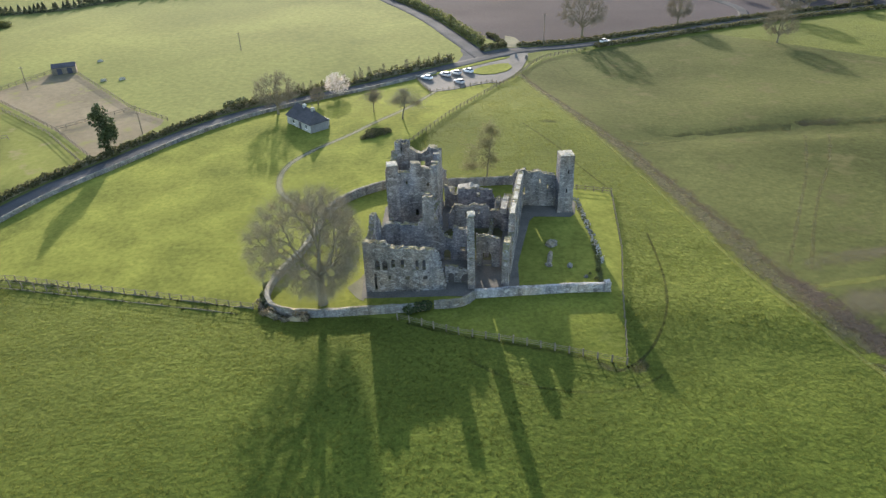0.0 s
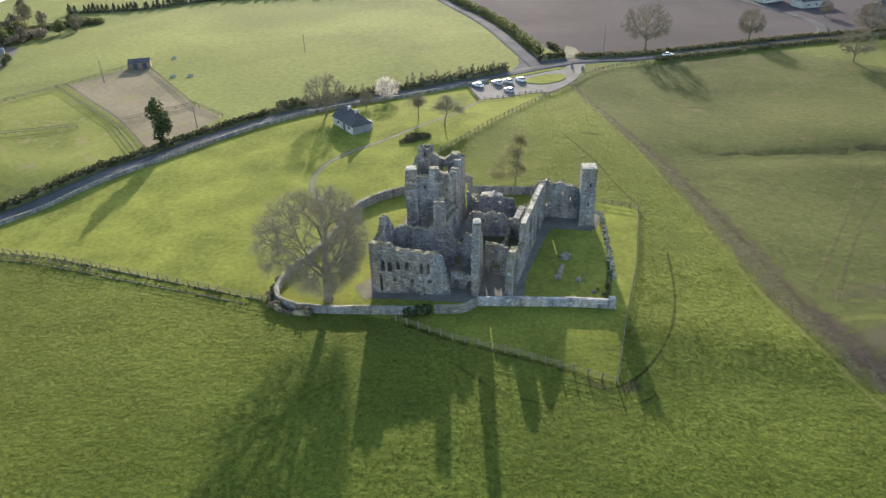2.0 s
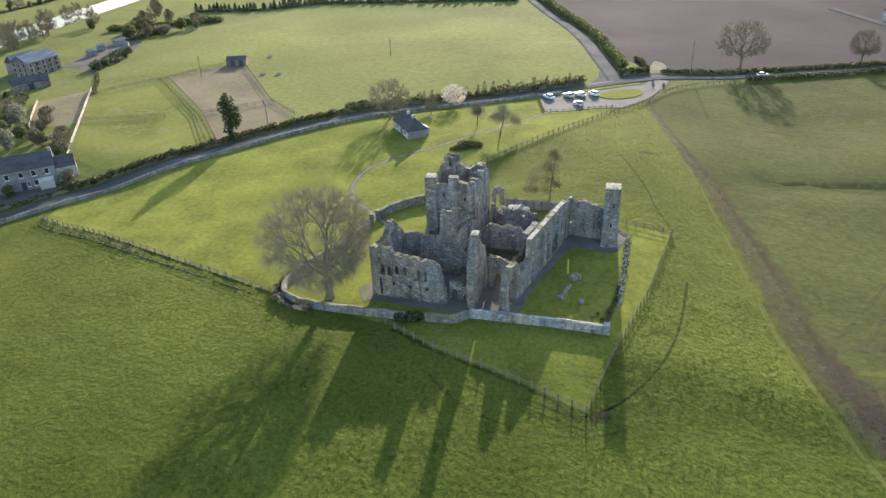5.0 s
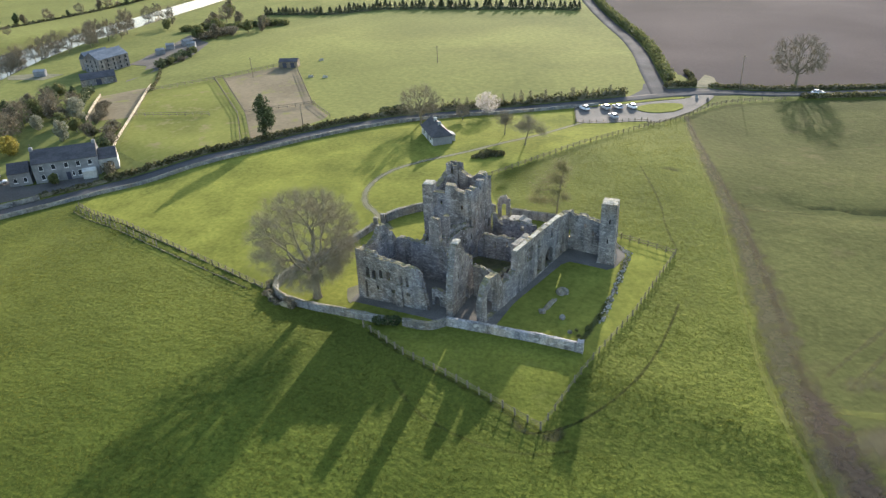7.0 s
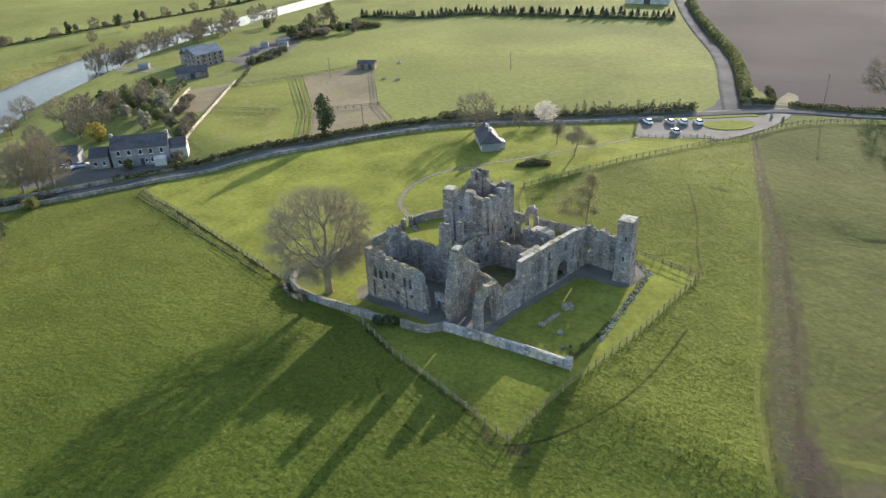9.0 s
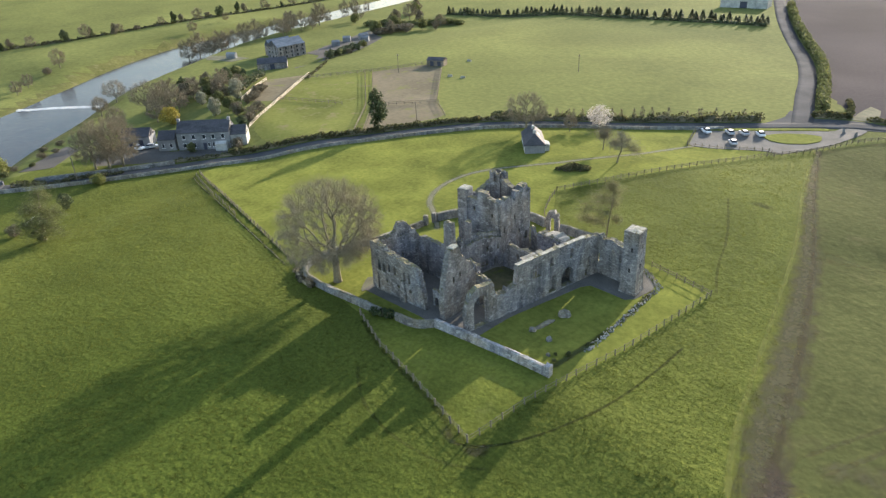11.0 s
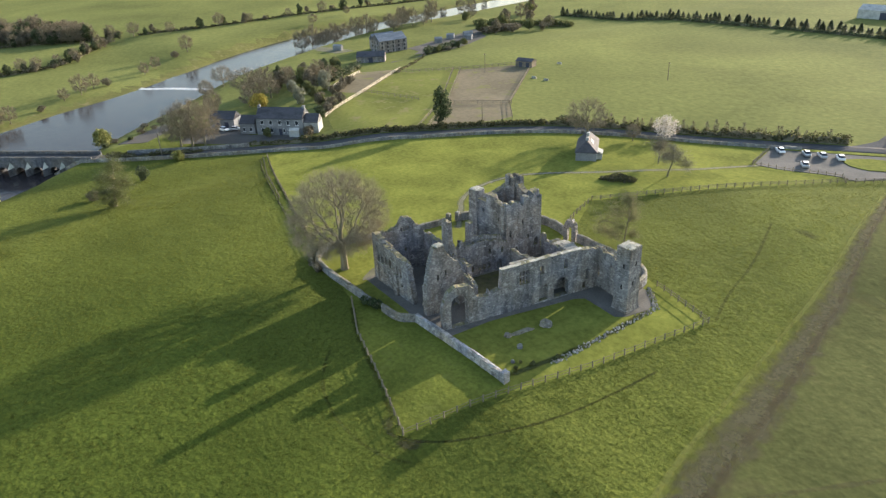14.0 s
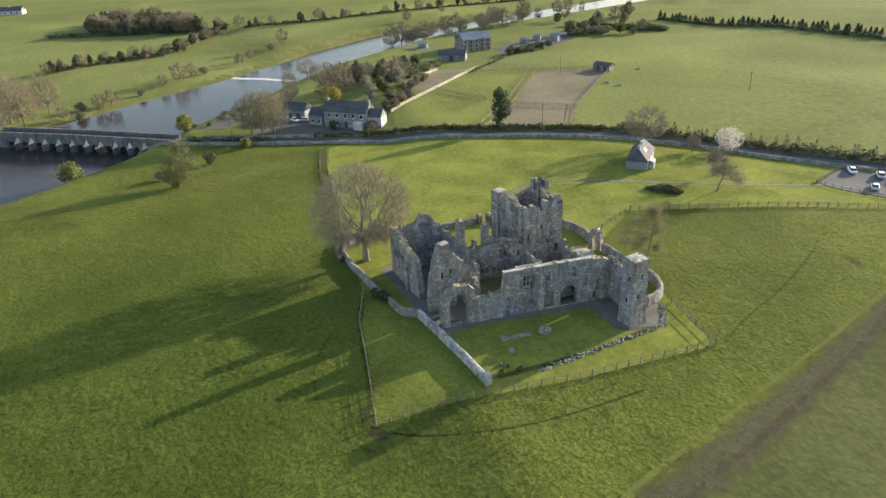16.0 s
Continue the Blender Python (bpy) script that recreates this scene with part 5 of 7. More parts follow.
dark = leafy(27, 8.0, 3.4, L_CONIFER, 1800, 0.26, 0.2, 10, 1.0, 0.08)
brush_tall = leafy(29, 8.0, 3.4, L_BROWN, 1500, 0.26, 0.2, 10, 1.0, 0.08)
brush = leafy(28, 4.0, 3.0, L_BROWN, 1100, 0.22, 0.12, 8, 0.8, 0.1)


def conifer(seed, h, r, count):
    rng = np.random.default_rng(seed)
    z = rng.uniform(0.02, 1, count) ** 0.8
    a = rng.uniform(0, 6.28, count)
    rr = r * (1.02 - z) ** 0.75 * rng.uniform(0.55, 1.1, count)
    c = np.c_[rr * np.cos(a), rr * np.sin(a), z * h]
    o = np.c_[np.cos(a), np.sin(a), rng.uniform(-0.5, 0.3, count)] * 0.45
    s = np.c_[-np.sin(a), np.cos(a), rng.uniform(-0.4, 0.4, count)] * 0.3
    v = np.stack([c - o - s, c - o + s, c + o], 1).reshape(-1, 3)
    tr = tube([(0, 0, -0.3), (0, 0, h * 0.9)], [0.16, 0.03], 5)
    return [("trunk", make_mesh("trunk", tr, M_BARK)), ("crown", make_mesh("crown", (v.tolist(), [(3 * k, 3 * k + 1, 3 * k + 2) for k in range(count)]), L_CONIFER))]


spruce = conifer(31, 5.6, 2.3, 620)


def pad_tree(seed, stem, radii, pads, twigs, leaf, width):
    """An open tree: a slender stem and limbs that end in flat, ragged sprays, each (x, y, z, radius)."""
    w = Wood(seed)
    rng = w.rng
    stem = [Vector(p) for p in stem]
    w.add(tube(stem, radii, 7))
    for x, y, z, r in pads:
        c = Vector((x, y, z))
        start = min((p.lerp(q, t) for p, q in zip(stem, stem[1:]) for t in (0.0, 0.25, 0.5, 0.75)), key=lambda p: (p - c).length + 1.5 * max(0.0, p.z - c.z + 0.6))
        mid = start.lerp(c, 0.55) + Vector((0, 0, 0.22 * r))
        w.add(tube([start, mid, c], [0.075, 0.055, 0.03], 5))
        for _ in range(14):
            e = c + Vector((rng.normal() * 0.9 * r, rng.normal() * 0.9 * r, rng.normal() * 0.5 * r))
            q = start.lerp(c, rng.uniform(0.6, 1.0))
            w.add(tube([q, q.lerp(e, 0.6) + Vector((0, 0, 0.1)), e], [0.03, 0.02, 0.01], 3))
            for _ in range(twigs):
                a = q.lerp(e, rng.uniform(0.3, 1.15)) + Vector(rng.normal(size=3)) * 0.42 * r
                w.add(strip(a, a + Vector((rng.normal() * 0.4, rng.normal() * 0.4, rng.normal() * 0.25 - 0.12)), width, rng), True)
    return [("trunk", make_mesh("trunk", (w.v, w.f), M_BARK)), ("crown", make_mesh("crown", (w.tv, w.tf), leaf))]


rng_ = np.random.default_rng(77)
slender_pads = [(-0.91 * a - 0.41 * d, -0.41 * a + 0.91 * d, z, r) for a, z, r, d in ((5.0, 3.9, 1.1, 0.6), (4.2, 6.6, 1.5, -0.8), (2.4, 7.7, 1.5, 1.2), (1.7, 4.4, 1.2, -1.2), (0.0, 11.2, 1.5, 0.4), (-1.7, 11.0, 1.2, -0.6), (-0.6, 9.0, 1.3, 1.2),
                                                                            (1.3, 9.6, 1.3, -1.3), (-1.8, 4.2, 0.8, 0.5), (3.2, 3.2, 0.9, 1.4), (0.4, 6.4, 1.2, -2.0), (-1.2, 7.2, 1.0, 2.0), (-0.6, 12.3, 0.8, 0.0))]
slender = pad_tree(41, [(0, 0, -0.3), (0.25, 0.1, 3), (0.6, 0.25, 6.5), (1.0, 0.4, 9.5), (1.35, 0.6, 12.2)], [0.2, 0.17, 0.13, 0.09, 0.04], slender_pads, 58, L_PINE, 0.027)
plant("slender_tree", slender, 10.8, 150.0, "slender thin-crowned tree behind the ruin", "tree")
windblown = pad_tree(43, [(0, 0, -0.3), (0.2, 0.1, 1.5), (0.7, 0.3, 3.2), (0.9, 0.4, 5.0), (0.8, 0.4, 7.4)], [0.26, 0.22, 0.18, 0.12, 0.05],
                     [(0.5, 0.2, 6.4, 1.7), (0.6, 0.3, 8.2, 0.9), (3.6, 1.6, 4.6, 1.4), (2.2, 1.0, 5.4, 1.3), (-1.2, -0.4, 6.2, 1.4), (-0.8, 1.4, 5.2, 1.3), (0.4, -1.6, 5.2, 1.3), (1.4, 1.8, 6.2, 1.2), (4.4, 1.4, 3.9, 0.9), (-2.0, 0.3, 5.0, 1.0)], 40, M_TWIG, 0.03)
roundhead = pad_tree(44, [(0, 0, -0.3), (0.1, 0, 2.0), (0.2, 0.1, 4.2), (0.2, 0.1, 6.6)], [0.18, 0.15, 0.12, 0.05],
                     [(0.2, 0, 6.4, 1.3), (1.4, 0.6, 5.4, 1.2), (-1.3, 0.4, 5.3, 1.2), (0.2, -1.5, 5.2, 1.2), (0.1, 1.5, 5.0, 1.2), (1.0, -0.9, 4.3, 1.0), (-1.0, -0.8, 4.2, 1.0), (0.4, 0.8, 4.0, 0.9)], 30, M_BROWNTWIG, 0.03)
w_, t_ = bare_wood(17, 4.6, 0.9, 0.7, 36, 14, 0.06, 0.5, 0.6, 0.022)
sapling = [("trunk", make_mesh("trunk", w_, M_BARK)), ("crown", make_mesh("crown", t_, M_BROWNTWIG))]
plant("ivy_tree", ivy, -85.5, 173.5, "tall tree smothered in dark ivy beside the road", "tree", 0, 1.2)
plant("blossom_tree", blossom, -31, 216.5, "small tree in pale pink-white blossom by the roadside", "tree")
plant("bare_tree", kinds["a"], -46.5, 199.5, "broad leafless roadside tree behind the cottage", "tree", 40, 1.0)
plant("lawn_tree", roundhead, -18.5, 198.0, "small round bare tree beside the footpath", "tree", 20, 1.0, group="lawn trees")
plant("lawn_tree", windblown, -10.0, 191.0, "small windblown bare tree leaning beside the footpath", "tree", 0, 1.0, group="lawn trees")
plant("bare_tree", kinds["b"], -36, 208, "small leafless tree on the verge", "tree", 10, 0.5)
for k, (x, y, sc, key) in enumerate(((59, 288, 1.45, "a"), (102, 303, 1.2, "b"), (150, 308, 1.1, "a"), (185, 322, 1.0, "b"))):
    plant("bare_tree", kinds[key], x, y, "leafless hedgerow tree beside the road", "tree", 57 * k, sc, group="roadside trees")
plant("bare_tree", kinds["c"], -132, 110.5, "large leafless beech by the house gateway", "tree", 75, 1.0, 1.12, group="gateway trees")
plant("bare_tree", kinds["c"], -134, 107, "large leafless beech by the house gateway", "tree", 15, 1.08, 1.12, group="gateway trees")
plant("bare_tree", kinds["c"], -136.5, 104, "large leafless beech by the house gateway", "tree", 120, 0.95, 1.12, group="gateway trees")
plant("bare_tree", kinds["a"], -216, 148, "leafless tree at the water's edge", "tree", 70, 0.75)
plant("ivy_tree", ivy, -181, 160, "ivy-clad tree in the garden by the river", "tree", 50, 0.85)
plant("bare_tree", kinds["a"], -188, 147, "wide leafless tree in the garden", "tree", 130, 0.95)
plant("bare_tree", kinds["b"], -172, 128, "bare leafless tree in the garden", "tree", 220, 0.8)
plant("bare_tree", kinds["b"], -163, 124, "bare leafless tree in the garden", "tree", 20, 0.7)
plant("road_bush", spring_round, -123, 99, "yellow-green bush by the gateway wall", "bush", 40, 0.7)
plant("golden_bush", golden, -158, 141, "rounded golden-leaved shrub behind the house", "bush")
plant("silver_tree", silver, -160, 170, "rounded silver-grey shrub in the garden", "bush", 0, 1.05)
plant("silver_tree", silver, -148, 153, "narrow silver-grey conifer in the garden", "bush", 90, 0.75, 1.3)
for k, (x, y, sc, ms) in enumerate(((-178, 162, 1.0, far_bare), (-171, 168, 0.9, brush_tall), (-184, 172, 1.0, olive), (-190, 182, 0.9, far_bare), (-186, 190, 0.8, ivy_small), (-180, 186, 0.8, olive), (-174, 180, 0.75, far_bare), (-140, 158, 0.6, olive),
                                    (-133, 156, 0.6, olive_round), (-178, 157, 1.0, brush_tall), (-184, 164, 0.9, far_bare), (-176, 167, 0.8, olive), (-185, 178, 0.9, brush_tall), (-197, 189, 0.9, dark), (-203, 197, 0.8, olive), (-158, 161, 0.8, olive), (-165, 158, 0.7, silver), (-140, 157, 0.6, brush_tall), (-190, 168, 0.8, far_bare), (-169, 176, 0.8, brush_tall), (-162, 166, 0.7, brush_tall), (-128, 151, 0.6, dark), (-200, 196, 0.8, olive), (-150, 160, 0.7, olive), (-168, 150, 1.0, far_bare), (-174, 145, 1.1, far_bare), (-180, 150, 1.15, far_bare), (-166, 140, 0.9, far_bare), (-156, 176, 0.6, brush_tall), (-150, 168, 0.5, brush_tall), (-186, 156, 1.1, far_bare), (-192, 176, 1.0, brush_tall), (-176, 173, 0.9, far_bare))):
    plant("garden_tree", ms, x, y, "shrubby green and brown tree in the garden", "tree", 47 * k, sc, group="garden trees")
plant("house_bush", olive_round, -124.5, 130, "pale green bush in front of the house", "bush", 0, 0.6, 1.2)
plant("house_bush", brush, -115, 140, "brown twiggy bush beside the house gable", "bush", 0, 0.8, 1.2)
for k, (x, y, sc) in enumerate(((-157, 88, 0.5), (-156, 93, 0.4), (-162, 98, 0.6), (-164, 103, 0.5), (-155, 84, 0.5), (-169, 101, 0.6), (-173, 108, 0.6), (-180, 118, 0.5))):
    plant("bank_scrub", (brush, olive_round, brush)[k % 3], x, y, "rough brown scrub on the river spit", "bush", 55 * k, sc, 0.7, group="river spit scrub")
plant("bare_tree", kinds["b"], -204, 136, "spreading bare tree on the river bank", "tree", 33, 0.75)
plant("river_bush", spring_round, -164, 86, "rounded yellow-green bush on the river spit", "bush", 0, 1.35)
plant("river_bush", spring_round, -128, 46, "rounded yellow-green bush at the water's edge", "bush", 60, 1.4)
scraggy = pad_tree(45, [(0, 0, -0.3), (-0.4, 0.3, 1.6), (-1.0, 0.8, 3.4), (-1.4, 1.2, 5.2), (-1.6, 1.6, 7.4)], [0.42, 0.36, 0.28, 0.18, 0.06],
                   [(-1.6, 1.6, 7.6, 1.2), (-3.4, 2.0, 6.2, 1.4), (0.4, 0.6, 6.0, 1.4), (-2.4, -0.6, 5.0, 1.3), (1.8, 0.2, 4.4, 1.3), (-4.2, 1.0, 4.2, 1.2), (0.2, 2.6, 4.6, 1.2), (2.6, 1.2, 2.6, 1.2), (-1.2, -2.0, 3.0, 1.3), (1.0, -1.2, 2.4, 1.4), (-2.8, 2.6, 3.0, 1.2), (0.0, 0.8, 3.4, 1.3)], 60, L_OLIVE, 0.03)
plant("field_tree", scraggy, -96.0, 73.4, "leaning half-dead tree with mossy twigs on the field bank", "tree", 0, 1.4)
plant("field_bush", olive, -95.6, 73.0, "mossy olive scrub under the leaning tree", "bush", 10, 0.42, 0.7)
boulder_log = part("fallen_log", tube([(-112.5, 77.4, gz(-112.5, 77.4) + 0.7), (-111.4, 75.6, gz(-111.4, 75.6) + 0.45), (-110.2, 74, gz(-110.2, 74) + 0.2)], [0.2, 0.26, 0.3], 7), M_RAILPALE)
tagged(boulder_log, "pale barkless fallen log beside the field tree", "log")
plant("field_bush", dark, -112, 85, "dark evergreen bush beside the bridge wall", "bush", 0, 0.62)
plant("bramble", brush, -106, 70, "low heap of brown brambles", "bush", 20, 0.7)
for k, (x, y) in enumerate(((-145, 160), (-139, 165), (-136, 160), (-130, 155), (-152, 172), (-160, 181))):
    plant("brown_shrub", brush, x, y, "brown leafless shrub in the garden", "bush", 60 * k, 0.9, group="brown shrubs")
rng_ = np.random.default_rng(8)
for k in range(72):
    t = k / 71
    x, y = -236 + 184 * t + rng_.normal() * 0.6, 379 + 26 * math.sin(t * 1.35) + 10 * t + rng_.normal() * 0.8
    plant("spruce", spruce, x, y, "small dark conifer in a shelter belt", "tree", rng_.uniform(0, 360), rng_.uniform(0.6, 1.05), group="shelter belt")
far_lines = (([(-318, 40), (-326, 65), (-327, 77), (-328, 90), (-334, 104), (-352, 116), (-380, 136)], 3.6, 2.5, 0.8), ([(-419, 84), (-416, 98), (-404, 127), (-392, 147)], 4.0, 3.5, 1.0), ([(-392, 147), (-381, 156), (-373, 187), (-371, 213), (-372, 238), (-368, 330), (-372, 430)], 8.5, 3.0, 0.85))
k = 0
for line, gap, loose, size in far_lines:
    for x, y, _ in spaced([(*p, 0) for p in line], gap):
        k += 1
        if k % 7 == 3 and gap > 6:
            continue
        plant("hedgerow_tree", (dark, far_bare, ivy_small, brush_tall, far_bare, brush)[k % 6], x + rng_.normal() * loose, y + rng_.normal() * loose, "hedgerow tree across the river meadow", "tree", 37 * k, size * rng_.uniform(0.65, 1.15), group="far hedgerow trees")
for k in range(150):
    u, v = rng_.uniform(0, 1), rng_.uniform(0, 1)
    x, y = -446 + 52 * u - 60 * v * v, 62 + 66 * u + 8 * v
    plant("plantation_tree", (far_bare, brush_tall, ivy_small, far_bare, brush_tall, dark)[k % 6], x, y, "tall bare tree of a small plantation", "tree", 20 * k, rng_.uniform(0.9, 1.35), group="far plantation")
for k, (x, y) in enumerate(((-268, 217), (-273, 225), (-279, 237), (-282, 245), (-286, 256), (-290, 268), (-293, 281), (-296, 293), (-300, 305), (-303, 320), (-306, 335), (-308, 350), (-311, 365), (-313, 380), (-324, 250), (-340, 280), (-275, 222), (-268, 227), (-267, 232), (-266, 238), (-266, 245), (-267, 252), (-267, 258), (-268, 265), (-269, 272), (-269, 280), (-269, 288), (-270, 295), (-271, 301), (-273, 308))):
    plant("bare_tree", far_bare, x + rng_.normal() * 2.5, y + rng_.normal() * 2.5, "leafless alder beside the river", "tree", 70 * k, rng_.uniform(0.55, 1.25), rng_.uniform(1.0, 1.4), group="riverside trees")
for k, (x, y) in enumerate(((-209, 44), (-219, 51), (-218, 58), (-221, 63), (-206, 50), (-243, 87), (-257, 102), (-259, 108), (-277, 136), (-297, 159), (-231, 76), (-249, 95), (-268, 128), (-290, 150))):
    plant("bank_shrub", (far_bare, brush, far_bare)[k % 3], x - 4, y + 1, "scrubby leafless growth on the far bank", "bush", 70 * k, rng_.uniform(0.6, 1.05), rng_.uniform(0.9, 1.25), group="bank shrubs")
for k, (x, y, sc) in enumerate(((-196, 246, 0.55), (-195, 251, 0.5), (-195, 257, 0.6), (-196, 264, 0.5), (-199, 270, 0.6), (-207, 275, 0.5), (-193, 243, 0.5))):
    plant("yard_shrub", (dark, olive, brush)[k % 3], x, y, "clipped shrub along the mill yard", "bush", 50 * k, sc, group="yard shrubs")
for k, (x, y, sc) in enumerate(((-223, 301, 1.1), (-216, 305, 1.0), (-214, 315, 1.1), (-225, 318, 1.2), (-236, 330, 1.2), (-245, 335, 1.2), (-210, 325, 1.0))):
    plant("thicket", (olive, brush_tall, brush)[k % 3], x, y, "dense brown and evergreen thicket", "bush", 50 * k, sc, group="thickets")
for k, (x, y, s) in enumerate(((-205, 330, 0.7), (-210, 340, 0.8), (-218, 348, 0.8), (-232, 345, 1.0), (-245, 350, 1.1), (-255, 365, 1.2), (-262, 375, 1.2), (-270, 330, 1.0), (-262, 320, 0.9))):
    plant("yard_tree", (brush_tall, far_bare, olive)[k % 3], x, y, "evergreen and bare tree by the mill yard", "tree", 50 * k, s, group="mill trees")


# ---- hedges ----


def hedge(pts, height, width, label, leaf, density=16, size=0.3, seed=0, ragged=0.35):
    """A clipped or ragged hedge: a dense leafy bank with a dark woody heart, along a line."""
    rng = np.random.default_rng(seed)
    line = spaced(smoothed([(*p, 0) for p in pts]), 1.5)
    x0, y0 = line[0][:2]
    lumps, core_v, core_f = [], [], []
    for k, (x, y, _) in enumerate(line):
        g, h = gz(x, y), height * (1 + rng.uniform(-ragged, ragged))
        lumps.append((x + rng.normal() * 0.2, y + rng.normal() * 0.2, g + h * 0.5, width * 0.62, h / (width * 1.24)))
        ax, ay = line[max(k - 1, 0)][:2]
        bx, by = line[min(k + 1, len(line) - 1)][:2]
        d = math.hypot(bx - ax, by - ay) or 1
        nx, ny = -(by - ay) / d * width * 0.25, (bx - ax) / d * width * 0.25
        core_v += [(x - nx, y - ny, g - 0.2), (x - 0.6 * nx, y - 0.6 * ny, g + 0.6 * h), (x + 0.6 * nx, y + 0.6 * ny, g + 0.6 * h), (x + nx, y + ny, g - 0.2)]
    for k in range(len(line) - 1):
        core_f += [(4 * k + i, 4 * k + i + 4, 4 * k + i + 5, 4 * k + i + 1) for i in range(3)]
    h = thing("hedge", x0, y0, gz(x0, y0), label, "hedge")
    inv = h.matrix_basis.inverted()
    part("heart", (core_v, core_f), M_TWIG if leaf is L_BROWN else M_BARK, h).matrix_parent_inverse = inv
    part("foliage", leaf_cloud(seed, lumps, int(density * len(line) * 3.0), size * 1.1), leaf, h).matrix_parent_inverse = inv
    return h


def offset(pts, d):
    out = []
    for k, p in enumerate(pts):
        a, b = pts[max(k - 1, 0)], pts[min(k + 1, len(pts) - 1)]
        n = math.hypot(b[0] - a[0], b[1] - a[1])
        out.append((p[0] - (b[1] - a[1]) / n * d, p[1] + (b[0] - a[0]) / n * d))
    return out


hedge([(-237, 378), (-190, 388), (-150, 396), (-100, 404), (-52, 412)], 1.4, 2.2, "low ragged hedge under the shelter belt", L_CONIFER, 16, 0.35, 15, 0.4)
hedge(offset(MAIN_ROAD[8:13], 4.6), 1.9, 1.7, "trimmed brown-green roadside hedge", L_HEDGE, 42, 0.25, 1, 0.15)
hedge(offset(MAIN_ROAD[12:16] + [(8.5, 248.2)], 4.8), 2.3, 2.0, "ragged roadside hedge of thorn and saplings", L_HEDGE, 26, 0.28, 2, 0.5)
hedge(offset(MAIN_ROAD[17:22], 5.0), 1.6, 1.8, "trimmed hedge along the ploughed field", L_HEDGE, 24, 0.28, 3, 0.2)
hedge(offset(MAIN_ROAD[18:22], -5.0), 1.6, 2.2, "dark hedge along the pasture edge of the road", L_HEDGE, 26, 0.28, 4, 0.2)
hedge(offset(LANE[2:9], -5.5), 3.2, 3.4, "tall ragged hedge along the lane", L_OLIVE, 30, 0.35, 5, 0.4)
hedge([(17.8, 264.8), (22, 267.2), (26.0, 269.6)], 2.2, 1.8, "dark clipped hedge on the corner of the lane", L_HEDGE, 50, 0.26, 53, 0.12)
hedge([(26.2, 270), (25, 277), (21.5, 288)], 1.8, 1.6, "dark hedge beside the field gateway", L_HEDGE, 36, 0.26, 54, 0.2)
rng_ = np.random.default_rng(31)
lumps_ = [(6.2 * t - 3.1 + rng_.normal() * 0.3, 5.6 * t - 2.8 + rng_.normal() * 0.8, 0.35, (1.1 + 1.0 * math.sin(math.pi * t)) * rng_.uniform(0.8, 1.1), 0.42) for t in [k / 8 for k in range(9)]]
plant("bramble_patch", [("foliage", make_mesh("foliage", leaf_cloud(36, lumps_, 3200, 0.17), L_HEDGE)), ("stems", make_mesh("stems", leaf_cloud(37, [(a, b, 0.2, r * 0.8, 0.4) for a, b, c, r, f in lumps_], 900, 0.22), L_BROWN))], -16.6, 180.0, "low brown heap of brambles beside the footpath", "bush")
hedge([(-62, 205), (-58.5, 208.5)], 2.6, 3.0, "dark rounded roadside bush", L_IVY, 90, 0.25, 7, 0.15)
hedge([(-121, 122), (-114, 133), (-108, 141)], 1.2, 1.3, "low garden hedge in front of the house", L_HEDGE, 22, 0.22, 8, 0.2)
hedge([(-6.2, 98.0), (-3.2, 98.6)], 1.5, 1.7, "dark rounded bush in the gap of the wall", L_IVY, 110, 0.16, 9, 0.1)
hedge([(-221, 301), (-221, 311), (-219, 323)], 3.0, 6.0, "brown rounded thicket beyond the mill yard", L_BROWN, 60, 0.36, 41, 0.3)
hedge([(-197, 245), (-198, 254), (-203, 268)], 2.6, 3.6, "dark evergreen hedge along the mill yard", L_CONIFER, 40, 0.32, 42, 0.4)
hedge([(-248, 318), (-238, 330), (-222, 340), (-205, 352)], 2.6, 5.0, "ragged olive scrub behind the mill yard", L_OLIVE, 46, 0.4, 43, 0.5)
hedge([(-134, 94), (-132, 97), (-129, 101), (-126, 107)], 1.1, 1.6, "rough brown hedge by the gateway", L_HEDGE, 30, 0.22, 44, 0.5)
hedge([(-141, 82.5), (-136, 88), (-131, 93)], 1.6, 2.0, "dark scrub against the wall at the bridge end", L_HEDGE, 36, 0.22, 45, 0.6)
hedge([(-172, 180), (-182, 190), (-194, 205)], 3.2, 3.2, "tall dark evergreen hedge behind the garden", L_CONIFER, 40, 0.3, 10, 0.3)
hedge([(-163, 206), (-175, 222), (-190, 238)], 0.9, 1.2, "low ragged hedge bank by the mill", L_HEDGE, 14, 0.25, 16, 0.5)
hedge([(-318, 40), (-326, 65), (-327, 77), (-328, 90), (-334, 104), (-352, 116), (-380, 136)], 2.4, 3.0, "ragged hedge across the river meadow", L_HEDGE, 14, 0.4, 11, 0.6)
hedge([(-445, 40), (-420, 84), (-416, 98), (-404, 127), (-392, 147)], 2.4, 3.0, "ragged hedge under the far trees", L_HEDGE, 14, 0.4, 17, 0.6)
hedge([(-381, 156), (-373, 187), (-371, 213), (-372, 238), (-366, 330), (-372, 430)], 1.4, 1.8, "low far field hedge across the river", L_HEDGE, 10, 0.4, 18, 0.7)
hedge([(-29.8, 99.2), (-31.8, 103), (-31.9, 107)], 1.3, 1.2, "ivy and bramble on the outer side of the wall", L_IVY, 40, 0.16, 12, 0.3)

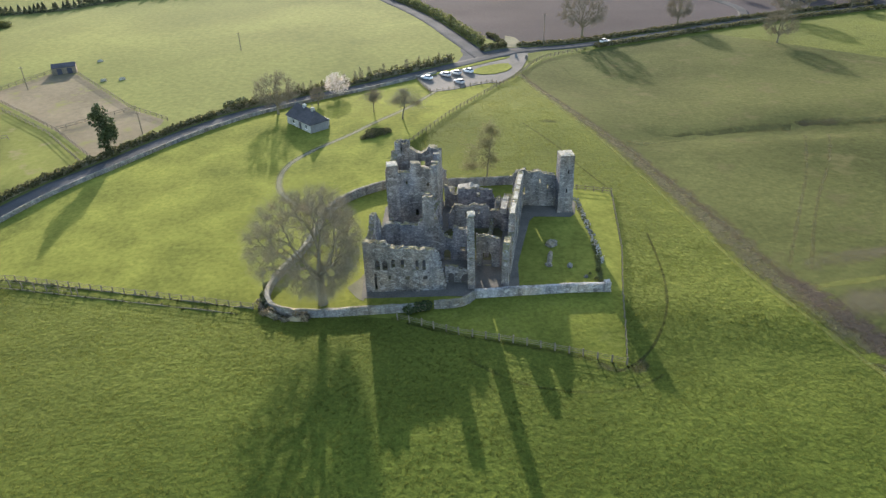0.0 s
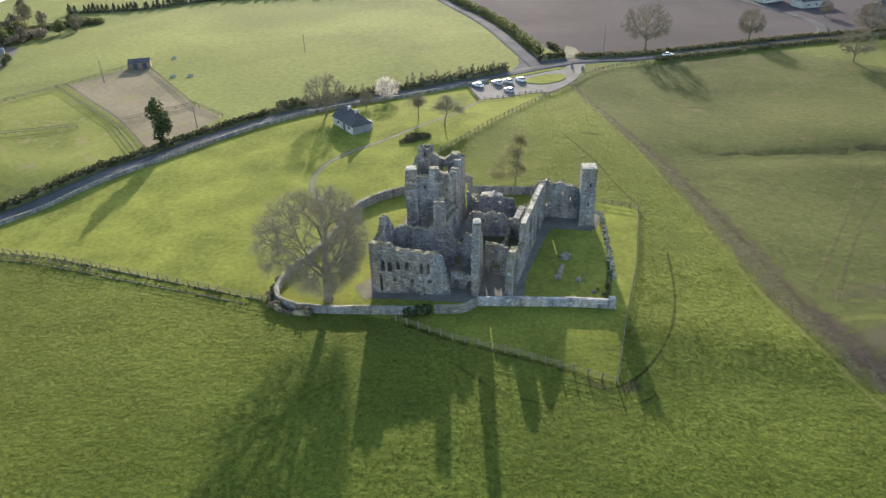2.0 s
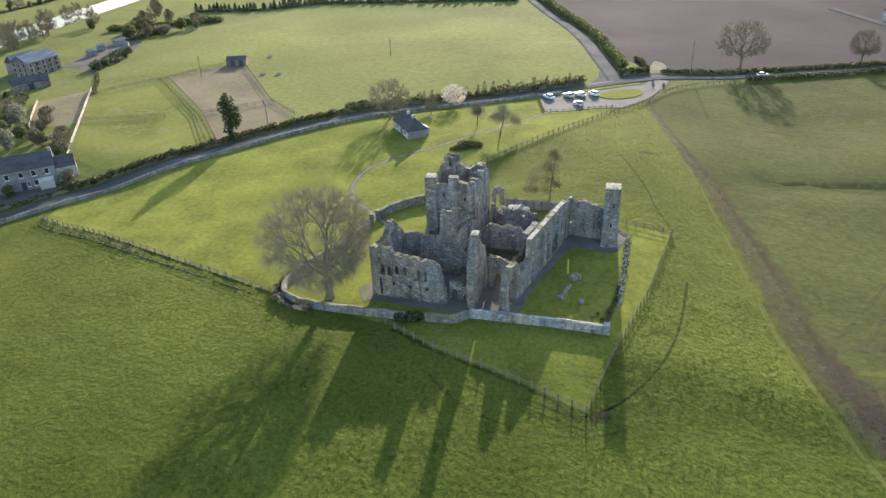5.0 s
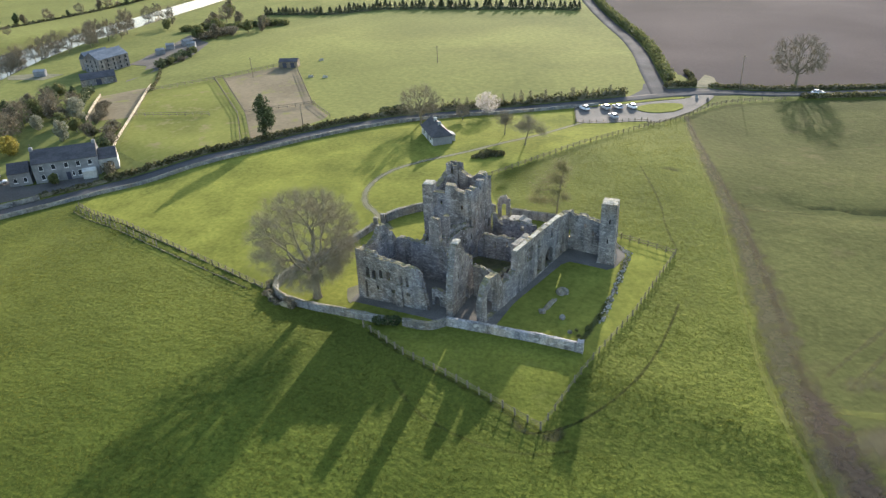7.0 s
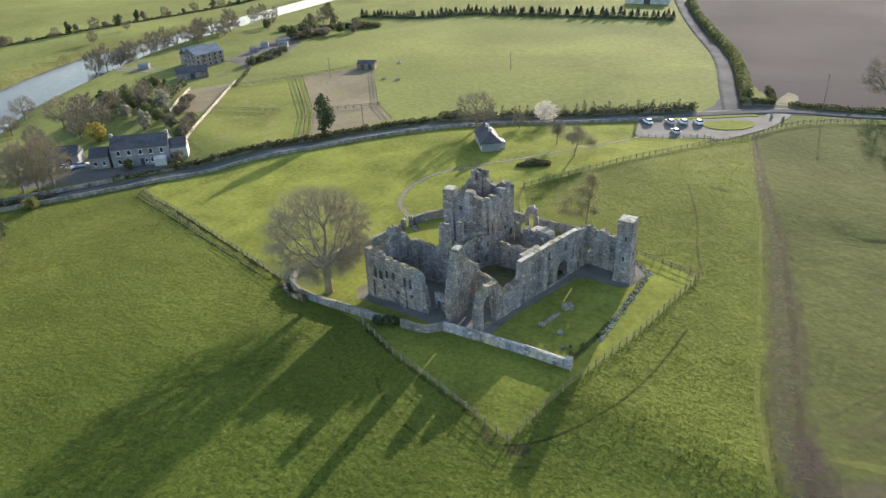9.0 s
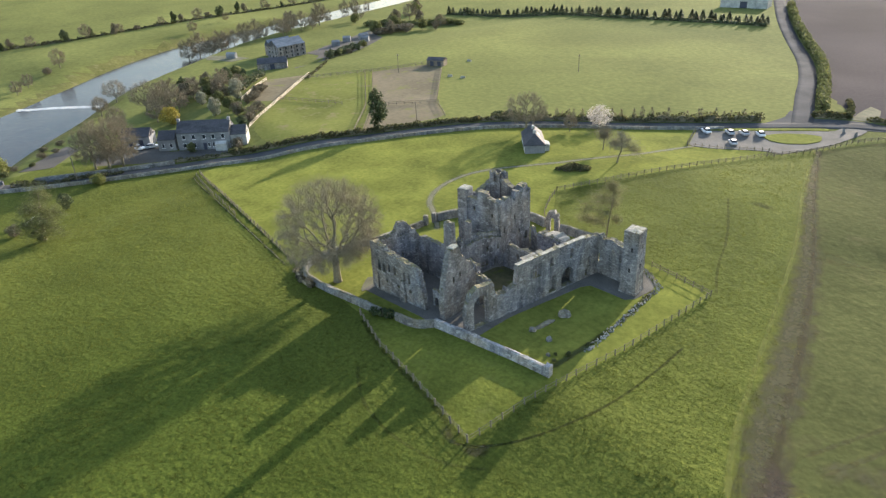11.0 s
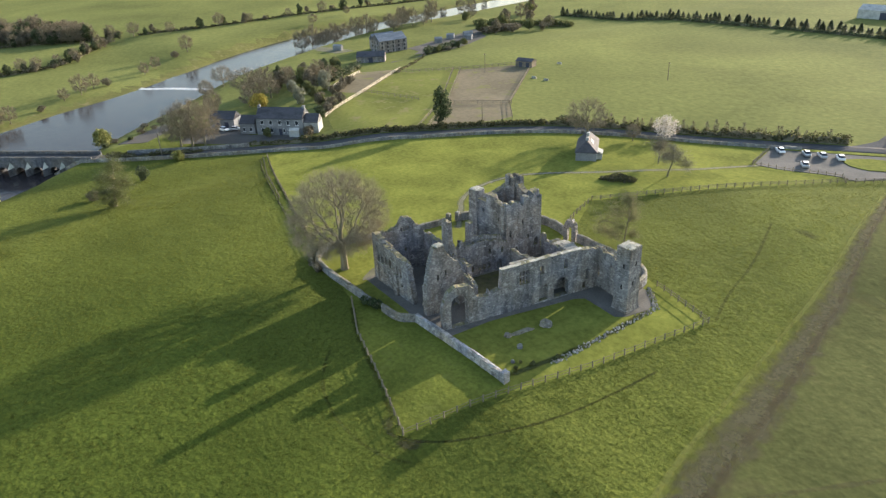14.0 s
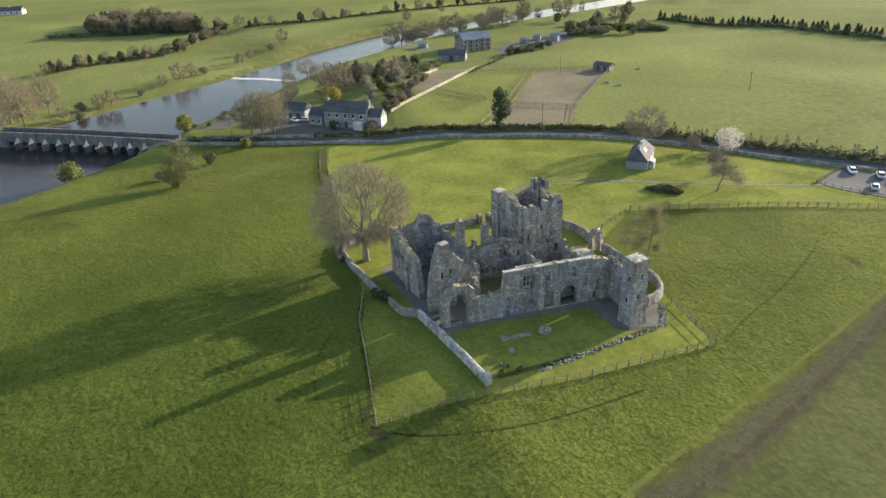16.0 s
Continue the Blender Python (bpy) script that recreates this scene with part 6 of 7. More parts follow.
for line, h in (([(-106, 121), (-83, 113.4), (-66, 109), (-49, 104.7), (-33, 100.6)], 0.3), ([(-104.5, 118), (-83, 110.8), (-66, 106.6), (-50, 102.8), (-36, 99.4)], 0.22)):
    hedge(line, h, 0.36, "dark line of rank weeds under the fence", L_HEDGE, 4, 0.15, 31, 0.9)

rng_ = np.random.default_rng(19)
for x, y, _ in spaced([(*p, 0) for p in offset(MAIN_ROAD[13:16] + [(8.5, 248.2)], 5.6)], 2.1):
    if rng_.uniform() < 0.8:
        plant("hedge_sapling", sapling, x + rng_.normal() * 0.5, y + rng_.normal() * 0.5, "bare upright thorn sapling in the roadside hedge", "tree", rng_.uniform(0, 360), rng_.uniform(0.6, 1.15), group="hedge saplings")
for k, (x, y, sc) in enumerate(((-203, 20, 1.15), (-211, 31, 1.2), (-219, 26, 1.25), (-226, 40, 1.0))):
    plant("bare_tree", kinds["c"], x, y, "tall pale leafless tree at the far end of the bridge", "tree", 80 * k, sc, 1.25, group="bridge trees")
hedge([(-32, 101.5), (-30.6, 98.6), (-27.5, 97.0), (-23, 96.6)], 1.2, 1.5, "heap of brown brambles against the curved wall", L_BROWN, 40, 0.16, 52, 0.6)

# ---- road walls and the bridge ----
field_wall("road_wall", offset(MAIN_ROAD[7:16], -3.6), 1.0, 0.55, "low grey stone wall along the road", 11, jag=0.06, step=2.0)
field_wall("road_wall", offset(MAIN_ROAD[5:8], 3.6), 1.2, 0.55, "low grey stone wall beside the house gateway", 12, jag=0.06, step=2.0)
field_wall("road_wall", offset(MAIN_ROAD[4:8], -3.6), 1.1, 0.55, "low grey stone wall from the bridge to the field gate", 13, jag=0.06, step=2.0)


def build_bridge():
    b = thing("bridge", -166, 53, WATER_Z, "long low grey stone bridge with small round arches", "bridge")
    a, c = (-192, 23.5), (-143, 79)
    length = math.dist(a, c)
    ux, uy = (c[0] - a[0]) / length, (c[1] - a[1]) / length
    road = [(0, -1.7), (length * 0.5, -1.5), (length, -1.9)]
    holes = [arch(8.5 + 5.84 * k, -7.4, 3.9, 3.5) for k in range(11)]
    for name, off, top in (("face_wall", -2.9, 1.0), ("face_wall", 2.9, 1.0)):
        p, q = (a[0] - uy * off, a[1] + ux * off), (c[0] - uy * off, c[1] + ux * off)
        stone(name, masonry(p, q, 0.6, [(s, z + top) for s, z in road], holes, z0=-8.2, jag=0.05, cell=1.4, seed=70 + int(off), rough=0.08), b, M_BRIDGE)
    stone("deck", masonry(a, c, 5.4, [(s, z) for s, z in road], z0=-2.3, jag=0.0, cell=4.0, rough=0.0), b, M_ROAD)
    stone("vault", masonry(a, c, 5.3, [(s, -2.32) for s, z in road], [arch(h_[0][0] + 1.95, -7.4, 3.9, 3.5) for h_ in holes], z0=-8.2, jag=0.0, cell=2.0, rough=0.0), b, M_BRIDGE)
    for k in range(10):
        s = 11.42 + 5.84 * k
        for off in (-3.5, 3.5):
            x, y = a[0] + ux * s - uy * off, a[1] + uy * s + ux * off
            v = [(-1.15, 0.7, -8.0), (1.15, 0.7, -8.0), (0, -1.9, -8.0), (-1.15, 0.7, -4.0), (1.15, 0.7, -4.0), (0, -1.8, -4.3), (0, 0.7, -1.9)]
            if off > 0:
                v = [(px, -py, pz) for px, py, pz in v]
            m = pose(x, y, 0, 0, 0, math.degrees(math.atan2(uy, ux)))
            q = [tuple(m @ Vector(t)) for t in v]
            wedge = stone("cutwater", (q, [(0, 1, 4, 3), (1, 2, 5, 4), (2, 0, 3, 5), (3, 4, 6)]), b, M_BRIDGE)
            part("capping", ([q[3], q[4], q[5], q[6]], [(1, 2, 3), (2, 0, 3), (0, 1, 3), (0, 2, 1)]), M_SUNCAP, wedge, "sloping cap stones painted pale as if sunlit")


build_bridge()
patch("slipway", [(-154, 88), (-149, 96), (-160, 109), (-168, 108)], M_YARD, 0.06, "grey gravel slipway beside the river", "slipway")
patch("gravel_patch", [(-233, 214), (-232, 224), (-246, 222), (-256, 215), (-250, 210)], M_PATH, 0.06, "pale gravel patch west of the mill", "gravel")
weir = part("weir", ([(-251 + 27 * t + 0.8 * math.sin(9 * t) + dx, 121 + 25 * t + dy, WATER_Z + z * (1.0 + 0.9 * math.sin(23 * t) * math.sin(37 * t + 1))) for t in [k / 32 for k in range(33)] for dx, dy, z in ((0, 0, -0.3), (0.5, -0.6, 0.12), (2.0, -2.3, 0.06), (3.2, -3.8, -0.16))],
                     [(4 * k + i, 4 * k + i + 1, 4 * k + i + 5, 4 * k + i + 4) for k in range(32) for i in range(3)]), M_FOAM)
tagged(weir, "white broken water over a low weir", "weir", kind="structure")


# ---- buildings ----


def gabled(w, d, eave, ridge, hip=0.0, over=0.25):
    """Roof with a ridge along x; hip: how far the ridge ends draw in."""
    x, y = w / 2 + over * (hip > 0), d / 2 + over
    z = eave - 0.1
    r = w / 2 - hip
    t = 0.14
    v = [(-x, -y, z), (x, -y, z), (x, y, z), (-x, y, z), (-r, 0, ridge), (r, 0, ridge)]
    v += [(a, b, c + t) for a, b, c in v]
    q = [(6, 7, 11, 10), (8, 9, 10, 11), (9, 6, 10), (7, 8, 11), (0, 4, 5, 1), (2, 5, 4, 3), (3, 4, 0), (1, 5, 2), (0, 1, 7, 6), (2, 3, 9, 8), (1, 2, 8, 7), (3, 0, 6, 9)]
    return v, q


def shell(w, d, eave, ridge, hip=0.0):
    x, y = w / 2, d / 2
    if hip > 0:
        return box(-x, x, -y, y, -1.0, eave)
    v = [(-x, -y, -1), (x, -y, -1), (x, y, -1), (-x, y, -1), (-x, -y, eave), (x, -y, eave), (x, y, eave), (-x, y, eave), (-x, 0, ridge - 0.02), (x, 0, ridge - 0.02)]
    return v, [(0, 1, 5, 4), (2, 3, 7, 6), (1, 2, 6, 9, 5), (3, 0, 4, 8, 7), (4, 5, 9, 8), (6, 7, 8, 9), (3, 2, 1, 0)]


def building(name, x, y, turn, w, d, eave, ridge, label, category, wall, roof, hip=0.0, windows=(), doors=(), chimneys=(), sink=0.0, surround=None):
    """windows, doors: (face, along, sill, width, height); face 'f' front (-y), 'b' back, 'l' and 'r' the ends."""
    h = thing(name, x, y, gz(x, y) - sink, label, category, turn)
    part("wall", shell(w, d, eave, ridge, hip), wall, h)
    part("roof", gabled(w, d, eave, ridge, hip), roof, h)

    def put(face, s, z, ww, hh, depth):
        if face in "fb":
            k = -1 if face == "f" else 1
            y0, y1 = sorted((k * (d / 2 - 0.1), k * (d / 2 + depth)))
            return box(s - ww / 2, s + ww / 2, y0, y1, z, z + hh)
        k = -1 if face == "l" else 1
        x0, x1 = sorted((k * (w / 2 - 0.1), k * (w / 2 + depth)))
        return box(x0, x1, s - ww / 2, s + ww / 2, z, z + hh)

    for face, s, z, ww, hh in windows:
        win = part("window", put(face, s, z - 0.06, ww + 0.12, hh + 0.12, 0.02), surround or M_FRAME, h)
        part("pane", put(face, s, z, ww, hh, 0.035), M_GLASS, win)
        part("sill", put(face, s, z - 0.2, ww + 0.3, 0.1, 0.1), surround or M_FRAME, win)
    for face, s, z, ww, hh in doors:
        part("door", put(face, s, z, ww, hh, 0.03), M_DOOR, h)
    for cx, cy, cw in chimneys:
        ch = part("chimney", box(cx - cw / 2, cx + cw / 2, cy - 0.4, cy + 0.4, eave, ridge + 0.8, 0.06), wall, h)
        part("pot", tube([(cx, cy, ridge + 1.3), (cx, cy, ridge + 1.75)], [0.14, 0.11], 8), M_BARK, ch)
    return h


HT = math.degrees(math.atan2(139 - 127.65, 12.64))
building("farmhouse", -126.4, 136.3, HT, 16.8, 6.6, 5.6, 8.6, "two-storey pale blue-grey rendered house with slate roof", "house", M_RENDER, M_SLATE,
         windows=[("f", s, z, 0.95, 1.3) for z in (0.95, 3.6) for s in (-6.2, -3.1, 0.2, 3.2, 6.3) if not (z < 2 and abs(s) < 1)] + [("f", 1.5, 1.0, 0.5, 1.2)], doors=[("f", 0.2, 0, 1.1, 2.2)], chimneys=[(-8.0, 0, 0.9), (8.0, 0, 0.9)])
building("house_annex", -135.3, 128.0, HT, 5.6, 5.4, 3.6, 5.8, "lower rendered annex with slate roof at the house end", "annex", M_RENDER, M_SLATE, windows=[("f", -1.2, 1.0, 0.8, 1.2), ("f", 1.3, 1.0, 0.8, 1.2)])
building("house_wing", -118.6, 143.6, HT + 4, 5.0, 5.0, 3.6, 5.9, "small rendered wing with white gable", "annex", M_WHITE, M_SLATE, windows=[("f", 0.2, 1.0, 0.8, 1.1)])
building("porch_canopy", -119.3, 137.0, HT, 3.6, 2.0, 2.2, 2.8, "white lean-to porch against the house", "porch", M_WHITE, M_WHITE)
building("barn", -147.6, 123.6, HT, 9.5, 5.5, 3.4, 5.6, "single-storey outbuilding with slate roof and dark doors", "barn", M_RENDER, M_SLATE, doors=[("f", 1.8, 0, 1.5, 2.4), ("f", -1.5, 0, 1.2, 2.2)])
CT = 130.5
cottage = building("cottage", -36.3, 188.9, CT, 12.2, 5.7, 2.4, 5.3, "small whitewashed cottage with steep dark slate roof on the lawn", "cottage", M_WHITE, M_SLATE, hip=1.5,
                   windows=[("b", -3.9, 0.9, 0.8, 1.0), ("b", 2.6, 0.9, 0.8, 1.0), ("f", -3.4, 0.9, 0.8, 1.0), ("f", 3.6, 0.9, 0.8, 1.0)], doors=[("b", -0.8, 0, 1.1, 2.0)], chimneys=[(-3.6, 0, 0.8), (0.6, 0, 0.8)])
part("end_wall", box(-6.14, -6.02, -2.83, 2.83, -0.8, 2.38), M_RENDER, cottage, "grey end wall")
# white sheet lying just above part of the front roof slope
part("roof_sheet", ([(-2.2, -1.75, 3.66), (0.2, -1.75, 3.66), (0.2, -0.95, 4.5), (-2.2, -0.95, 4.5), (-2.2, -1.80, 3.72), (0.2, -1.80, 3.72), (0.2, -1.0, 4.56), (-2.2, -1.0, 4.56)], [(3, 2, 1, 0), (4, 5, 6, 7), (0, 1, 5, 4), (1, 2, 6, 5), (2, 3, 7, 6), (3, 0, 4, 7)]), M_WHITE, cottage, "pale sheet over part of the slates")
part("lean_to", joined(box(-4.4, -1.6, -4.3, -2.8, -0.8, 1.7), ([(-4.6, -4.5, 1.65), (-1.4, -4.5, 1.65), (-1.4, -2.75, 2.5), (-4.6, -2.75, 2.5), (-4.6, -4.5, 1.8), (-1.4, -4.5, 1.8), (-1.4, -2.75, 2.65), (-4.6, -2.75, 2.65)], [(3, 2, 1, 0), (4, 5, 6, 7), (0, 1, 5, 4), (1, 2, 6, 5), (2, 3, 7, 6), (3, 0, 4, 7)])), M_WHITE, cottage, "low pale lean-to on the sunny side")
building("mill", -219.4, 237.5, 84, 15.5, 10, 6.3, 9.0, "three-storey dark stone mill with pale metal roof", "mill", M_MILL, M_METALROOF, sink=0.5,
         windows=[(f_, s, z, 0.8, 1.1) for f_ in "bf" for z in (0.9, 2.8, 4.7) for s in (-6.2, -3.1, 0, 3.1, 6.2)] + [("l", s, z, 0.8, 1.1) for z in (0.9, 2.8, 4.7) for s in (-3, 0, 3)], surround=M_MILL)
building("mill_wing", -226.9, 238.2, 84, 12.5, 4.8, 5.6, 8.2, "narrower stone wing behind the mill with metal roof", "mill", M_MILL, M_METALROOF, sink=0.5)
building("mill_shed", -203, 217, 52, 13.5, 6, 2.8, 4.8, "low slate-roofed outbuilding beside the mill", "shed", M_MILL, M_SLATE, doors=[("f", 0, 0, 2.0, 2.4)])
building("stable", -131.5, 251.5, 20, 7.8, 4.2, 2.4, 3.3, "small dark field stable with felt roof", "stable", M_POST, M_SLATE, doors=[("f", -1.5, 0, 1.6, 2.0), ("f", 1.8, 0, 1.6, 2.0)])
building("far_house", -612, 12, 70, 22, 9, 3.2, 6.0, "far white bungalow with grey roof", "house", M_WHITE, M_SLATE, windows=[("f", s, 0.9, 1.6, 1.3) for s in (-7, -2.5, 2.5, 7)], chimneys=[(0, 0, 0.9)])
building("farm_shed", -82, 464, 8, 26, 12, 4.5, 6.5, "long farm shed with white roof", "shed", M_WHITE, M_WHITE, doors=[("f", 0, 0, 4, 3.6)])
for k, (x, y, t, w, d) in enumerate(((-216, 266, 60, 4, 2.4), (-220, 277, 40, 4, 2.4), (-212, 283, 30, 4, 2.4), (-219, 288, 70, 5, 2.4), (-240, 219, 30, 5, 2.2))):
    building("yard_shed", x, y, t, w, d, 2.2, 2.9, "small grey storage shed in the mill yard", "shed", M_RENDER, M_RENDER)


# ---- cars ----


def loft(sections):
    """A closed body from cross-sections along x, each (x, half width, low, shoulder, top half width, top)."""
    vs, fs = [], []
    for x, w, lo, sh, tw, tp in sections:
        vs += [(x, -w, lo), (x, -w * 1.02, (lo + sh) / 2), (x, -w * 0.97, sh), (x, -tw, tp), (x, tw, tp), (x, w * 0.97, sh), (x, w * 1.02, (lo + sh) / 2), (x, w, lo)]
    for k in range(len(sections) - 1):
        fs += [(8 * k + i, 8 * k + (i + 1) % 8, 8 * k + 8 + (i + 1) % 8, 8 * k + 8 + i) for i in range(8)]
    fs += [tuple(range(8))[::-1], tuple(8 * (len(sections) - 1) + i for i in range(8))]
    return vs, fs


def build_car(paint, label):
    car = thing("car", 0, 0, 0, label, "car", group="cars")
    part("body", loft([(-2.1, 0.7, 0.4, 0.7, 0.66, 0.78), (-1.95, 0.84, 0.28, 0.86, 0.74, 0.98), (-1.0, 0.88, 0.25, 0.9, 0.76, 0.98), (0.9, 0.88, 0.25, 0.88, 0.76, 0.95), (1.7, 0.85, 0.28, 0.76, 0.72, 0.84), (2.1, 0.7, 0.4, 0.6, 0.62, 0.66)]), paint, car)
    part("cabin", loft([(-1.85, 0.72, 0.92, 0.98, 0.66, 1.0), (-1.3, 0.74, 0.92, 1.1, 0.6, 1.43), (0.1, 0.74, 0.92, 1.12, 0.6, 1.45), (1.05, 0.72, 0.92, 0.95, 0.66, 0.97)]), M_GLASS, car)
    part("roof", loft([(-1.28, 0.58, 1.42, 1.45, 0.52, 1.47), (-0.5, 0.6, 1.44, 1.48, 0.54, 1.51), (0.12, 0.58, 1.42, 1.45, 0.52, 1.48)]), paint, car)
    for x in (-1.3, 1.3):
        for y in (-0.8, 0.8):
            wheel = part("wheel", tube([(x, y - 0.1, 0.31), (x, y + 0.1, 0.31)], [0.31, 0.31], 12), M_TYRE, car)
            part("rim", tube([(x, y - 0.11, 0.31), (x, y + 0.11, 0.31)], [0.19, 0.19], 8), M_CARSILVER, wheel)
    for y in (-0.55, 0.55):
        part("headlight", box(2.0, 2.13, y - 0.15, y + 0.15, 0.55, 0.68), M_LAMP, car)
    return car


white_car, silver_car = build_car(M_CARWHITE, "white hatchback car standing on gravel"), build_car(M_CARSILVER, "silver hatchback car standing on gravel")
spots = [(-3.2, 232.2, 138, 0), (3.0, 234.8, 133, 1), (6.6, 236.4, 136, 1), (10.8, 238.1, 130, 0), (7.3, 226.4, 128, 1)]
used_first = {0: False, 1: False}
for x, y, turn, kind_ in spots + [(-142.8, 121.1, 20, 0), (-140.6, 124.4, 60, 1), (66, 277.4, 22, 0)]:
    m = pose(x, y, gz(x, y) + (0.17 if y > 150 else 0.05), 0, 0, turn)
    base = (white_car, silver_car)[kind_]
    if not used_first[kind_]:
        base.matrix_basis, used_first[kind_] = m, True
    else:
        copy_thing(base, m)

# ---- poles, stones and small things ----


def pole(x, y, h, lean=0.0):
    p = thing("utility_pole", x, y, gz(x, y), "weathered timber utility pole with crossarm", "pole", group="utility poles")
    part("shaft", tube([(0, 0, -0.5), (lean * 0.5, 0, h * 0.5), (lean, 0, h)], [0.15, 0.13, 0.10], 8), M_POST, p)
    part("crossarm", box(lean - 0.7, lean + 0.7, -0.06, 0.06, h - 0.7, h - 0.58), M_POST, p)
    for k in (-0.55, 0.0, 0.55):
        part("insulator", tube([(lean + k, 0, h - 0.58), (lean + k, 0, h - 0.38)], [0.05, 0.03], 6), M_CAP, p)


for x, y, h in ((41.3, 272, 12.5), (-82, 187.4, 6.5), (-135.3, 232, 8.0), (-73.7, 272.2, 7.0), (-131, 96, 7.5)):
    pole(x, y, h)


def boulder(x, y, w, d, h, turn, label, mat=None, seed=0, name="fallen_stone"):
    rng = np.random.default_rng(seed)
    if name == "fallen_stone":
        bm = bmesh.new()
        bmesh.ops.create_icosphere(bm, subdivisions=3, radius=1.0)
        bm.verts.ensure_lookup_table()
        vs = []
        for q in bm.verts:
            k = 1.0 + 0.32 * noise.noise(q.co * 1.6 + Vector((seed * 5.1, 0, 0))) + 0.12 * noise.noise(q.co * 4.5 + Vector((0, seed * 3.3, 0)))
            p = [math.copysign(abs(c) ** 0.75, c) * k for c in q.co]
            vs.append((p[0] * w / 2, p[1] * d / 2, p[2] * h))
        fs = [tuple(q.index for q in face.verts) for face in bm.faces]
        bm.free()
    else:
        vs, fs = pillar(0, 0, w, d, -0.2, h, 0, 0.35, seed, h * 0.25, 0.35, 0.16)
    o = part(name, (vs, fs), mat or M_FIELDSTONE)
    o.matrix_basis = pose(x, y, gz(x, y), rng.uniform(-6, 6), rng.uniform(-6, 6), turn)
    return tagged(o, label, "stone")


boulder(21.0, 118.4, 2.3, 1.8, 1.0, 20, "large rough block of fallen masonry on the grass", seed=3)
boulder(19.4, 111.0, 1.3, 1.2, 0.55, 10, "pale fallen stone at the end of a low wall stub", M_FIELDSTONE, 4)
boulder(20.0, 113.6, 0.9, 4.6, 0.45, -12, "low pale remnant of a fallen wall in the grass", M_FIELDSTONE, 5)
boulder(23.2, 110.4, 0.9, 0.9, 0.7, 40, "small grey headstone-like block on the grass", seed=6)
boulder(25.5, 106.8, 0.7, 0.5, 0.5, 10, "small grey stone on the lawn", seed=7)
rng_ = np.random.default_rng(12)
vs_, fs_ = [], []
for k in range(300):
    t = k / 299
    x = 29.6 - 0.2 * t + rng_.normal() * 0.3 if t < 0.75 else 29.4 - 5.0 * (t - 0.75) * 4 + rng_.normal() * 0.3
    y = 112 + 26 * min(1, t / 0.75) + rng_.normal() * 0.3 if t < 0.75 else 138 + 4.0 * (t - 0.75) * 4 + rng_.normal() * 0.3
    s = rng_.uniform(0.10, 0.34)
    v, q = pillar(x, y, s, s * rng_.uniform(0.7, 1.3), -0.1 + gz(x, y), gz(x, y) + s * rng_.uniform(0.5, 0.9), rng_.uniform(0, 90), 0.4, k, 0.06, 0.3, 0.1)
    kk = len(vs_)
    vs_ += v
    fs_ += [tuple(i + kk for i in face) for face in q]
tagged(part("rubble_line", (vs_, fs_), M_LIMESTONE), "line of tumbled mossy stones edging the sunken lawn", "rubble", kind="stuff")
tagged(part("wall_end", pillar(28.3, 102.7, 1.1, 1.3, -0.5, 1.5, 4, 0.06, 91, 0.12, 0.4, 0.08), M_LIMESTONE), "thick pale stone stub ending the boundary wall", "wall")
for k, (x, y, sc) in enumerate(((27.2, 106.2, 0.16), (27.9, 109.0, 0.2), (28.9, 113.4, 0.16), (26.4, 107.6, 0.12))):
    plant("wall_shrub", olive_round, x, y, "small scrubby bush among tumbled stones", "bush", 70 * k, sc, 0.9, group="scrub by the stones")
for x, y in ((-107, 240), (-124, 264), (-113, 239)):
    boulder(x, y, 2.4, 0.8, 0.7, 30, "pale water trough in the meadow", M_CAP, int(x) % 9, "trough")
for x, y in ((29, 255), (32.6, 254)):
    boulder(x, y, 0.8, 0.8, 1.3, 20, "square stone pier at the car park entrance", M_FIELDSTONE, int(y) % 7, "gate_pier")


DITCH = [(28, 237, 3), (37.6, 199, 5.5), (46.4, 173, 7.5), (53.8, 144, 11.0), (58.6, 122, 12.0), (61.8, 106, 12.0), (67, 90, 10.0), (71.5, 80, 10), (86, 40, 10), (101, -10, 10)]
DITCH = [(x - 0.1 * w, y, 0.8 * w) for x, y, w in DITCH]
strip_of("ditch", DITCH, 9, W_MUD, "broad brown trampled strip along a field ditch", "ditch", 0.05)
strip_of("ditch", [(x + 0.14 * w, y, 0.2 * w) for x, y, w in DITCH], 2, W_DITCH, "dark muddy bottom of the field ditch", "ditch", 0.09)
strip_of("ditch_margin", [(x - 0.47 * w, y, 0.9 + 0.06 * w) for x, y, w in DITCH], 1.2, W_PALE, "bleached grass margin beside the ditch", "margin", 0.08)
strip_of("field_bank", [(45, 170), (52, 172.4, 7), (60, 175), (69.9, 177.2), (85, 180), (98, 182), (112, 182.5), (130, 183), (165, 192)], 6.0, W_RANK, "dark rank grass along an old field bank", "bank")
strip_of("fence_margin", [(-8, 95.6), (2, 91.0), (14, 87.8), (27.5, 83.8)], 1.5, W_TREAD, "dark rank grass along the foot of the fence", "margin")
strip_of("field_hollow", [(94, 182.0), (98, 182.6), (103, 182.8), (108, 182.4), (111, 182)], 6.5, W_DITCH, "dark trampled hollow in the field", "mud", 0.08)
strip_of("field_track", [(63.5, 103.4), (66, 103.6), (79.4, 105.8), (100, 109.5), (130, 115)], 2.2, W_PALE, "pale grassy track leaving a gap in the ditch", "track")
strip_of("rough_ground", [(62, 98), (74, 98), (92, 99), (120, 103)], 11, W_BROWN, "rough brown ground beyond the ditch", "ground")
strip_of("rough_ground", [(64, 112), (78, 113), (98, 118)], 9, W_BROWN, "rough brown ground beside the grassy track", "ground")
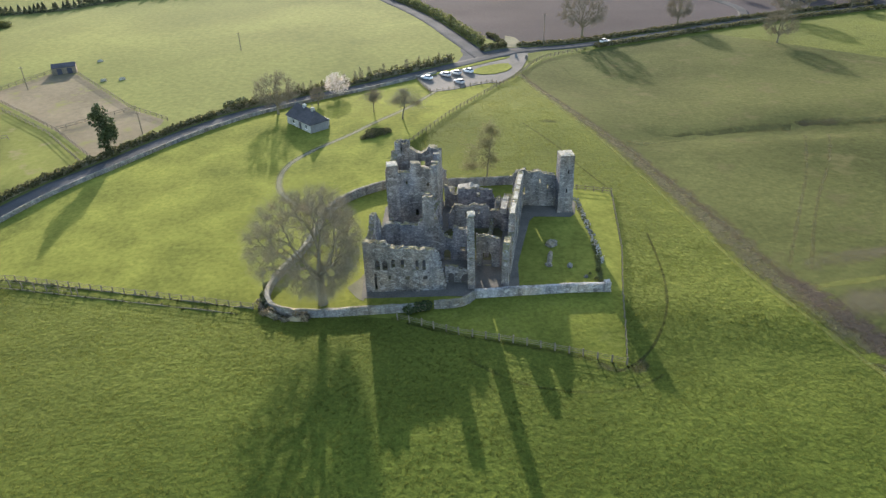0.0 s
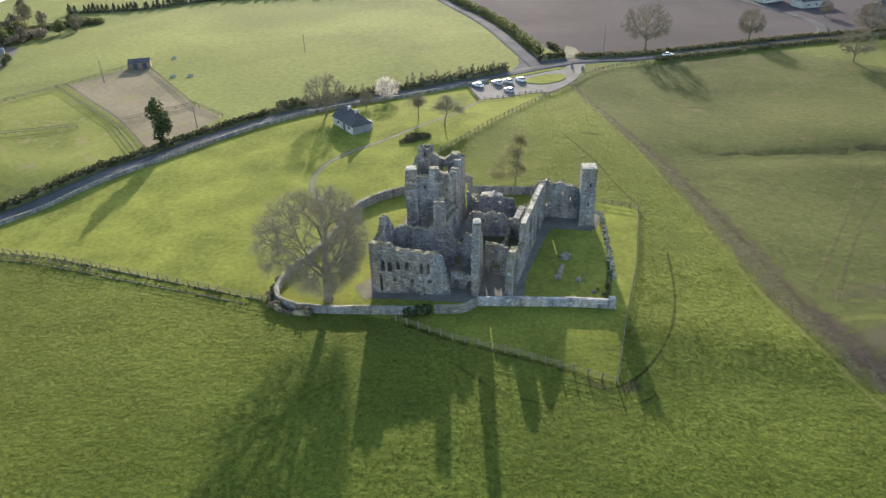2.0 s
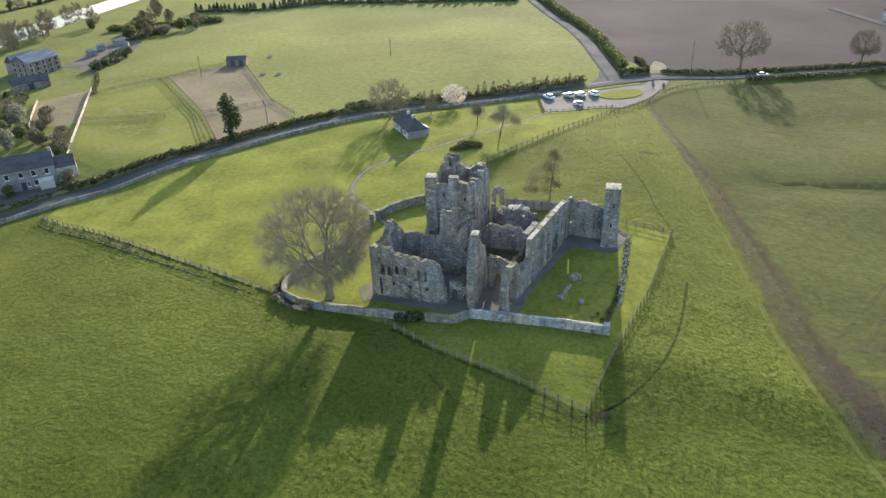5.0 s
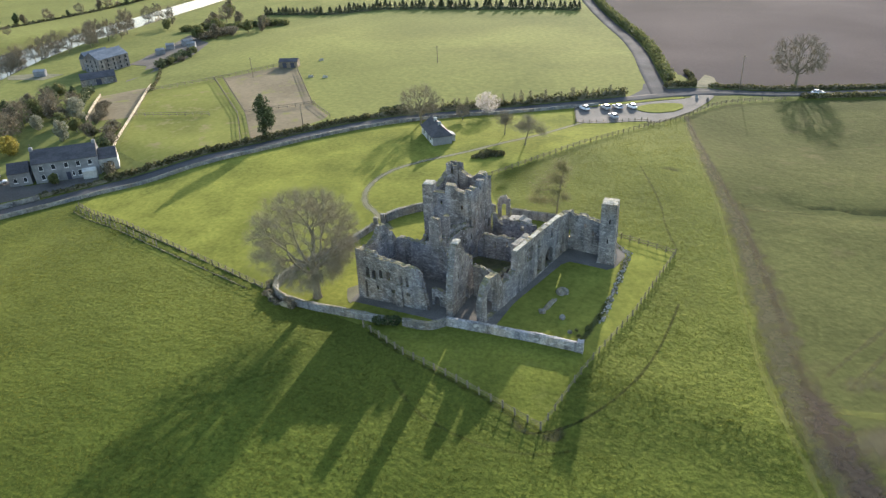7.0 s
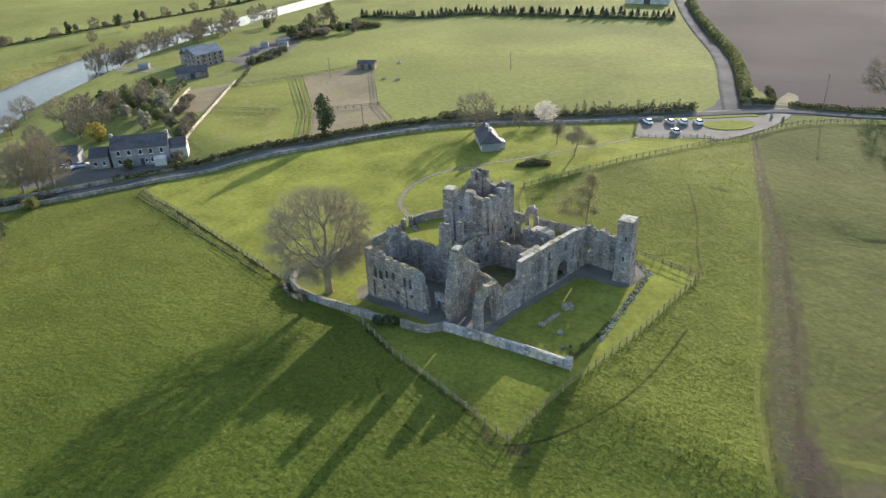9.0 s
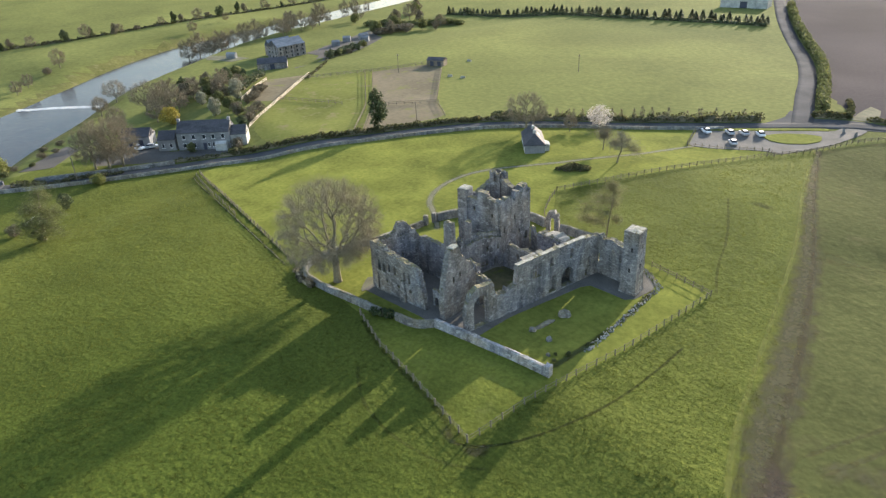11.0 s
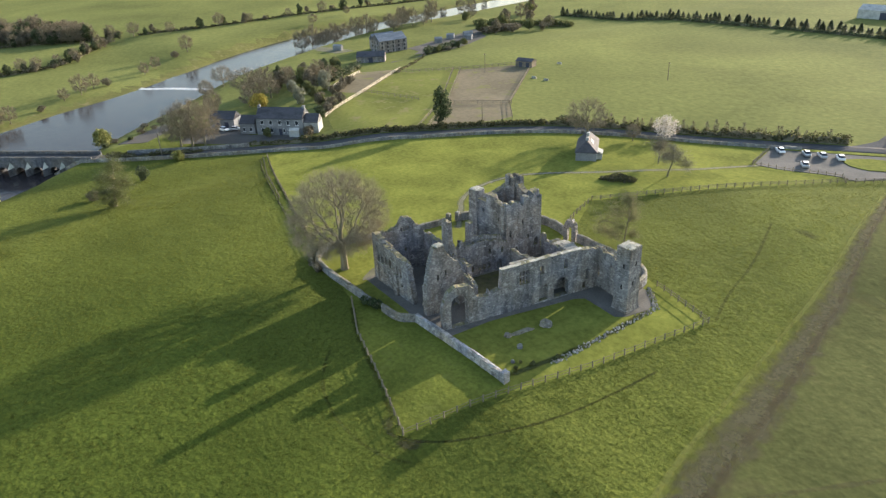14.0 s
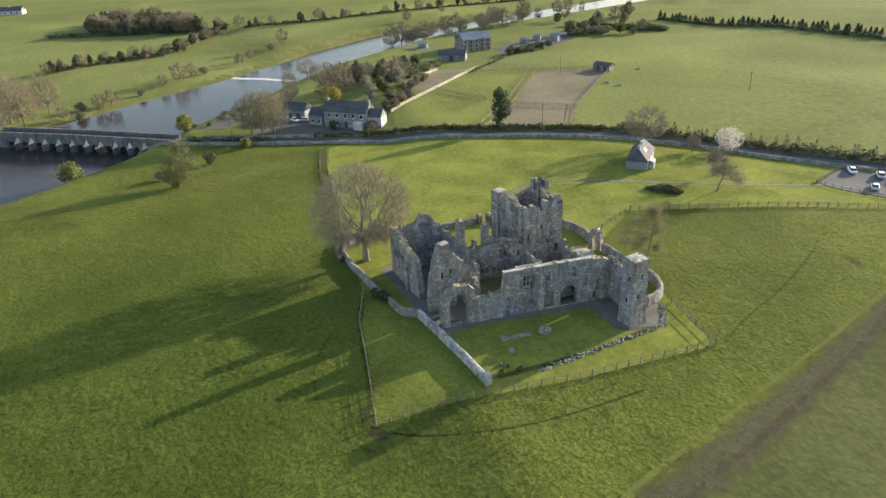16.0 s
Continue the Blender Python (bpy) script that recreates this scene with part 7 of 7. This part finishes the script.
for line, w in (([(2, 86), (9, 80), (18, 77.5), (28, 78.5), (34, 83)], 0.9), ([(38.5, 142.5), (34.5, 152), (31, 166), (23, 185)], 0.9),
                ([(56, 112), (61, 96), (66, 84), (72, 70)], 0.8)):
    strip_of("cattle_track", line, w, W_TREAD, "narrow dark trodden cattle track in the pasture", "track")
for line in ([(103, 176), (99.2, 166.6), (92, 153), (84.2, 141.1), (77, 128), (71, 116.2), (67, 108)], [(97, 176), (92.6, 165.8), (86, 151), (79.6, 139.2), (73, 127), (67.1, 116.4), (64, 110)]):
    strip_of("wheel_track", line, 1.2, W_WHEEL, "faint brown wheel track across the field", "track")
strip_of("cattle_track", [(25, 82), (29.4, 84.4), (33.1, 88.6), (36.8, 95.3), (39.5, 104.6), (40.7, 116.5), (41, 124)], 0.75, W_RUT, "narrow dark trodden rut curving round the fence", "track")
strip_of("rough_patch", [(26.5, 185.6), (30.4, 186.3), (34.5, 187)], 4.5, W_RANK, "rough tussocky patch in the pasture", "grass")
strip_of("rank_edge", [(27.6, 103.6), (28.6, 110), (29.4, 118), (29.6, 127), (29.0, 137)], 1.7, W_RANK, "rank grass and weeds along the tumbled stones", "grass")
strip_of("muddy_corner", [(22, 84.6), (25.5, 82.8), (28.4, 82.2), (31.5, 86)], 2.6, W_DITCH, "dark trampled mud outside the fence corner", "mud", 0.07)
strip_of("ditch_scrub", [(60.5, 110), (63.2, 103.5), (66.4, 96), (70.4, 86), (77, 69), (84, 50), (92, 24)], 8.0, W_SCRUB, "dark trampled brambles and mud choking the ditch", "scrub", 0.1)
for k, (x, y, t, w, lab) in enumerate(((150, 378, 20, 15, "white village house with grey roof"), (176, 352, 25, 13, "pale blue village house with grey roof"), (200, 345, 15, 12, "pale grey village house with slate roof"), (134, 392, 30, 12, "small white bungalow beyond the field"))):
    building("village_house", x, y, t, w, 8, 4.6 if k else 3.2, 7.4 if k else 5.6, lab, "house", (M_WHITE, M_RENDER, M_RENDER, M_WHITE)[k], M_SLATE, windows=[("f", s_, z, 1.0, 1.2) for s_ in (-4, 0, 4) for z in ((0.9, 3.0) if k in (1, 2) else (0.9,))], chimneys=[(w / 2 - 0.8, 0, 0.8)])
for k, (x, y) in enumerate(((129, 268), (162, 342), (185, 336), (195, 328), (170, 330), (148, 352))):
    plant("bare_tree", kinds["a"] if k == 0 else kinds["b"], x, y, "leafless tree beside the village road", "tree", 80 * k, 1.0 if k == 0 else 0.7, group="village trees")
ribbon("road", [(127, 303), (140, 325), (138, 350), (128, 380), (110, 420)], 4.5, M_ROAD, 0.12, "narrow village side road past houses", "road")


# ---- grass ----


def tussocks(name, count, region, poly_out, size, leaf, label, seed, where=None, blend=0):
    rng = np.random.default_rng(seed)
    x = rng.uniform(region[0], region[1], count)
    y = rng.uniform(region[2], region[3], count)
    clump = np.array([0.5 * noise.noise(Vector((a * 0.15, b * 0.15, seed))) + 0.8 * noise.noise(Vector((a * 1.1, b * 1.1, seed))) for a, b in zip(x, y)])
    rim = np.minimum(np.minimum(x - region[0], region[1] - x), y - region[2]) / 14.0
    ok = (clump + rng.uniform(-0.4, 0.6, count) > 0.05) & (rng.uniform(0, 1, count) < rim + (0 if seed == 1 else 1))
    for p in poly_out:
        ok &= ~inside(x, y, p)
    if blend:
        share = np.clip((x + 40) / 50, 0, 1)
        ok &= rng.uniform(0, 1, count) < (share if blend > 0 else 1 - share)
    if where is not None:
        ok &= inside(x, y, where)
    ok &= river_edge(x, y) > 6
    x, y = x[ok], y[ok]
    z = land(x, y)
    n = len(x)
    vs, fs = np.zeros((n, 3, 3, 3)), []
    for b in range(3):
        a = rng.uniform(0, 6.28, n)
        h, r = size * rng.uniform(0.4, 1.2, n), size * rng.uniform(0.3, 1.3, n)
        cx, cy = x + rng.normal(0, 0.12, n), y + rng.normal(0, 0.12, n)
        w = size * rng.uniform(0.3, 0.6, n)
        vs[:, b, 0] = np.c_[cx - np.sin(a) * w, cy + np.cos(a) * w, z - 0.03]
        vs[:, b, 1] = np.c_[cx + np.sin(a) * w, cy - np.cos(a) * w, z - 0.03]
        vs[:, b, 2] = np.c_[cx + np.cos(a) * r, cy + np.sin(a) * r, z + h]
    v = vs.reshape(-1, 3)
    f = np.arange(len(v)).reshape(-1, 3)
    me = bpy.data.meshes.new(name)
    me.vertices.add(len(v))
    me.vertices.foreach_set("co", v.ravel())
    me.loops.add(len(v))
    me.loops.foreach_set("vertex_index", f.ravel())
    me.polygons.add(len(f))
    me.polygons.foreach_set("loop_start", np.arange(0, len(v), 3))
    me.update(calc_edges=True)
    me.materials.append(leaf)
    tagged(new(name, me), label, "grass", kind="stuff")


OUT = [GROUND_ZONES["lawn"], GROUND_ZONES["east"]]
tussocks("pasture_grass", 240000, (-116, 72, 14, 122), OUT, 0.13, L_GREENGRASS, "rough tussocky green pasture grass", 1, None, 1)
tussocks("pasture_grass", 240000, (-116, 72, 14, 122), OUT, 0.12, L_GRASS, "rough tussocky paler pasture grass", 1, None, -1)
tussocks("pasture_grass", 92000, (-14, 60, 122, 240), OUT, 0.11, L_GRASS, "rough tussocky green pasture grass", 2)
